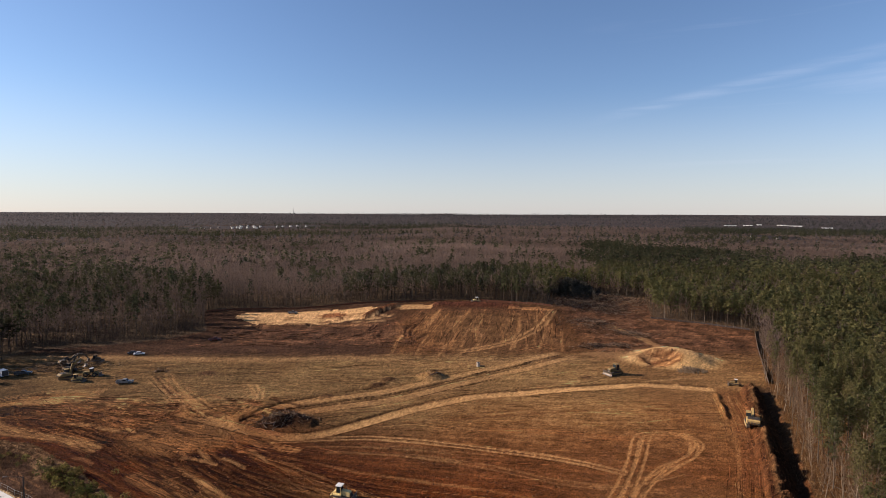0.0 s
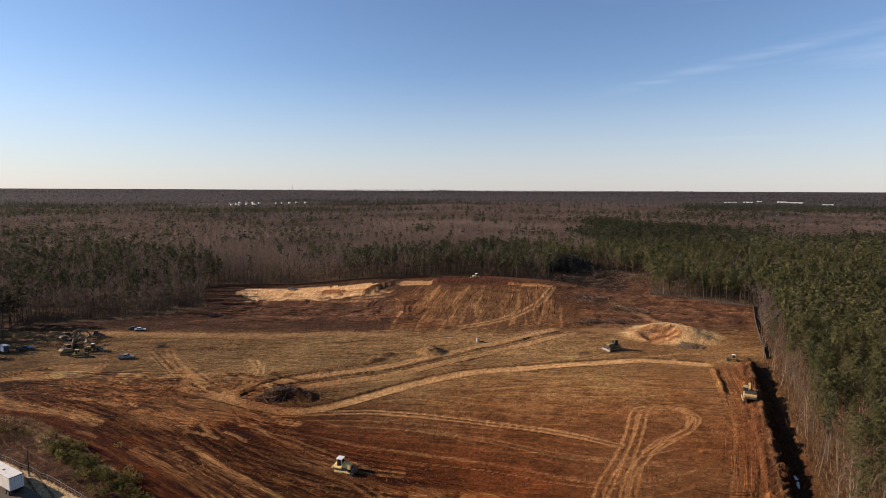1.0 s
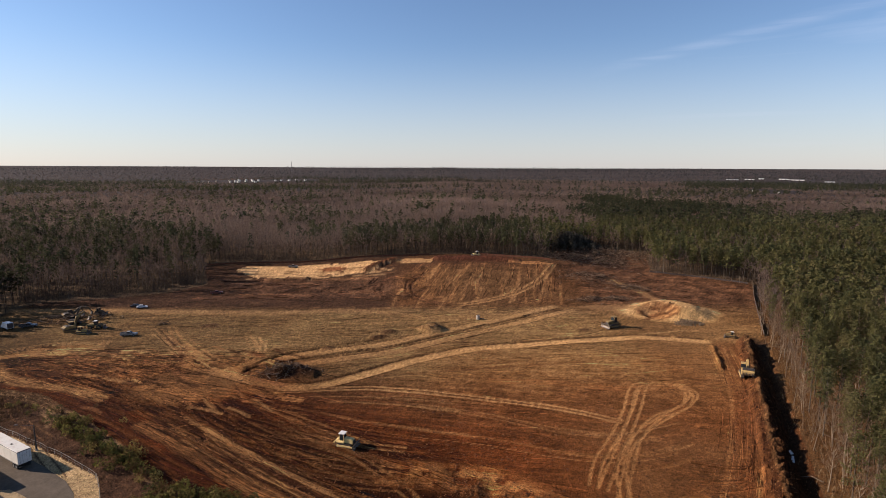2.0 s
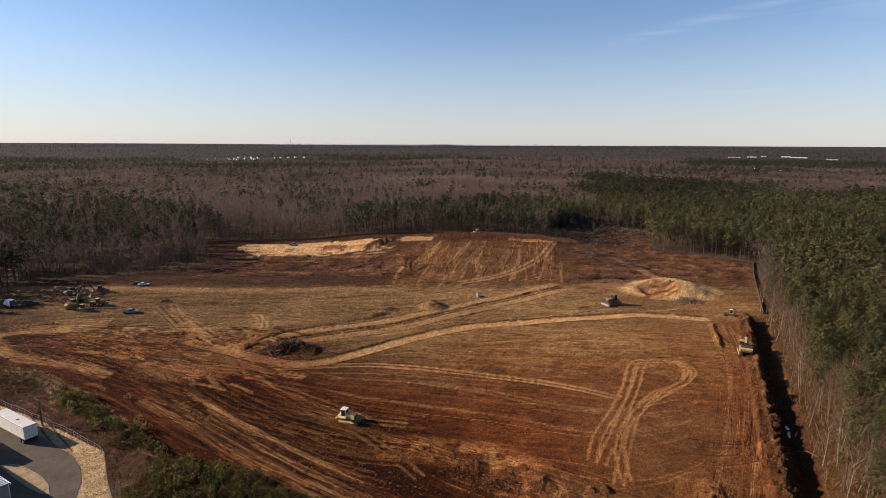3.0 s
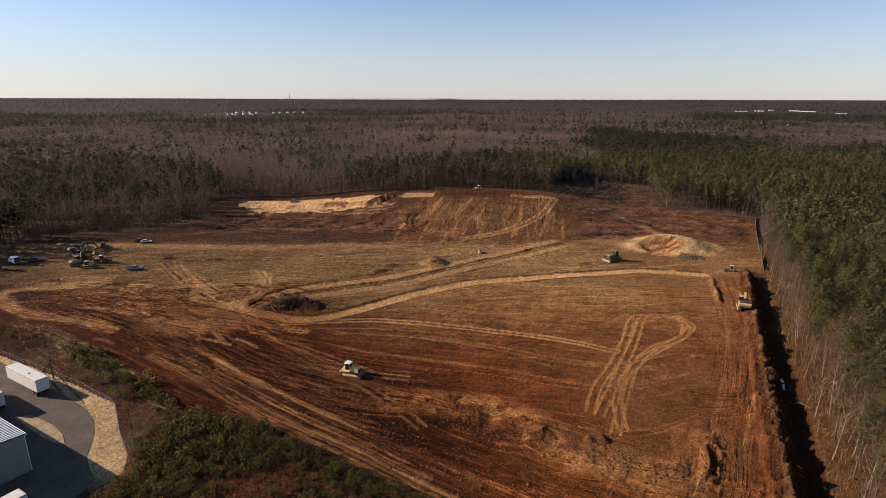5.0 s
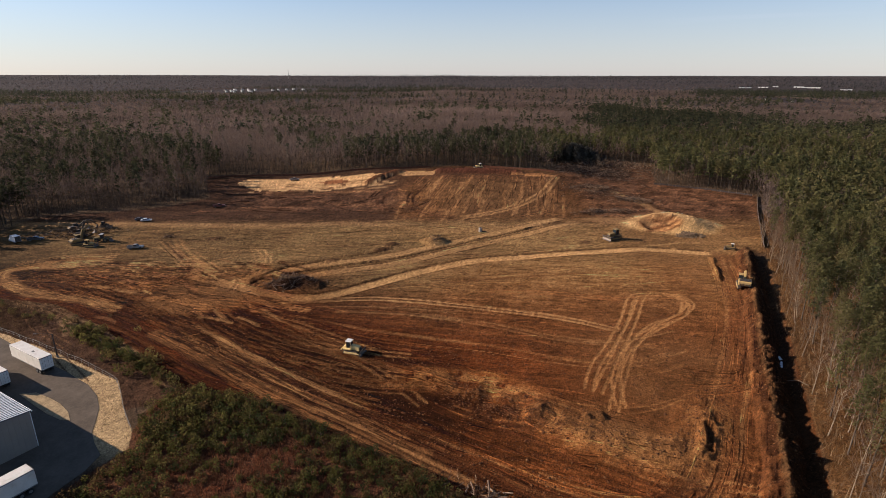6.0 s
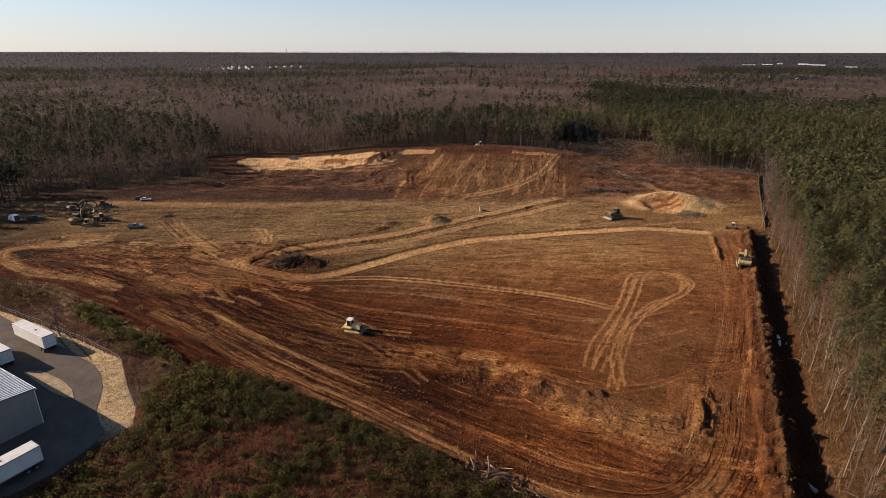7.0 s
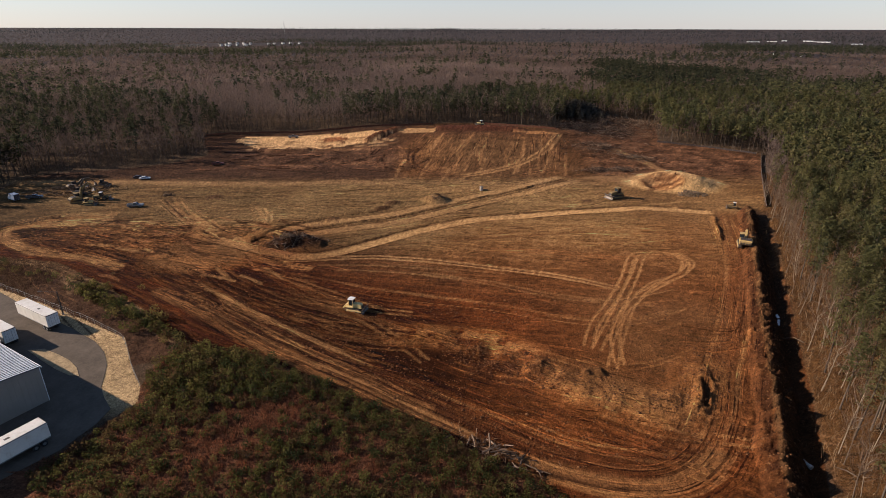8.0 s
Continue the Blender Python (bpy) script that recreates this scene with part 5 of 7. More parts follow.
def rod(a, b, r, sides=10, r2=None, bm=None):
    """a round bar from a to b"""
    bm = bm or bmesh.new()
    a, b = Vector(a), Vector(b)
    m = Matrix.Translation((a + b) / 2) @ (b - a).to_track_quat("Z", "Y").to_matrix().to_4x4()
    bmesh.ops.create_cone(bm, cap_ends=True, segments=sides, radius1=r, radius2=r if r2 is None else r2, depth=(b - a).length, matrix=m)
    return bm


def slab(profile, y0, y1, bevel=0.03, bm=None):
    """a side profile of (x, z) corners given thickness from y0 to y1"""
    bm = bm or bmesh.new()
    lo = [bm.verts.new((x, y0, z)) for x, z in profile]
    hi = [bm.verts.new((x, y1, z)) for x, z in profile]
    n = len(profile)
    faces = [bm.faces.new(lo), bm.faces.new(hi[::-1])]
    for i in range(n):
        faces.append(bm.faces.new((lo[i], hi[i], hi[(i + 1) % n], lo[(i + 1) % n])))
    bmesh.ops.recalc_face_normals(bm, faces=faces)
    if bevel:
        bmesh.ops.bevel(bm, geom=list({e for f in faces for e in f.edges}), offset=bevel, segments=1, affect="EDGES")
    return bm


def plate(outline, z0, z1, bevel=0.0):
    """a flat plan outline of (x, y) corners given a height from z0 to z1"""
    bm = bmesh.new()
    lo = [bm.verts.new((x, y, z0)) for x, y in outline]
    hi = [bm.verts.new((x, y, z1)) for x, y in outline]
    n = len(outline)
    bm.faces.new(lo[::-1])
    bm.faces.new(hi)
    for i in range(n):
        bm.faces.new((lo[i], lo[(i + 1) % n], hi[(i + 1) % n], hi[i]))
    if bevel:
        bmesh.ops.bevel(bm, geom=list(bm.edges), offset=bevel, segments=1, affect="EDGES")
    return bm


def on_ground(x, y, turn=0.0, sink=0.0):
    return pose(x, y, ground_height(x, y) - sink, 0, 0, turn)


# ================= machines =================
def crawler(parent, long, high, wide, y, paint):
    """one crawler track with its shoes, rollers and frame"""
    r = high / 2
    prof = [(-long / 2 + r + r * math.cos(a), r + r * math.sin(a)) for a in np.linspace(math.pi / 2, 1.5 * math.pi, 7)]
    prof += [(long / 2 - r + r * math.cos(a), r + r * math.sin(a)) for a in np.linspace(-math.pi / 2, math.pi / 2, 7)]
    t = part("track", slab(prof, y - wide / 2, y + wide / 2, 0.03), STEEL, parent, "dusty steel crawler track")
    shoe = None
    for k in range(int(long / 0.4)):
        x = -long / 2 + r + 0.4 * k
        if x < long / 2 - r:
            if shoe is None:
                shoe = part("grouser", box((0.14, wide * 1.02, 0.08), bevel=0.0), STEEL, t)
                shoe.location = (x, y, high + 0.02)
            else:
                o = new("grouser", shoe.data)
                o.parent, o.location = t, (x, y, high + 0.02)
    side = 1 if y > 0 else -1
    for x in (-long / 2 + r, long / 2 - r):
        part("wheel", rod((x, y + side * (wide / 2 - 0.05), r), (x, y + side * (wide / 2 + 0.05), r), r * 0.62, 12), paint, t)
    part("track_frame", box((long - 2.2 * r, 0.08, high * 0.4), (0, y + side * (wide / 2 + 0.02), r), bevel=0.02), paint, t)


def bulldozer(m, label, white_top=True, scale=1.0, paint=YELLOW):
    t = thing("bulldozer", m, label, "bulldozer", "bulldozers")
    for y in (-0.95, 0.95):
        crawler(t, 3.7, 1.05, 0.58, y, paint)
    part("hood", slab([(-0.15, 0.85), (1.85, 0.85), (1.95, 1.75), (1.6, 1.95), (-0.15, 2.05)], -0.55, 0.55, 0.06), paint, t)
    part("grille", box((0.06, 0.8, 0.7), (1.93, 0, 1.3), bevel=0.01), STEEL, t)
    part("fender", box((1.9, 0.75, 0.35), (-0.85, -0.85, 1.3), bevel=0.08), paint, t)
    part("fender", box((1.9, 0.75, 0.35), (-0.85, 0.85, 1.3), bevel=0.08), paint, t)
    part("fuel_tank", slab([(-1.95, 0.95), (-1.2, 0.95), (-1.2, 2.0), (-1.75, 1.9), (-1.95, 1.6)], -0.75, 0.75, 0.08), paint, t)
    cab = part("cab", slab([(-1.25, 1.25), (-0.05, 1.25), (-0.05, 2.0), (-0.22, 2.95), (-1.15, 2.95), (-1.3, 2.0)], -0.68, 0.68, 0.03), GLASS, t, "dark glass cab")
    for x, y in ((-0.16, -0.66), (-0.16, 0.66), (-1.2, -0.66), (-1.2, 0.66)):
        part("pillar", box((0.1, 0.1, 1.6), (x, y, 2.15), bevel=0.02), paint, cab)
    part("cab_roof", box((1.45, 1.55, 0.16), (-0.68, 0, 3.03), bevel=0.06), WHITE if white_top else paint, cab, "white cab roof" if white_top else "")
    part("exhaust_pipe", rod((0.75, 0.3, 1.95), (0.75, 0.3, 2.75), 0.06), STEEL, t)
    curve = [(2.75 - 0.32 * math.sin(a * math.pi), 0.05 + 1.3 * a) for a in np.linspace(0, 1, 7)]
    blade = part("blade", slab(curve + [(x - 0.14, z) for x, z in curve[::-1]], -1.75, 1.75, 0.02), BLADE, t, "scoured steel blade caked with clay")
    part("cutting_edge", box((0.06, 3.5, 0.2), (2.78, 0, 0.12), bevel=0.01), STEEL, blade)
    for y in (-1.3, 1.3):
        part("push_arm", box((3.0, 0.18, 0.26), (1.15, y, 0.55), (0, 4, 0), 0.03), paint, t)
    for y in (-0.45, 0.45):
        part("lift_cylinder", rod((1.7, y, 1.7), (2.55, y * 1.2, 0.85), 0.07), STEEL, t)
    rip = part("ripper", box((0.25, 1.7, 0.3), (-2.45, 0, 0.9), bevel=0.04), paint, t)
    for y in (-0.6, 0, 0.6):
        part("shank", slab([(-2.55, 1.1), (-2.4, 1.1), (-2.5, 0.3), (-2.7, 0.15)], y - 0.05, y + 0.05, 0.0), STEEL, rip)
    part("drawbar", box((0.6, 0.9, 0.2), (-2.1, 0, 0.9), bevel=0.03), STEEL, t)
    t.scale = (scale,) * 3
    return t


def excavator(m, label, boom=(40, -75, -60), swing=0.0, scale=1.0, paint=YELLOW):
    """boom: the angles of boom, stick and bucket above the level"""
    t = thing("excavator", m, label, "excavator", "excavators")
    for y in (-1.2, 1.2):
        crawler(t, 4.3, 0.95, 0.62, y, paint)
    part("undercarriage", box((2.0, 1.9, 0.5), (0, 0, 0.6), bevel=0.06), STEEL, t)
    part("turntable", rod((0, 0, 0.8), (0, 0, 1.1), 0.75, 16), STEEL, t)
    body = part("engine_housing", slab([(-2.2, 1.15), (0.9, 1.15), (0.9, 1.9), (-0.3, 2.15), (-2.0, 2.15), (-2.3, 1.8)], -1.35, 1.35, 0.06), paint, t)
    weight = part("counterweight", slab([(-2.7, 1.2), (-2.1, 1.15), (-2.1, 1.9), (-2.5, 1.82), (-2.75, 1.5)], -1.3, 1.3, 0.12), MUDPAINT, t, "mud-stained counterweight")
    vents = [part("vent", box((0.06, 0.3, 0.42), (-2.76, -0.9 + 0.6 * k, 1.5), bevel=0.0), STEEL, t) for k in range(4)]
    cab = part("cab", slab([(-0.35, 1.2), (1.35, 1.2), (1.45, 2.0), (1.05, 3.0), (-0.3, 3.0)], 0.45, 1.4, 0.04), GLASS, t, "dark glass cab")
    roof = part("cab_roof", box((1.5, 1.02, 0.1), (0.35, 0.92, 3.04), bevel=0.03), paint, t)
    grilles = []
    for k in range(6):
        grilles.append(part("grille_slat", box((0.16, 2.3, 0.10), (-1.95 + 0.28 * k, -0.1, 2.2), bevel=0.0), STEEL, t))
    pipe = part("exhaust_pipe", rod((-1.3, -0.7, 2.1), (-1.3, -0.7, 2.65), 0.08), STEEL, t)

    a1, a2, a3 = [radians(v) for v in boom]
    p0 = Vector((0.9, 0, 1.5))
    k1 = p0 + 3.1 * Vector((math.cos(a1 + 0.3), 0, math.sin(a1 + 0.3)))
    p1 = k1 + 2.8 * Vector((math.cos(a1 - 0.35), 0, math.sin(a1 - 0.35)))
    p2 = p1 + 2.7 * Vector((math.cos(a2), 0, math.sin(a2)))

    def limb(a, b, h0, h1, w, name):
        d = (b - a).normalized()
        n = Vector((-d.z, 0, d.x))
        pr = [a - d * 0.15 - n * h0, b + d * 0.15 - n * h1, b + d * 0.15 + n * h1, a - d * 0.15 + n * h0]
        return part(name, slab([(p.x, p.z) for p in pr], -w, w, 0.03), paint, t)

    arms = [limb(p0, k1, 0.26, 0.42, 0.22, "boom"), limb(k1, p1, 0.42, 0.22, 0.22, "boom"), limb(p1, p2, 0.26, 0.16, 0.17, "stick")]
    d3 = Vector((math.cos(a3), 0, math.sin(a3)))
    n3 = Vector((-d3.z, 0, d3.x))
    sh = [p2 + n3 * 0.2, p2 + d3 * 0.5 + n3 * 0.55, p2 + d3 * 1.15 + n3 * 0.35, p2 + d3 * 1.35 - n3 * 0.5, p2 + d3 * 0.9 - n3 * 0.1, p2 - n3 * 0.25]
    arms.append(part("bucket", slab([(p.x, p.z) for p in sh], -0.55, 0.55, 0.03), BLADE, t, "clay-caked steel bucket"))
    q = p0 + Vector((0.5, 0, -0.35))
    for y in (-0.33, 0.33):
        arms.append(part("boom_cylinder", rod((q.x, y, q.z), (k1.x, y, k1.z - 0.1), 0.09), STEEL, t))
    arms.append(part("stick_cylinder", rod(tuple(k1 + Vector((0, 0, 0.5))), tuple(p1 + Vector((0.0, 0, 0.45))), 0.09), STEEL, t))
    for o in (body, weight, cab, roof, pipe, *vents, *grilles, *arms):
        o.matrix_basis = pose(0, 0, 0, 0, 0, swing)
    t.scale = (scale,) * 3
    return t


def road_wheel(parent, x, y, r, w, rim=GALV):
    ty = part("wheel", rod((x, y - w / 2, r), (x, y + w / 2, r), r, 14), BLACK, parent)
    s = 1 if y > 0 else -1
    part("rim", rod((x, y + s * (w / 2 - 0.02), r), (x, y + s * (w / 2 + 0.015), r), r * 0.55, 10), rim, ty)


def pickup(m, label, paint):
    t = thing("pickup_truck", m, label, "pickup truck", "parked vehicles")
    part("body", slab([(-2.85, 0.5), (2.8, 0.45), (2.85, 0.9), (2.7, 1.1), (1.2, 1.18), (-0.75, 1.18), (-2.85, 1.15)], -0.98, 0.98, 0.06), paint, t)
    part("cabin", slab([(-0.8, 1.16), (1.2, 1.16), (0.55, 1.82), (-0.7, 1.85)], -0.86, 0.86, 0.08), paint, t)
    part("windscreen", slab([(1.2, 1.2), (1.23, 1.2), (0.6, 1.8), (0.57, 1.8)], -0.75, 0.75, 0.0), GLASS, t)
    for y in (-0.865, 0.865):
        part("side_window", slab([(-0.6, 1.25), (0.95, 1.25), (0.5, 1.74), (-0.55, 1.76)], y - 0.012, y + 0.012, 0.0), GLASS, t)
    part("load_bed", box((1.85, 1.5, 0.04), (-1.8, 0, 1.172), bevel=0.0), BLACK, t)
    for y in (-0.92, 0.92):
        part("bed_side", box((1.95, 0.1, 0.3), (-1.85, y, 1.28), bevel=0.02), paint, t)
    part("tailgate", box((0.08, 1.8, 0.3), (-2.8, 0, 1.28), bevel=0.02), paint, t)
    part("bumper", box((0.18, 1.9, 0.22), (2.87, 0, 0.6), bevel=0.04), GALV, t)
    for y in (-0.7, 0.7):
        part("headlight", box((0.05, 0.35, 0.18), (2.83, y, 0.92), bevel=0.02), WHITE, t)
    for x in (-1.75, 1.85):
        for y in (-0.88, 0.88):
            road_wheel(t, x, y, 0.4, 0.26)
    return t


def car(m, label, paint):
    t = thing("car", m, label, "car", "parked vehicles")
    part("body", slab([(-2.3, 0.4), (2.25, 0.38), (2.3, 0.7), (1.2, 0.92), (-2.1, 0.98), (-2.35, 0.8)], -0.9, 0.9, 0.07), paint, t)
    part("roof", slab([(-1.7, 0.95), (1.1, 0.92), (0.35, 1.42), (-1.1, 1.46)], -0.74, 0.74, 0.08), paint, t)
    part("windscreen", slab([(1.08, 0.97), (1.13, 0.97), (0.42, 1.4), (0.37, 1.4)], -0.68, 0.68, 0.0), GLASS, t)
    part("rear_window", slab([(-1.72, 1.0), (-1.68, 1.0), (-1.14, 1.42), (-1.18, 1.42)], -0.66, 0.66, 0.0), GLASS, t)
    for y in (-0.745, 0.745):
        part("side_window", slab([(-1.4, 1.02), (0.85, 1.0), (0.3, 1.36), (-1.0, 1.38)], y - 0.012, y + 0.012, 0.0), GLASS, t)
    for x in (-1.4, 1.4):
        for y in (-0.82, 0.82):
            road_wheel(t, x, y, 0.32, 0.2)
    return t


def loader(m, label, paint=YELLOW):
    """an articulated wheel loader"""
    t = thing("wheel_loader", m, label, "wheel loader")
    part("engine_housing", slab([(-3.0, 1.0), (-0.3, 1.0), (-0.3, 2.1), (-2.7, 1.95), (-3.0, 1.6)], -0.8, 0.8, 0.08), paint, t)
    part("front_frame", box((1.8, 0.9, 0.7), (1.0, 0, 1.1), bevel=0.06), paint, t)
    cab = part("cab", slab([(-0.5, 1.6), (0.75, 1.6), (0.7, 2.3), (0.5, 3.1), (-0.45, 3.1)], -0.65, 0.65, 0.03), GLASS, t, "dark glass cab")
    part("cab_roof", box((1.25, 1.5, 0.12), (0.05, 0, 3.16), bevel=0.04), WHITE, cab, "white cab roof")
    for y in (-0.45, 0.45):
        part("lift_arm", slab([(0.6, 1.6), (1.3, 2.0), (3.0, 0.8), (2.9, 0.5), (1.2, 1.5)], y - 0.1, y + 0.1, 0.02), paint, t)
    part("bucket", slab([(2.9, 0.9), (3.1, 1.3), (3.4, 1.35), (3.15, 0.7), (3.3, 0.25), (4.1, 0.12), (4.1, 0.05), (3.1, 0.1)], -1.35, 1.35, 0.0), BLADE, t, "clay-caked bucket")
    for x in (-1.7, 1.5):
        for y in (-1.05, 1.05):
            road_wheel(t, x, y, 0.8, 0.6, paint)
    return t


def build_machines():
    bulldozer(on_ground(-22.6, 120.2, -16, 0.05), "yellow bulldozer with a white cab roof standing on red clay", True, 1.06)
    excavator(on_ground(94.2, 161.5, 68, 0.05), "yellow excavator digging beside the dark trench and berm", (2, -80, -110), -6, 1.35, DUSTYELLOW)
    bulldozer(on_ground(69.5, 217.0, 205, 0.05), "mud-caked yellow bulldozer with a dark cab on the open field", False, 1.4, MUDPAINT)
    bulldozer(on_ground(111.0, 203.5, 160, 0.05), "small mud-caked bulldozer with a pale roof near the berm", True, 0.8, MUDPAINT)
    bulldozer(on_ground(21.0, 341.0, 200, 0.05), "bulldozer with a white cab on top of the cut slope", True, 1.1)
    # the machine park on the left
    excavator(on_ground(-146.5, 209.0, 15, 0.05), "dusty yellow excavator with raised dark boom in the machine park", (55, -50, -110), 40, 1.15, MUDPAINT)
    excavator(on_ground(-152.0, 219.0, 150, 0.05), "dusty excavator with folded boom in the machine park", (48, -70, -120), -60, 1.05, OLDPAINT)
    excavator(on_ground(-160.0, 228.0, 20, 0.05), "old excavator among scrap steel in the machine park", (20, -50, -100), 30, 1.05, OLDPAINT)
    loader(on_ground(-139.5, 213.0, 10, 0.05), "yellow wheel loader with a white cab roof in the machine park", MUDPAINT)
    bulldozer(on_ground(-150.5, 233.5, -10, 0.05), "yellow bulldozer parked behind the scrap heap", False, 0.95, OLDPAINT)
    bulldozer(on_ground(-140.0, 205.5, 5, 0.05), "muddy bulldozer beside the excavator", False, 0.95, DUSTYELLOW)
    pickup(on_ground(-120.5, 203.0, 12, 0.03), "silver pickup truck parked on straw-coloured ground", SILVER)
    car(on_ground(-142.0, 246.5, 15, 0.03), "dark car parked on the pale site road", DARKPAINT)
    car(on_ground(-138.2, 244.8, 18, 0.03), "white car parked beside a dark one", CARWHITE)
    pickup(on_ground(-167.0, 213.5, 20, 0.03), "dark pickup truck in the shade of the wood", DARKPAINT)
    pickup(on_ground(-92.0, 331.0, 8, 0.03), "pale pickup truck parked on the sand of the plateau", SILVER)
    pickup(on_ground(-115.5, 272.8, 20, 0.03), "rust-red pickup truck at the foot of the dark slope", RUSTRED)


build_machines()


# ================= the paved lot with its trailers and hall =================
U = Vector((-0.866, 0.5, 0))           # along the hall's long wall
V = Vector((-0.5, -0.866, 0))          # along its gable wall


def semitrailer(m, label, doors=True):
    """x runs from the rear doors forwards, z up, y across"""
    t = thing("semi_trailer", m, label, "semi-trailer", "parked trailers")
    long, wide = 13.7, 2.6
    body = part("box_body", box((long, wide, 2.9), (long / 2, 0, 2.62), bevel=0.05), CREAM, t)
    part("roof_skin", box((long - 0.24, wide - 0.2, 0.02), (long / 2, 0, 4.085), bevel=0.0), CREAM, body)
    for y in (-1.31, 1.31):
        part("top_rail", box((long, 0.05, 0.14), (long / 2, y, 4.0), bevel=0.01), GALV, body)
        part("side_rail", box((long, 0.05, 0.18), (long / 2, y, 1.24), bevel=0.01), GALV, body)
    for y in (-0.63, 0.63):
        d = part("rear_door", box((0.05, 1.2, 2.65), (-0.02, y, 2.62), bevel=0.02), WHITE, t, "white rear door")
        for o in (-0.25, 0.25):
            part("lock_rod", rod((-0.07, y + o, 1.4), (-0.07, y + o, 3.85), 0.02, 6), GALV, d)
    part("door_frame", box((0.04, 2.6, 0.16), (-0.025, 0, 4.0), bevel=0.01), STEEL, t)
    part("underride_bar", box((0.1, 2.3, 0.12), (0.05, 0, 0.55), bevel=0.01), STEEL, t)
    part("chassis", box((9.5, 0.9, 0.2), (6.2, 0, 1.05), bevel=0.02), STEEL, t)
    for x in (1.1, 2.35):
        for y in (-1.0, 1.0):
            road_wheel(t, x, y, 0.5, 0.55)
        part("axle", rod((x, -0.9, 0.5), (x, 0.9, 0.5), 0.08), STEEL, t)
    for y in (-0.6, 0.6):
        leg = part("landing_leg", box((0.14, 0.14, 1.1), (10.8, y, 0.6), bevel=0.01), STEEL, t)
        part("foot", box((0.3, 0.25, 0.05), (10.8, y, 0.04), bevel=0.01), STEEL, leg)
    part("roof_patch", box((0.8, 0.45, 0.02), (5.2, 0.1, 4.105), bevel=0.0), STEEL, body, "dark repair patch")
    return t


def hall(corner, along, deep, high):
    """a steel hall: x along U, y along -V, origin at the seen corner"""
    t = thing("metal_hall", Matrix.Translation((corner[0], corner[1], 0)) @ pose(0, 0, 0, 0, 0, 150), "pale steel hall with a white ribbed metal roof beside the lot", "building")
    rise = 1.1
    part("long_wall", box((along, 0.25, high), (along / 2, 0.125, high / 2), bevel=0.0), GREYWALL, t)
    part("rear_wall", box((along, 0.25, high), (along / 2, deep - 0.125, high / 2), bevel=0.0), GREYWALL, t)
    gable = [(0.254, 0), (deep - 0.254, 0), (deep - 0.254, high - 0.01), (deep / 2, high + rise - 0.01), (0.254, high - 0.01)]
    for x in (0.0, along - 0.25):
        bm = bmesh.new()
        a = [bm.verts.new((x, y, z)) for y, z in gable]
        b = [bm.verts.new((x + 0.25, y, z)) for y, z in gable]
        bm.faces.new(a)
        bm.faces.new(b[::-1])
        for i in range(5):
            bm.faces.new((a[i], b[i], b[(i + 1) % 5], a[(i + 1) % 5]))
        w = part("gable_wall", bm, GREYWALL, t)
        if x == 0.0:
            ribs = bmesh.new()
            for k in range(1, int(deep / 0.9)):
                y = 0.9 * k
                top = high + rise * (1 - abs(y - deep / 2) / (deep / 2)) - 0.1
                box((0.035, 0.06, top), (-0.015, y, top / 2), bevel=0.0, bm=ribs)
            part("wall_ribs", ribs, GREYWALL, w)
    for s in (0, 1):
        y0, y1 = (-0.15, deep / 2) if s == 0 else (deep / 2, deep + 0.15)
        z0, z1 = (high, high + rise) if s == 0 else (high + rise, high)
        bm = bmesh.new()
        v = [bm.verts.new(p) for p in ((-0.2, y0, z0), (along + 0.2, y0, z0), (along + 0.2, y1, z1), (-0.2, y1, z1), (-0.2, y0, z0 + 0.12), (along + 0.2, y0, z0 + 0.12), (along + 0.2, y1, z1 + 0.12), (-0.2, y1, z1 + 0.12))]
        for f in ((3, 2, 1, 0), (4, 5, 6, 7), (0, 1, 5, 4), (1, 2, 6, 5), (2, 3, 7, 6), (3, 0, 4, 7)):
            bm.faces.new([v[i] for i in f])
        r = part("roof", bm, ROOFSHADE, t, "sheet roof with raised white seams, their shade in its colour")
        slope = math.degrees(math.atan2(z1 - z0, y1 - y0))
        long = math.hypot(y1 - y0, z1 - z0)
        seam = None
        for k in range(int(along / 0.62)):
            m = pose(0.1 + 0.62 * k, (y0 + y1) / 2, (z0 + z1) / 2 + 0.155, slope, 0, 0)
            if seam is None:
                seam = part("seam", box((0.26, long, 0.10), bevel=0.02), RIBWHITE, r)
                seam.matrix_basis = m
            else:
                o = new("seam", seam.data)
                o.parent = r
                o.matrix_basis = m
    part("eave_trim", box((along + 0.5, 0.1, 0.3), (along / 2, -0.21, high + 0.02), bevel=0.02), RIBWHITE, t)
    part("gutter", box((along + 0.4, 0.14, 0.14), (along / 2, -0.32, high - 0.06), bevel=0.03), GALV, t)
    part("downspout", box((0.12, 0.1, high - 0.2), (0.3, -0.1, (high - 0.2) / 2), bevel=0.02), GALV, t)
    part("verge_trim", box((0.1, 0.1, high), (-0.03, 0.05, high / 2), bevel=0.02), RIBWHITE, t)
    return t


PAVED = [(-150, 149), (-118, 129.6), (-99, 117.6), (-87, 111), (-78, 105.2), (-73.5, 101), (-70.2, 96.3), (-68.2, 91.8), (-66.9, 88.6), (-64.6, 85.6), (-61.4, 82.2), (-61.6, 78), (-63.8, 71.6), (-70.4, 63), (-77.8, 54.4), (-150, 54.4)]


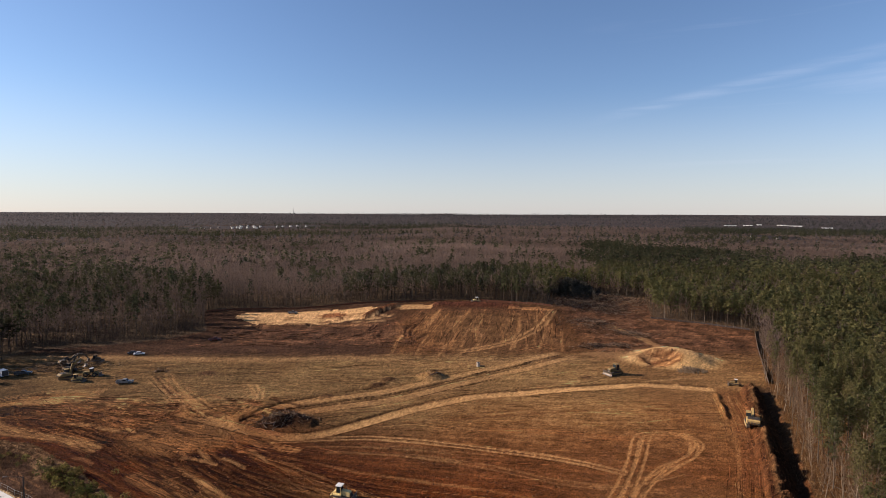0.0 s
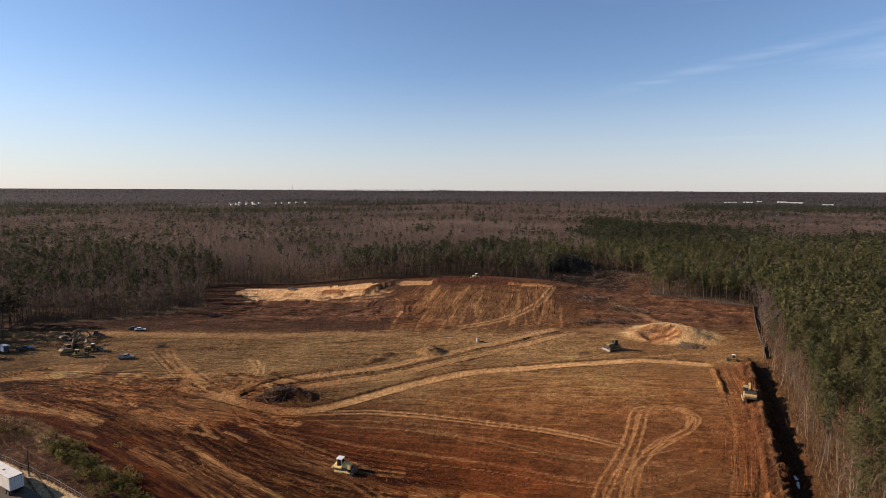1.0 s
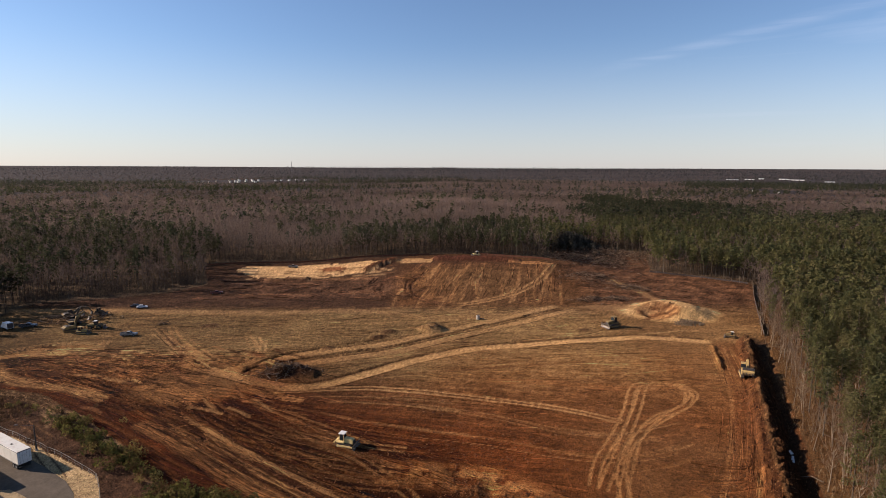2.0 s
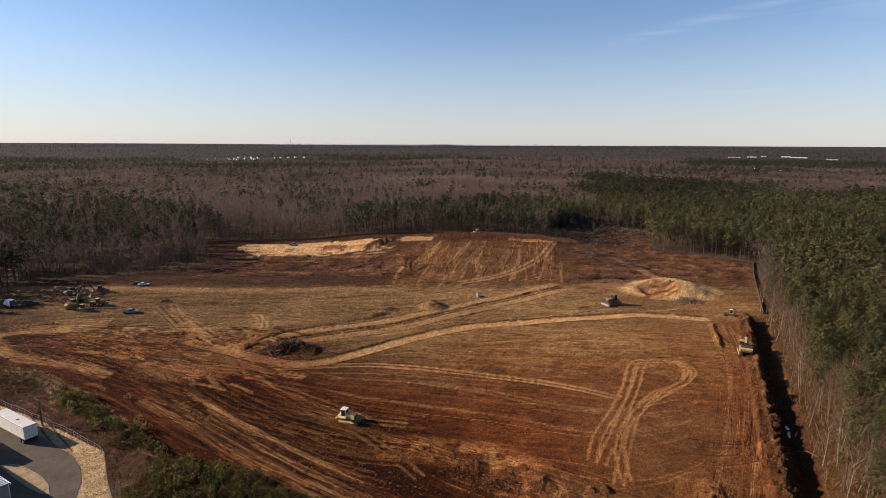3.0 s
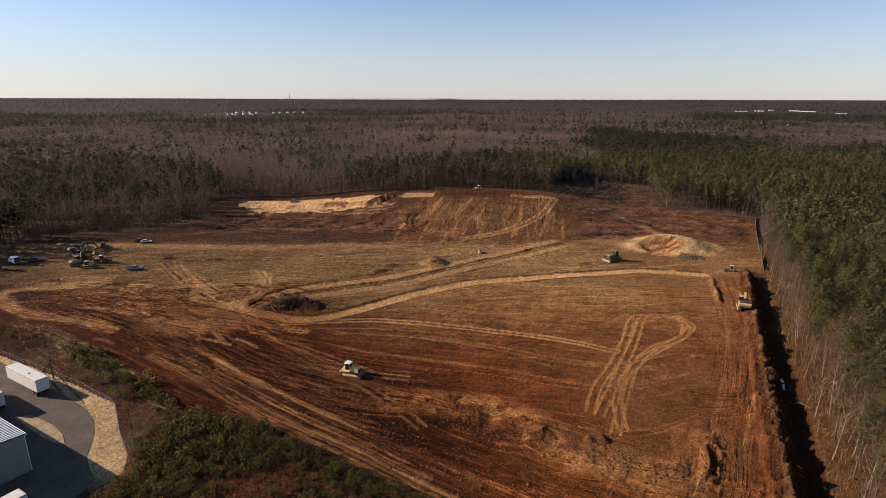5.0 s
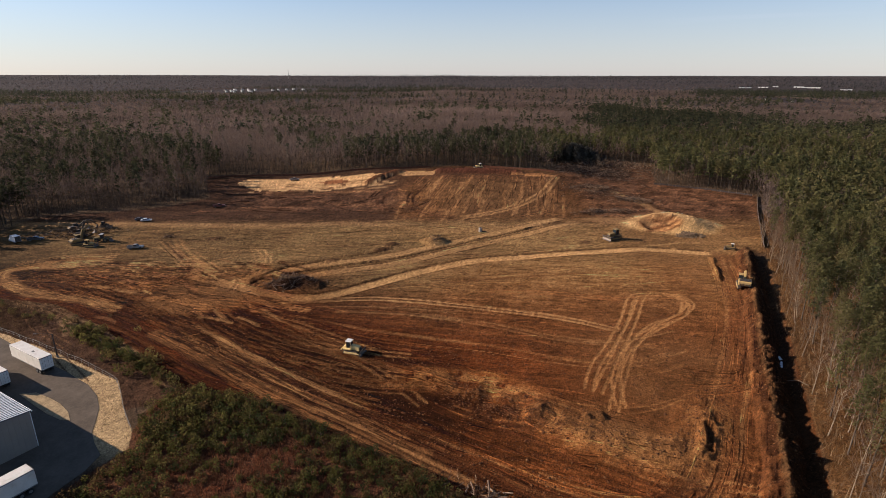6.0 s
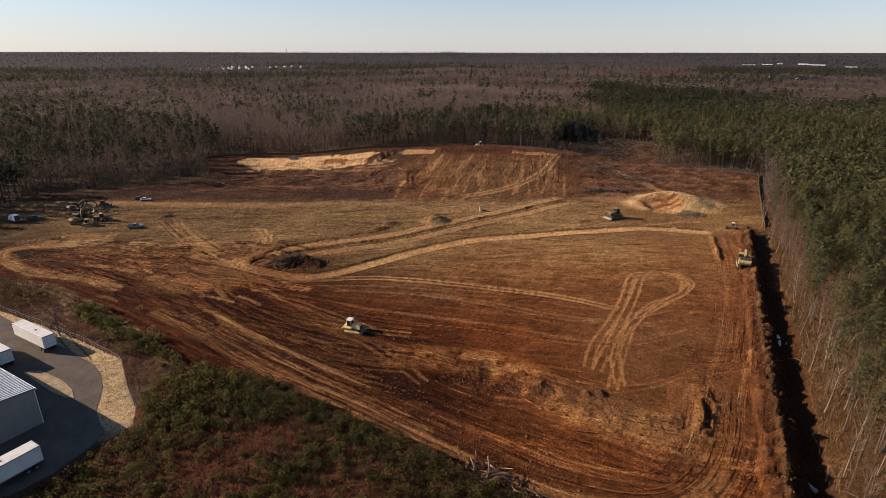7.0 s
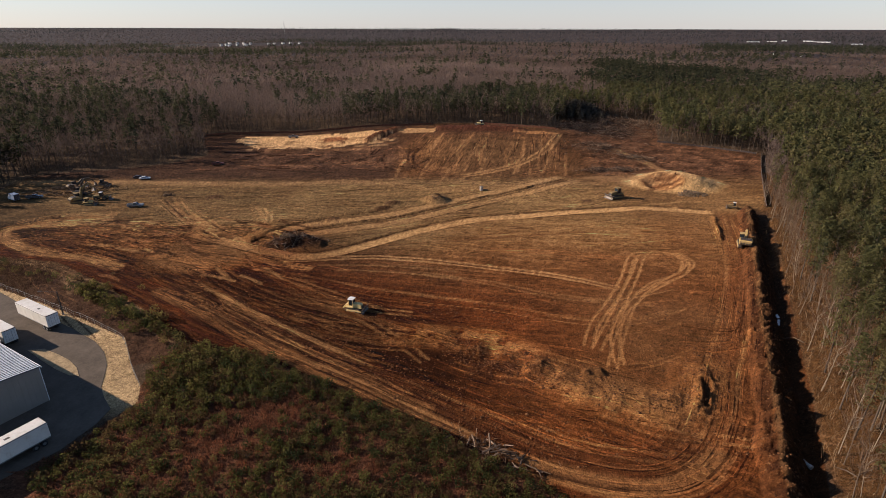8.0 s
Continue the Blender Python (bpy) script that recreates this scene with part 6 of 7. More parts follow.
def build_lot():
    outline = PAVED
    pave = tagged(new("pavement"), "worn grey asphalt lot", "pavement", kind="structure")
    part("asphalt", plate(outline, -0.25, 0.06), ASPHALT, pave)
    isle = [(-90.3, 101.4), (-87.0, 102.0), (-82.5, 99.8), (-79, 97.8), (-75.6, 95.0), (-73.4, 92.2), (-75.5, 92.4), (-79.5, 94.4), (-84, 97.2)]
    part("planting_island", plate(isle, 0.05, 0.13, 0.02), SANDMAT, pave, "straw and sand strip in the asphalt")
    hall((-74.2, 84.7), 40, 24, 7.3)
    semitrailer(Matrix.Translation((-89.9, 110.1, 0.06)) @ pose(0, 0, 0, 0, 0, 150.3), "long cream-white semi-trailer parked along the fence")
    semitrailer(Matrix.Translation((-94.6, 103.2, 0.06)) @ pose(0, 0, 0, 0, 0, 150), "white semi-trailer parked beside the hall")
    semitrailer(Matrix.Translation((-67.3, 74.2, 0.06)) @ pose(0, 0, 0, 0, 0, 240), "white-roofed semi-trailer in the shadow of the hall")
    lp = thing("lamp_post", pose(-93.0, 117.4, 0), "dark steel lamp post with one arm by the fence", "lamp post")
    part("pole", rod((0, 0, 0), (0, 0, 6.2), 0.17, 10, 0.12), STEEL, lp)
    part("base", rod((0, 0, 0), (0, 0, 0.5), 0.28, 12), CONCRETE, lp)
    part("arm", rod((0, 0, 6.1), (-3.2, -0.6, 6.5), 0.05, 8), STEEL, lp)
    part("lamp_head", slab([(-4.0, 6.42), (-3.1, 6.42), (-3.1, 6.58), (-3.6, 6.66), (-4.0, 6.55)], -0.8, -0.45, 0.03), STEEL, lp)


build_lot()


def run_fence(name, label, category, line, gap, post_size, post_mat, high, rails, cloth=None):
    """posts along a line, joined by rails or cloth that follow the ground"""
    t = tagged(new(name), label, category)
    pts = smooth_line(line, 0.5) if len(line) > 2 else np.array([np.array(line[0]) + (np.array(line[1]) - line[0]) * k for k in np.linspace(0, 1, 60)])
    run = np.concatenate([[0], np.cumsum(np.hypot(*np.diff(pts, axis=0).T))])
    n = int(run[-1] / gap)
    stops = [(float(np.interp(k * gap, run, pts[:, 0])), float(np.interp(k * gap, run, pts[:, 1]))) for k in range(n + 1)]
    zs = [ground_height(*p) for p in stops]
    first = None
    for (x, y), z in zip(stops, zs):
        if first is None:
            first = part("post", rod((0, 0, -0.3), (0, 0, high), post_size, 6), post_mat, t)
            first.location = (x, y, z)
        else:
            o = new("post", first.data)
            o.parent, o.location = t, (x, y, z)
    for rz, rr, mat in rails:
        for i in range(n):
            part("rail", rod((*stops[i], zs[i] + rz), (*stops[i + 1], zs[i + 1] + rz), rr, 5), mat, t)
    if cloth:
        z0, z1, mat = cloth
        for i in range(n):
            (ax, ay), (bx, by) = stops[i], stops[i + 1]
            bm = bmesh.new()
            d = Vector((bx - ax, by - ay, 0)).normalized()
            nrm = Vector((-d.y, d.x, 0)) * 0.02
            sag = 0.06 * math.sin(i * 2.3)
            c = [Vector((ax, ay, zs[i] + z0)), Vector((bx, by, zs[i + 1] + z0)), Vector((bx, by, zs[i + 1] + z1)), Vector(((ax + bx) / 2, (ay + by) / 2, (zs[i] + zs[i + 1]) / 2 + z1 - 0.08 + sag)), Vector((ax, ay, zs[i] + z1))]
            f = [bm.verts.new(p + nrm) for p in c]
            b = [bm.verts.new(p - nrm) for p in c]
            bm.faces.new(f)
            bm.faces.new(b[::-1])
            for k in range(5):
                bm.faces.new((f[k], b[k], b[(k + 1) % 5], f[(k + 1) % 5]))
            part("cloth", bm, mat, t)
    return t


def build_fences():
    run_fence("guard_fence", "dull grey post and rail fence round the asphalt lot", "fence", [(-130, 138.5), (-115, 130), (-91, 117.6), (-78, 110), (-72, 106)], 3.0, 0.045, FENCEGREY, 1.25, [(1.2, 0.04, FENCEGREY), (0.6, 0.02, FENCEGREY)])
    run_fence("guard_fence", "dull grey post and rail fence beside pale sand", "fence", [(-72, 106), (-68, 100.5), (-65, 96), (-62, 92), (-59.6, 89)], 3.0, 0.045, FENCEGREY, 1.25, [(1.2, 0.04, FENCEGREY), (0.6, 0.02, FENCEGREY)])
    run_fence("silt_fence", "sagging black silt fence on stakes along the wood", "silt fence", [(124, 322), (136, 316.5), (148, 311), (171, 295)], 4.0, 0.05, WOOD, 1.3, [], (-0.2, 1.0, FABRIC))
    run_fence("silt_fence", "sagging black silt fence between berm and wood", "silt fence", [(171, 295), (155, 265), (141, 237), (125, 205)], 4.0, 0.05, WOOD, 1.3, [], (-0.2, 1.0, FABRIC))
    run_fence("barrier_fence", "rusty orange barrier mesh along the edge of the wood", "barrier fence", [(-148, 338), (-125, 343), (-80, 343.5), (-31, 344.5), (-7, 348)], 5.0, 0.05, WOOD, 1.3, [], (0.0, 1.1, ORANGE))
    run_fence("barrier_fence", "rusty orange barrier mesh above the cut slope", "barrier fence", [(24, 348), (45, 341), (68, 333)], 5.0, 0.05, WOOD, 1.3, [], (0.0, 1.1, ORANGE))


build_fences()


# ================= heaps, drains and small things =================
def stone_mesh(seed, size):
    rnd = random.Random(seed)
    bm = bmesh.new()
    bmesh.ops.create_icosphere(bm, subdivisions=1, radius=size)
    for v in bm.verts:
        v.co *= rnd.uniform(0.72, 1.2)
        v.co.z *= 0.75
    me = bpy.data.meshes.new("rock")
    bm.to_mesh(me)
    bm.free()
    me.materials.append(ROCK)
    return me


def build_riprap():
    rnd = random.Random(4)
    t = thing("riprap_heap", on_ground(103.5, 222.5), "heap of grey broken riprap stones below the sand mound", "rock heap")
    base = ground_height(103.5, 222.5)
    meshes = [stone_mesh(k, 0.55) for k in range(6)]
    for k in range(190):
        a, r = rnd.uniform(0, 6.28), rnd.random() ** 0.6
        x, y = 6.4 * r * math.cos(a), 3.6 * r * math.sin(a)
        o = new("rock", rnd.choice(meshes))
        o.parent = t
        s = rnd.uniform(0.4, 0.9)
        o.matrix_basis = Matrix.Translation((x, y, ground_height(103.5 + x, 222.5 + y) - base + 1.3 * (1 - r) * rnd.random() + 0.1)) @ pose(0, 0, 0, rnd.uniform(0, 360), rnd.uniform(0, 360), rnd.uniform(0, 360)) @ Matrix.Diagonal((s, s, s, 1))


build_riprap()


def build_clods():
    """loose lumps of clay along the banks, the berm and the ruts"""
    rnd = np.random.RandomState(14)
    lines = [(BERM, 2600, 2.6), (smooth_line([(-6, 108), (10, 105), (19, 97), (23, 90.5), (30, 85), (42, 84), (48, 88), (52, 95)]), 900, 3.0),
             (smooth_line([(-63, 170), (-52, 176), (-38, 183), (-19, 191), (2, 207), (27, 225), (55, 247)]), 500, 1.6),
             (smooth_line([(-60, 121), (-39, 107), (-22, 96), (-7, 87), (6, 79), (20, 70)]), 700, 4.0),
             (smooth_line([(60, 99), (72, 118), (84, 140), (92, 160)]), 500, 4.0),
             (smooth_line([(-120, 152), (-90, 146), (-60, 140), (-30, 122)]), 900, 10.0),
             (smooth_line([(-20, 120), (10, 118), (40, 110)]), 700, 9.0),
             (smooth_line([(-100, 280), (-60, 285), (-30, 292)]), 500, 9.0),
             (smooth_line([(70, 262), (95, 280), (120, 300)]), 500, 12.0)]
    lines += [(smooth_line([(-30, 140), (10, 146), (45, 150), (85, 168)]), 1500, 13.0), (smooth_line([(-20, 118), (20, 122), (60, 122)]), 1500, 12.0), (smooth_line([(-110, 205), (-40, 215), (20, 205), (60, 218)]), 900, 18.0),
              (smooth_line([(2, 102), (12, 97), (20, 92)]), 1200, 4.0), (smooth_line([(-50, 118), (-20, 101), (10, 84), (30, 74), (46, 76)]), 1500, 5.0), (smooth_line([(26, 93), (38, 86), (48, 88), (56, 100), (64, 112)]), 900, 4.0),
              (smooth_line([(-140, 170), (-110, 172), (-80, 160), (-60, 150)]), 1500, 9.0)]
    c, s = [], []
    for line, n, wide in lines:
        i = rnd.randint(0, len(line), n)
        p = line[i] + rnd.normal(size=(n, 2)) * wide * 0.7
        ok = inside(p[:, 0], p[:, 1], SITE)
        p = p[ok]
        c.append(np.column_stack([p, [ground_height(*q) for q in p]]))
        s.append(rnd.gamma(2.0, 0.045, len(p)) + 0.06)
    c, s = np.concatenate(c), np.minimum(np.concatenate(s), 0.38)
    octa = np.array([(1, 0, 0), (-1, 0, 0), (0, 1, 0), (0, -1, 0), (0, 0, 0.8), (0, 0, -0.6)], float)
    tri = np.array([(0, 2, 4), (2, 1, 4), (1, 3, 4), (3, 0, 4), (2, 0, 5), (1, 2, 5), (3, 1, 5), (0, 3, 5)])
    a = rnd.uniform(0, 6.28, len(c))[:, None]
    k = octa[None] * rnd.uniform(0.6, 1.35, (len(c), 6, 1)) * s[:, None, None]
    v = np.stack([k[..., 0] * np.cos(a) - k[..., 1] * np.sin(a), k[..., 0] * np.sin(a) + k[..., 1] * np.cos(a), k[..., 2] * 0.8 + 0.05 * s[:, None]], -1) + c[:, None, :]
    tone = np.array([(0.10, 0.042, 0.017), (0.065, 0.028, 0.013), (0.14, 0.066, 0.026)])[rnd.randint(0, 3, len(c))]
    t = tagged(new("loose_clods"), "loose clods of red-brown clay on banks and ruts", "clods", kind="stuff")
    tagged(link_mesh("clods", v.reshape(-1, 3), (tri[None] + 6 * np.arange(len(c))[:, None, None]).reshape(-1, 3), BARK, t, tint=np.repeat(tone, 6, axis=0)), kind="stuff")


build_clods()


class Windrows:
    """Long low ridges and scrapes of turned soil, each a little darker or paler than the ground that it lies on."""

    def __init__(self, seed):
        self.rnd, self.v, self.f, self.c, self.n = np.random.RandomState(seed), [], [], [], 0

    def ridge(self, cx, cy, wide, tone, steep):
        rnd, k = self.rnd, len(cx)
        if k < 4 or not inside(cx[[0, k // 2, -1]], cy[[0, k // 2, -1]], SITE).all():
            return
        dx, dy = np.gradient(cx), np.gradient(cy)
        r = np.maximum(1e-6, np.hypot(dx, dy))
        nx, ny = -dy / r, dx / r
        w = wide * 0.5 * np.sin(np.linspace(0.12, 3.02, k)) ** 0.5 * rnd.uniform(0.55, 1.3, k)
        ax, ay, bx, by = cx + w * nx, cy + w * ny, cx - w * nx, cy - w * ny
        gz = ground_heights(np.concatenate([cx, ax, bx]), np.concatenate([cy, ay, by]))
        up = 0.025 + wide * steep * rnd.uniform(0.4, 1.4, k)
        rows = np.stack([np.column_stack([ax, ay, gz[k:2 * k] - 0.015]), np.column_stack([cx, cy, gz[:k] + up]), np.column_stack([bx, by, gz[2 * k:] - 0.015])], 1)
        i = np.clip(np.searchsorted(sheet.ys, cy) - 1, 0, len(sheet.ys) - 1)
        j = np.clip(np.searchsorted(sheet.s, cx / sheet.w[i]), 0, len(sheet.s) - 1)
        soil = np.clip(sheet.col[i, j] * np.array(tone), 0.004, 0.30)
        idx = self.n + np.arange(3 * k).reshape(k, 3)
        self.v.append(rows.reshape(-1, 3))
        self.f.append(np.concatenate([np.stack([idx[:-1, c], idx[1:, c], idx[1:, c + 1], idx[:-1, c + 1]], 1) for c in (0, 1)]))
        self.c.append(np.repeat(soil, 3, axis=0) * rnd.uniform(0.85, 1.15, (3 * k, 1)))
        self.n += 3 * k

    def tone(self, dark):
        if self.rnd.rand() < dark:
            return np.array((0.50, 0.47, 0.48)) * self.rnd.uniform(0.7, 1.4)
        return np.array((1.6, 1.56, 1.5)) * self.rnd.uniform(0.8, 1.2)

    def field(self, count, xr, yr, tilt, head, spread, longs, wides, dark, paired=0.2, steep=(0.02, 0.12)):
        """ridges strewn over part of the plan, all heading about one way"""
        rnd = self.rnd
        lanes = [l[::9] for l in (LANES["a"], LANES["d"], beside(LANES["b"], 4.0), beside(LANES["b"], -5.0))]
        for _ in range(count):
            x0, y0 = rnd.uniform(*xr), rnd.uniform(*yr)
            y0 += tilt * (x0 - 0.5 * (xr[0] + xr[1]))
            long, wide = rnd.uniform(*longs), rnd.uniform(*wides)
            k = max(5, int(long / 1.5))
            t = np.linspace(0, long, k)
            ang = radians(head + rnd.normal() * spread) + rnd.normal() * 0.010 * t + 0.05 * np.sin(t * rnd.uniform(0.3, 1.1) + rnd.uniform(0, 6))
            px = x0 + np.concatenate([[0], np.cumsum(np.cos(ang[:-1]) * np.diff(t))])
            py = y0 + np.concatenate([[0], np.cumsum(np.sin(ang[:-1]) * np.diff(t))])
            clear = min(line_distance(px[::4], py[::4], l).min() for l in lanes)
            loop = np.hypot((px - 52) / 1.2, (py - 128) / 2).min()
            if clear < 2.4 or loop < 16:
                continue
            tone, st = self.tone(dark), rnd.uniform(*steep)
            for o in ((-1.0, 1.0) if rnd.rand() < paired else (0.0,)):
                self.ridge(px - o * np.sin(ang), py + o * np.cos(ang), wide, tone, st)

    def along(self, line, count, reach, longs, wides, dark, paired=0.4, steep=(0.03, 0.14)):
        """ridges that follow a lane"""
        rnd = self.rnd
        gap = float(np.hypot(*np.diff(line, axis=0).T).mean())
        for _ in range(count):
            m = int(rnd.uniform(*longs) / gap)
            if m < 4 or m >= len(line):
                continue
            i = rnd.randint(0, len(line) - m)
            off = rnd.uniform(*reach)
            tone, wide, st = self.tone(dark), rnd.uniform(*wides), rnd.uniform(*steep)
            for o in ((-1.0, 1.0) if rnd.rand() < paired else (0.0,)):
                l = beside(line[i:i + m], off + o)
                l = l + np.cumsum(rnd.normal(size=l.shape) * 0.03, axis=0)
                self.ridge(l[:, 0], l[:, 1], wide, tone, st)

    def prints(self, line, width, gap, tone):
        """short bars across a lane, pressed by the shoes of a crawler"""
        rnd = self.rnd
        run = np.concatenate([[0], np.cumsum(np.hypot(*np.diff(line, axis=0).T))])
        t = np.arange(0, run[-1], gap)
        t = t[rnd.rand(len(t)) < 0.85]
        c = np.stack([np.interp(t, run, line[:, 0]), np.interp(t, run, line[:, 1])], 1)
        d = np.stack([np.interp(t + 0.2, run, line[:, 0]), np.interp(t + 0.2, run, line[:, 1])], 1) - np.stack([np.interp(t - 0.2, run, line[:, 0]), np.interp(t - 0.2, run, line[:, 1])], 1)
        d /= np.maximum(1e-6, np.hypot(d[:, 0], d[:, 1]))[:, None]
        n = np.stack([-d[:, 1], d[:, 0]], 1)
        for p, a, b in zip(c, d, n):
            e = np.array([p - b * width / 2, p, p + b * width / 2])
            self.ridge(np.repeat(e[:, 0], 2)[[0, 2, 3, 5]] + a[0] * np.array([0, 0.02, 0.04, 0.06]), np.repeat(e[:, 1], 2)[[0, 2, 3, 5]] + a[1] * np.array([0, 0.02, 0.04, 0.06]), 0.24, tone, 0.18)

    def finish(self, name, label):
        t = tagged(new(name), label, "track marks", kind="stuff")
        tagged(link_mesh("ridges", np.concatenate(self.v), np.concatenate(self.f), SOIL, t, tint=np.concatenate(self.c), attribute="soil"), kind="stuff")


def build_windrows():
    w = Windrows(9)
    w.field(260, (-150, -35), (146, 186), -0.10, -22, 10, (3, 15), (0.4, 1.3), 0.35, 0.3)
    w.field(130, (-150, -50), (152, 192), 0.0, 10, 12, (3, 13), (0.4, 1.2), 0.40, 0.3)
    w.field(260, (-75, 40), (94, 126), -0.48, -30, 11, (3, 14), (0.18, 0.42), 0.5, 0.45)
    w.field(120, (-100, -10), (114, 150), -0.48, -33, 8, (5, 22), (0.18, 0.45), 0.5, 0.5)
    w.field(110, (-45, 85), (108, 192), 0.10, -7, 5, (3, 18), (0.2, 0.55), 0.6, 0.25)
    w.field(60, (10, 88), (134, 196), 0.2, 4, 6, (5, 24), (0.2, 0.5), 0.6, 0.25)
    w.field(260, (-145, 60), (172, 250), 0.10, 9, 13, (2, 14), (0.35, 0.85), 0.65, 0.2)
    w.field(90, (-60, 60), (172, 245), 0.35, 22, 5, (5, 24), (0.35, 0.8), 0.6, 0.3)
    w.field(170, (-20, 64), (258, 316), 0.0, 76, 6, (4, 16), (0.4, 0.8), 0.65, 0.1)
    w.field(150, (-125, -15), (258, 300), 0.0, 10, 22, (3, 10), (0.5, 1.1), 0.7, 0.1, (0.1, 0.35))
    w.field(240, (66, 165), (240, 320), -0.1, 8, 40, (1.5, 6), (0.4, 1.0), 0.65, 0.0, (0.1, 0.35))
    w.along(LANES["f"], 260, (-7, 8), (5, 26), (0.2, 0.45), 0.38)
    w.along(LANES["f"][int(0.66 * len(LANES["f"])):], 60, (-6, 6), (4, 16), (0.2, 0.45), 0.45)
    for k in range(13):                                       # ruts that swing off the haul road into the field
        a = w.rnd.uniform(0.45, 1)
        x0, y0 = 60 + 12 * a + w.rnd.normal(), 98 + 20 * a + w.rnd.normal()
        l = smooth_line([(x0, y0), (x0 - 2.5, y0 - 4.5), (x0 - 7, y0 - 7.5 + 2 * a), (x0 - 13 - 3 * a, y0 - 7.5 + 3 * a + w.rnd.normal())], 0.8)
        w.ridge(l[:, 0], l[:, 1], w.rnd.uniform(0.4, 0.9), w.tone(0.5) ** 0.6, w.rnd.uniform(0.05, 0.2))
    w.along(LANES["a"], 26, (2.3, 3.2), (8, 30), (0.4, 0.8), 0.9, 0.0)
    w.along(LANES["a"], 26, (-3.2, -2.3), (8, 30), (0.4, 0.8), 0.9, 0.0)
    w.along(LANES["b"], 34, (-0.4, 1.8), (3, 14), (0.4, 0.8), 0.7, 0.0, (0.1, 0.4))
    w.along(LANES["b"], 16, (6.4, 7.4), (5, 26), (0.4, 0.8), 0.9, 0.0)
    w.along(LANES["b"], 20, (-8.6, -7.4), (5, 26), (0.4, 0.8), 0.9, 0.0)
    w.along(LANES["b"], 16, (-3.2, -2.2), (5, 26), (0.4, 0.8), 0.8, 0.0)
    w.along(LANES["c"], 24, (-3, 3), (5, 22), (0.3, 0.6), 0.6, 0.3)
    w.along(LANES["d"], 14, (-2.4, 2.4), (8, 30), (0.25, 0.5), 0.7, 0.0)
    w.along(LANES["front"][:-30], 90, (-2.5, 9), (3, 16), (0.2, 0.5), 0.6, 0.3)
    for off in (-2.2, -0.9, 3.2, 4.6, 6.3, 8.0):               # prints of crawler shoes beside the worn lane
        a = w.rnd.randint(0, 25)
        w.prints(beside(LANES["front"][a:-22], off), 0.6, 0.55, np.array((0.55, 0.52, 0.52)) if off > 0 else np.array((0.62, 0.58, 0.58)))
    turn = np.linspace(0.2, 3.4, 30)
    for r in (2.6, 4.6, 6.4):
        w.prints(np.stack([45 + r * 1.2 * np.cos(turn), 68 + r * np.sin(turn)], 1), 0.6, 0.5, np.array((0.6, 0.56, 0.56)))
    for name in [k for k in CROSSING if not k.startswith("fan_up")]:
        w.along(smooth_line(CROSSING[name], 1.2), 9, (-4.5, 4.5), (4, 22), (0.25, 0.55), 0.45, 0.5)
    w.finish("track_marks", "low ridges and scrapes left by machines in the clay")


build_windrows()


def build_drain():
    t = thing("drain_riser", on_ground(15.2, 228.0, 10, 0.1), "pale concrete drain riser standing in the straw flat", "drain riser")
    part("shaft", rod((0, 0, -0.3), (0, 0, 2.3), 0.95, 20), CONCRETE, t)
    part("rim", rod((0, 0, 2.3), (0, 0, 2.5), 1.05, 20), CONCRETE, t)
    part("trash_rack", rod((0, 0, 2.5), (0, 0, 2.9), 0.75, 8, 0.3), STEEL, t, "dark steel rack")
    part("outlet", rod((0.9, 0, 0.5), (3.6, -0.4, 0.4), 0.3, 14), STEEL, t)
    t.scale = (0.75,) * 3
    c = thing("culvert_pipe", on_ground(58.4, 70.0, 0, 0.05), "pale concrete culvert pipe lying by the trench", "pipe")
    part("barrel", rod((-0.4, 1.6, 0.35), (0.2, -0.4, 0.32), 0.3, 16), CONCRETE, c)
    part("collar", rod((0.15, -0.2, 0.33), (0.28, -0.6, 0.33), 0.37, 16), CONCRETE, c)
    for k, (x, y, a, n) in enumerate(((79.5, 116.0, 60, 1.5), (80.6, 118.5, 75, 1.0))):
        s = thing("plastic_sheet", on_ground(x, y, a), "crumpled white plastic sheet in the dark trench", "sheet")
        bm = bmesh.new()
        bmesh.ops.create_grid(bm, x_segments=8, y_segments=5, size=1.0, matrix=Matrix.Diagonal((n, 0.4, 1, 1)))
        for v in bm.verts:
            v.co.z = 0.3 + 0.35 * noise.noise(v.co * 2.1 + Vector((k * 5, 0, 0)))
        bmesh.ops.solidify(bm, geom=list(bm.faces), thickness=0.02)
        part("sheet", bm, WHITE, s)


build_drain()


def site_container():
    t = thing("site_van", on_ground(-173.3, 210.8, 150, 0.03), "white box van parked at the edge of the wood", "van", "parked vehicles")
    part("cargo_box", box((3.9, 2.2, 2.3), (-0.6, 0, 1.75), bevel=0.06), CARWHITE, t)
    part("cab", slab([(1.3, 0.55), (3.1, 0.5), (3.1, 1.25), (2.5, 1.45), (1.9, 2.2), (1.3, 2.25)], -1.0, 1.0, 0.06), CARWHITE, t)
    part("windscreen", slab([(2.53, 1.47), (2.57, 1.47), (1.97, 2.18), (1.93, 2.18)], -0.85, 0.85, 0.0), GLASS, t)
    part("rear_door", box((0.05, 2.0, 2.1), (-2.57, 0, 1.75), bevel=0.02), DARKPAINT, t, "dark rear door")
    for x in (-1.6, 2.1):
        for y in (-0.95, 0.95):
            road_wheel(t, x, y, 0.38, 0.25)


site_container()


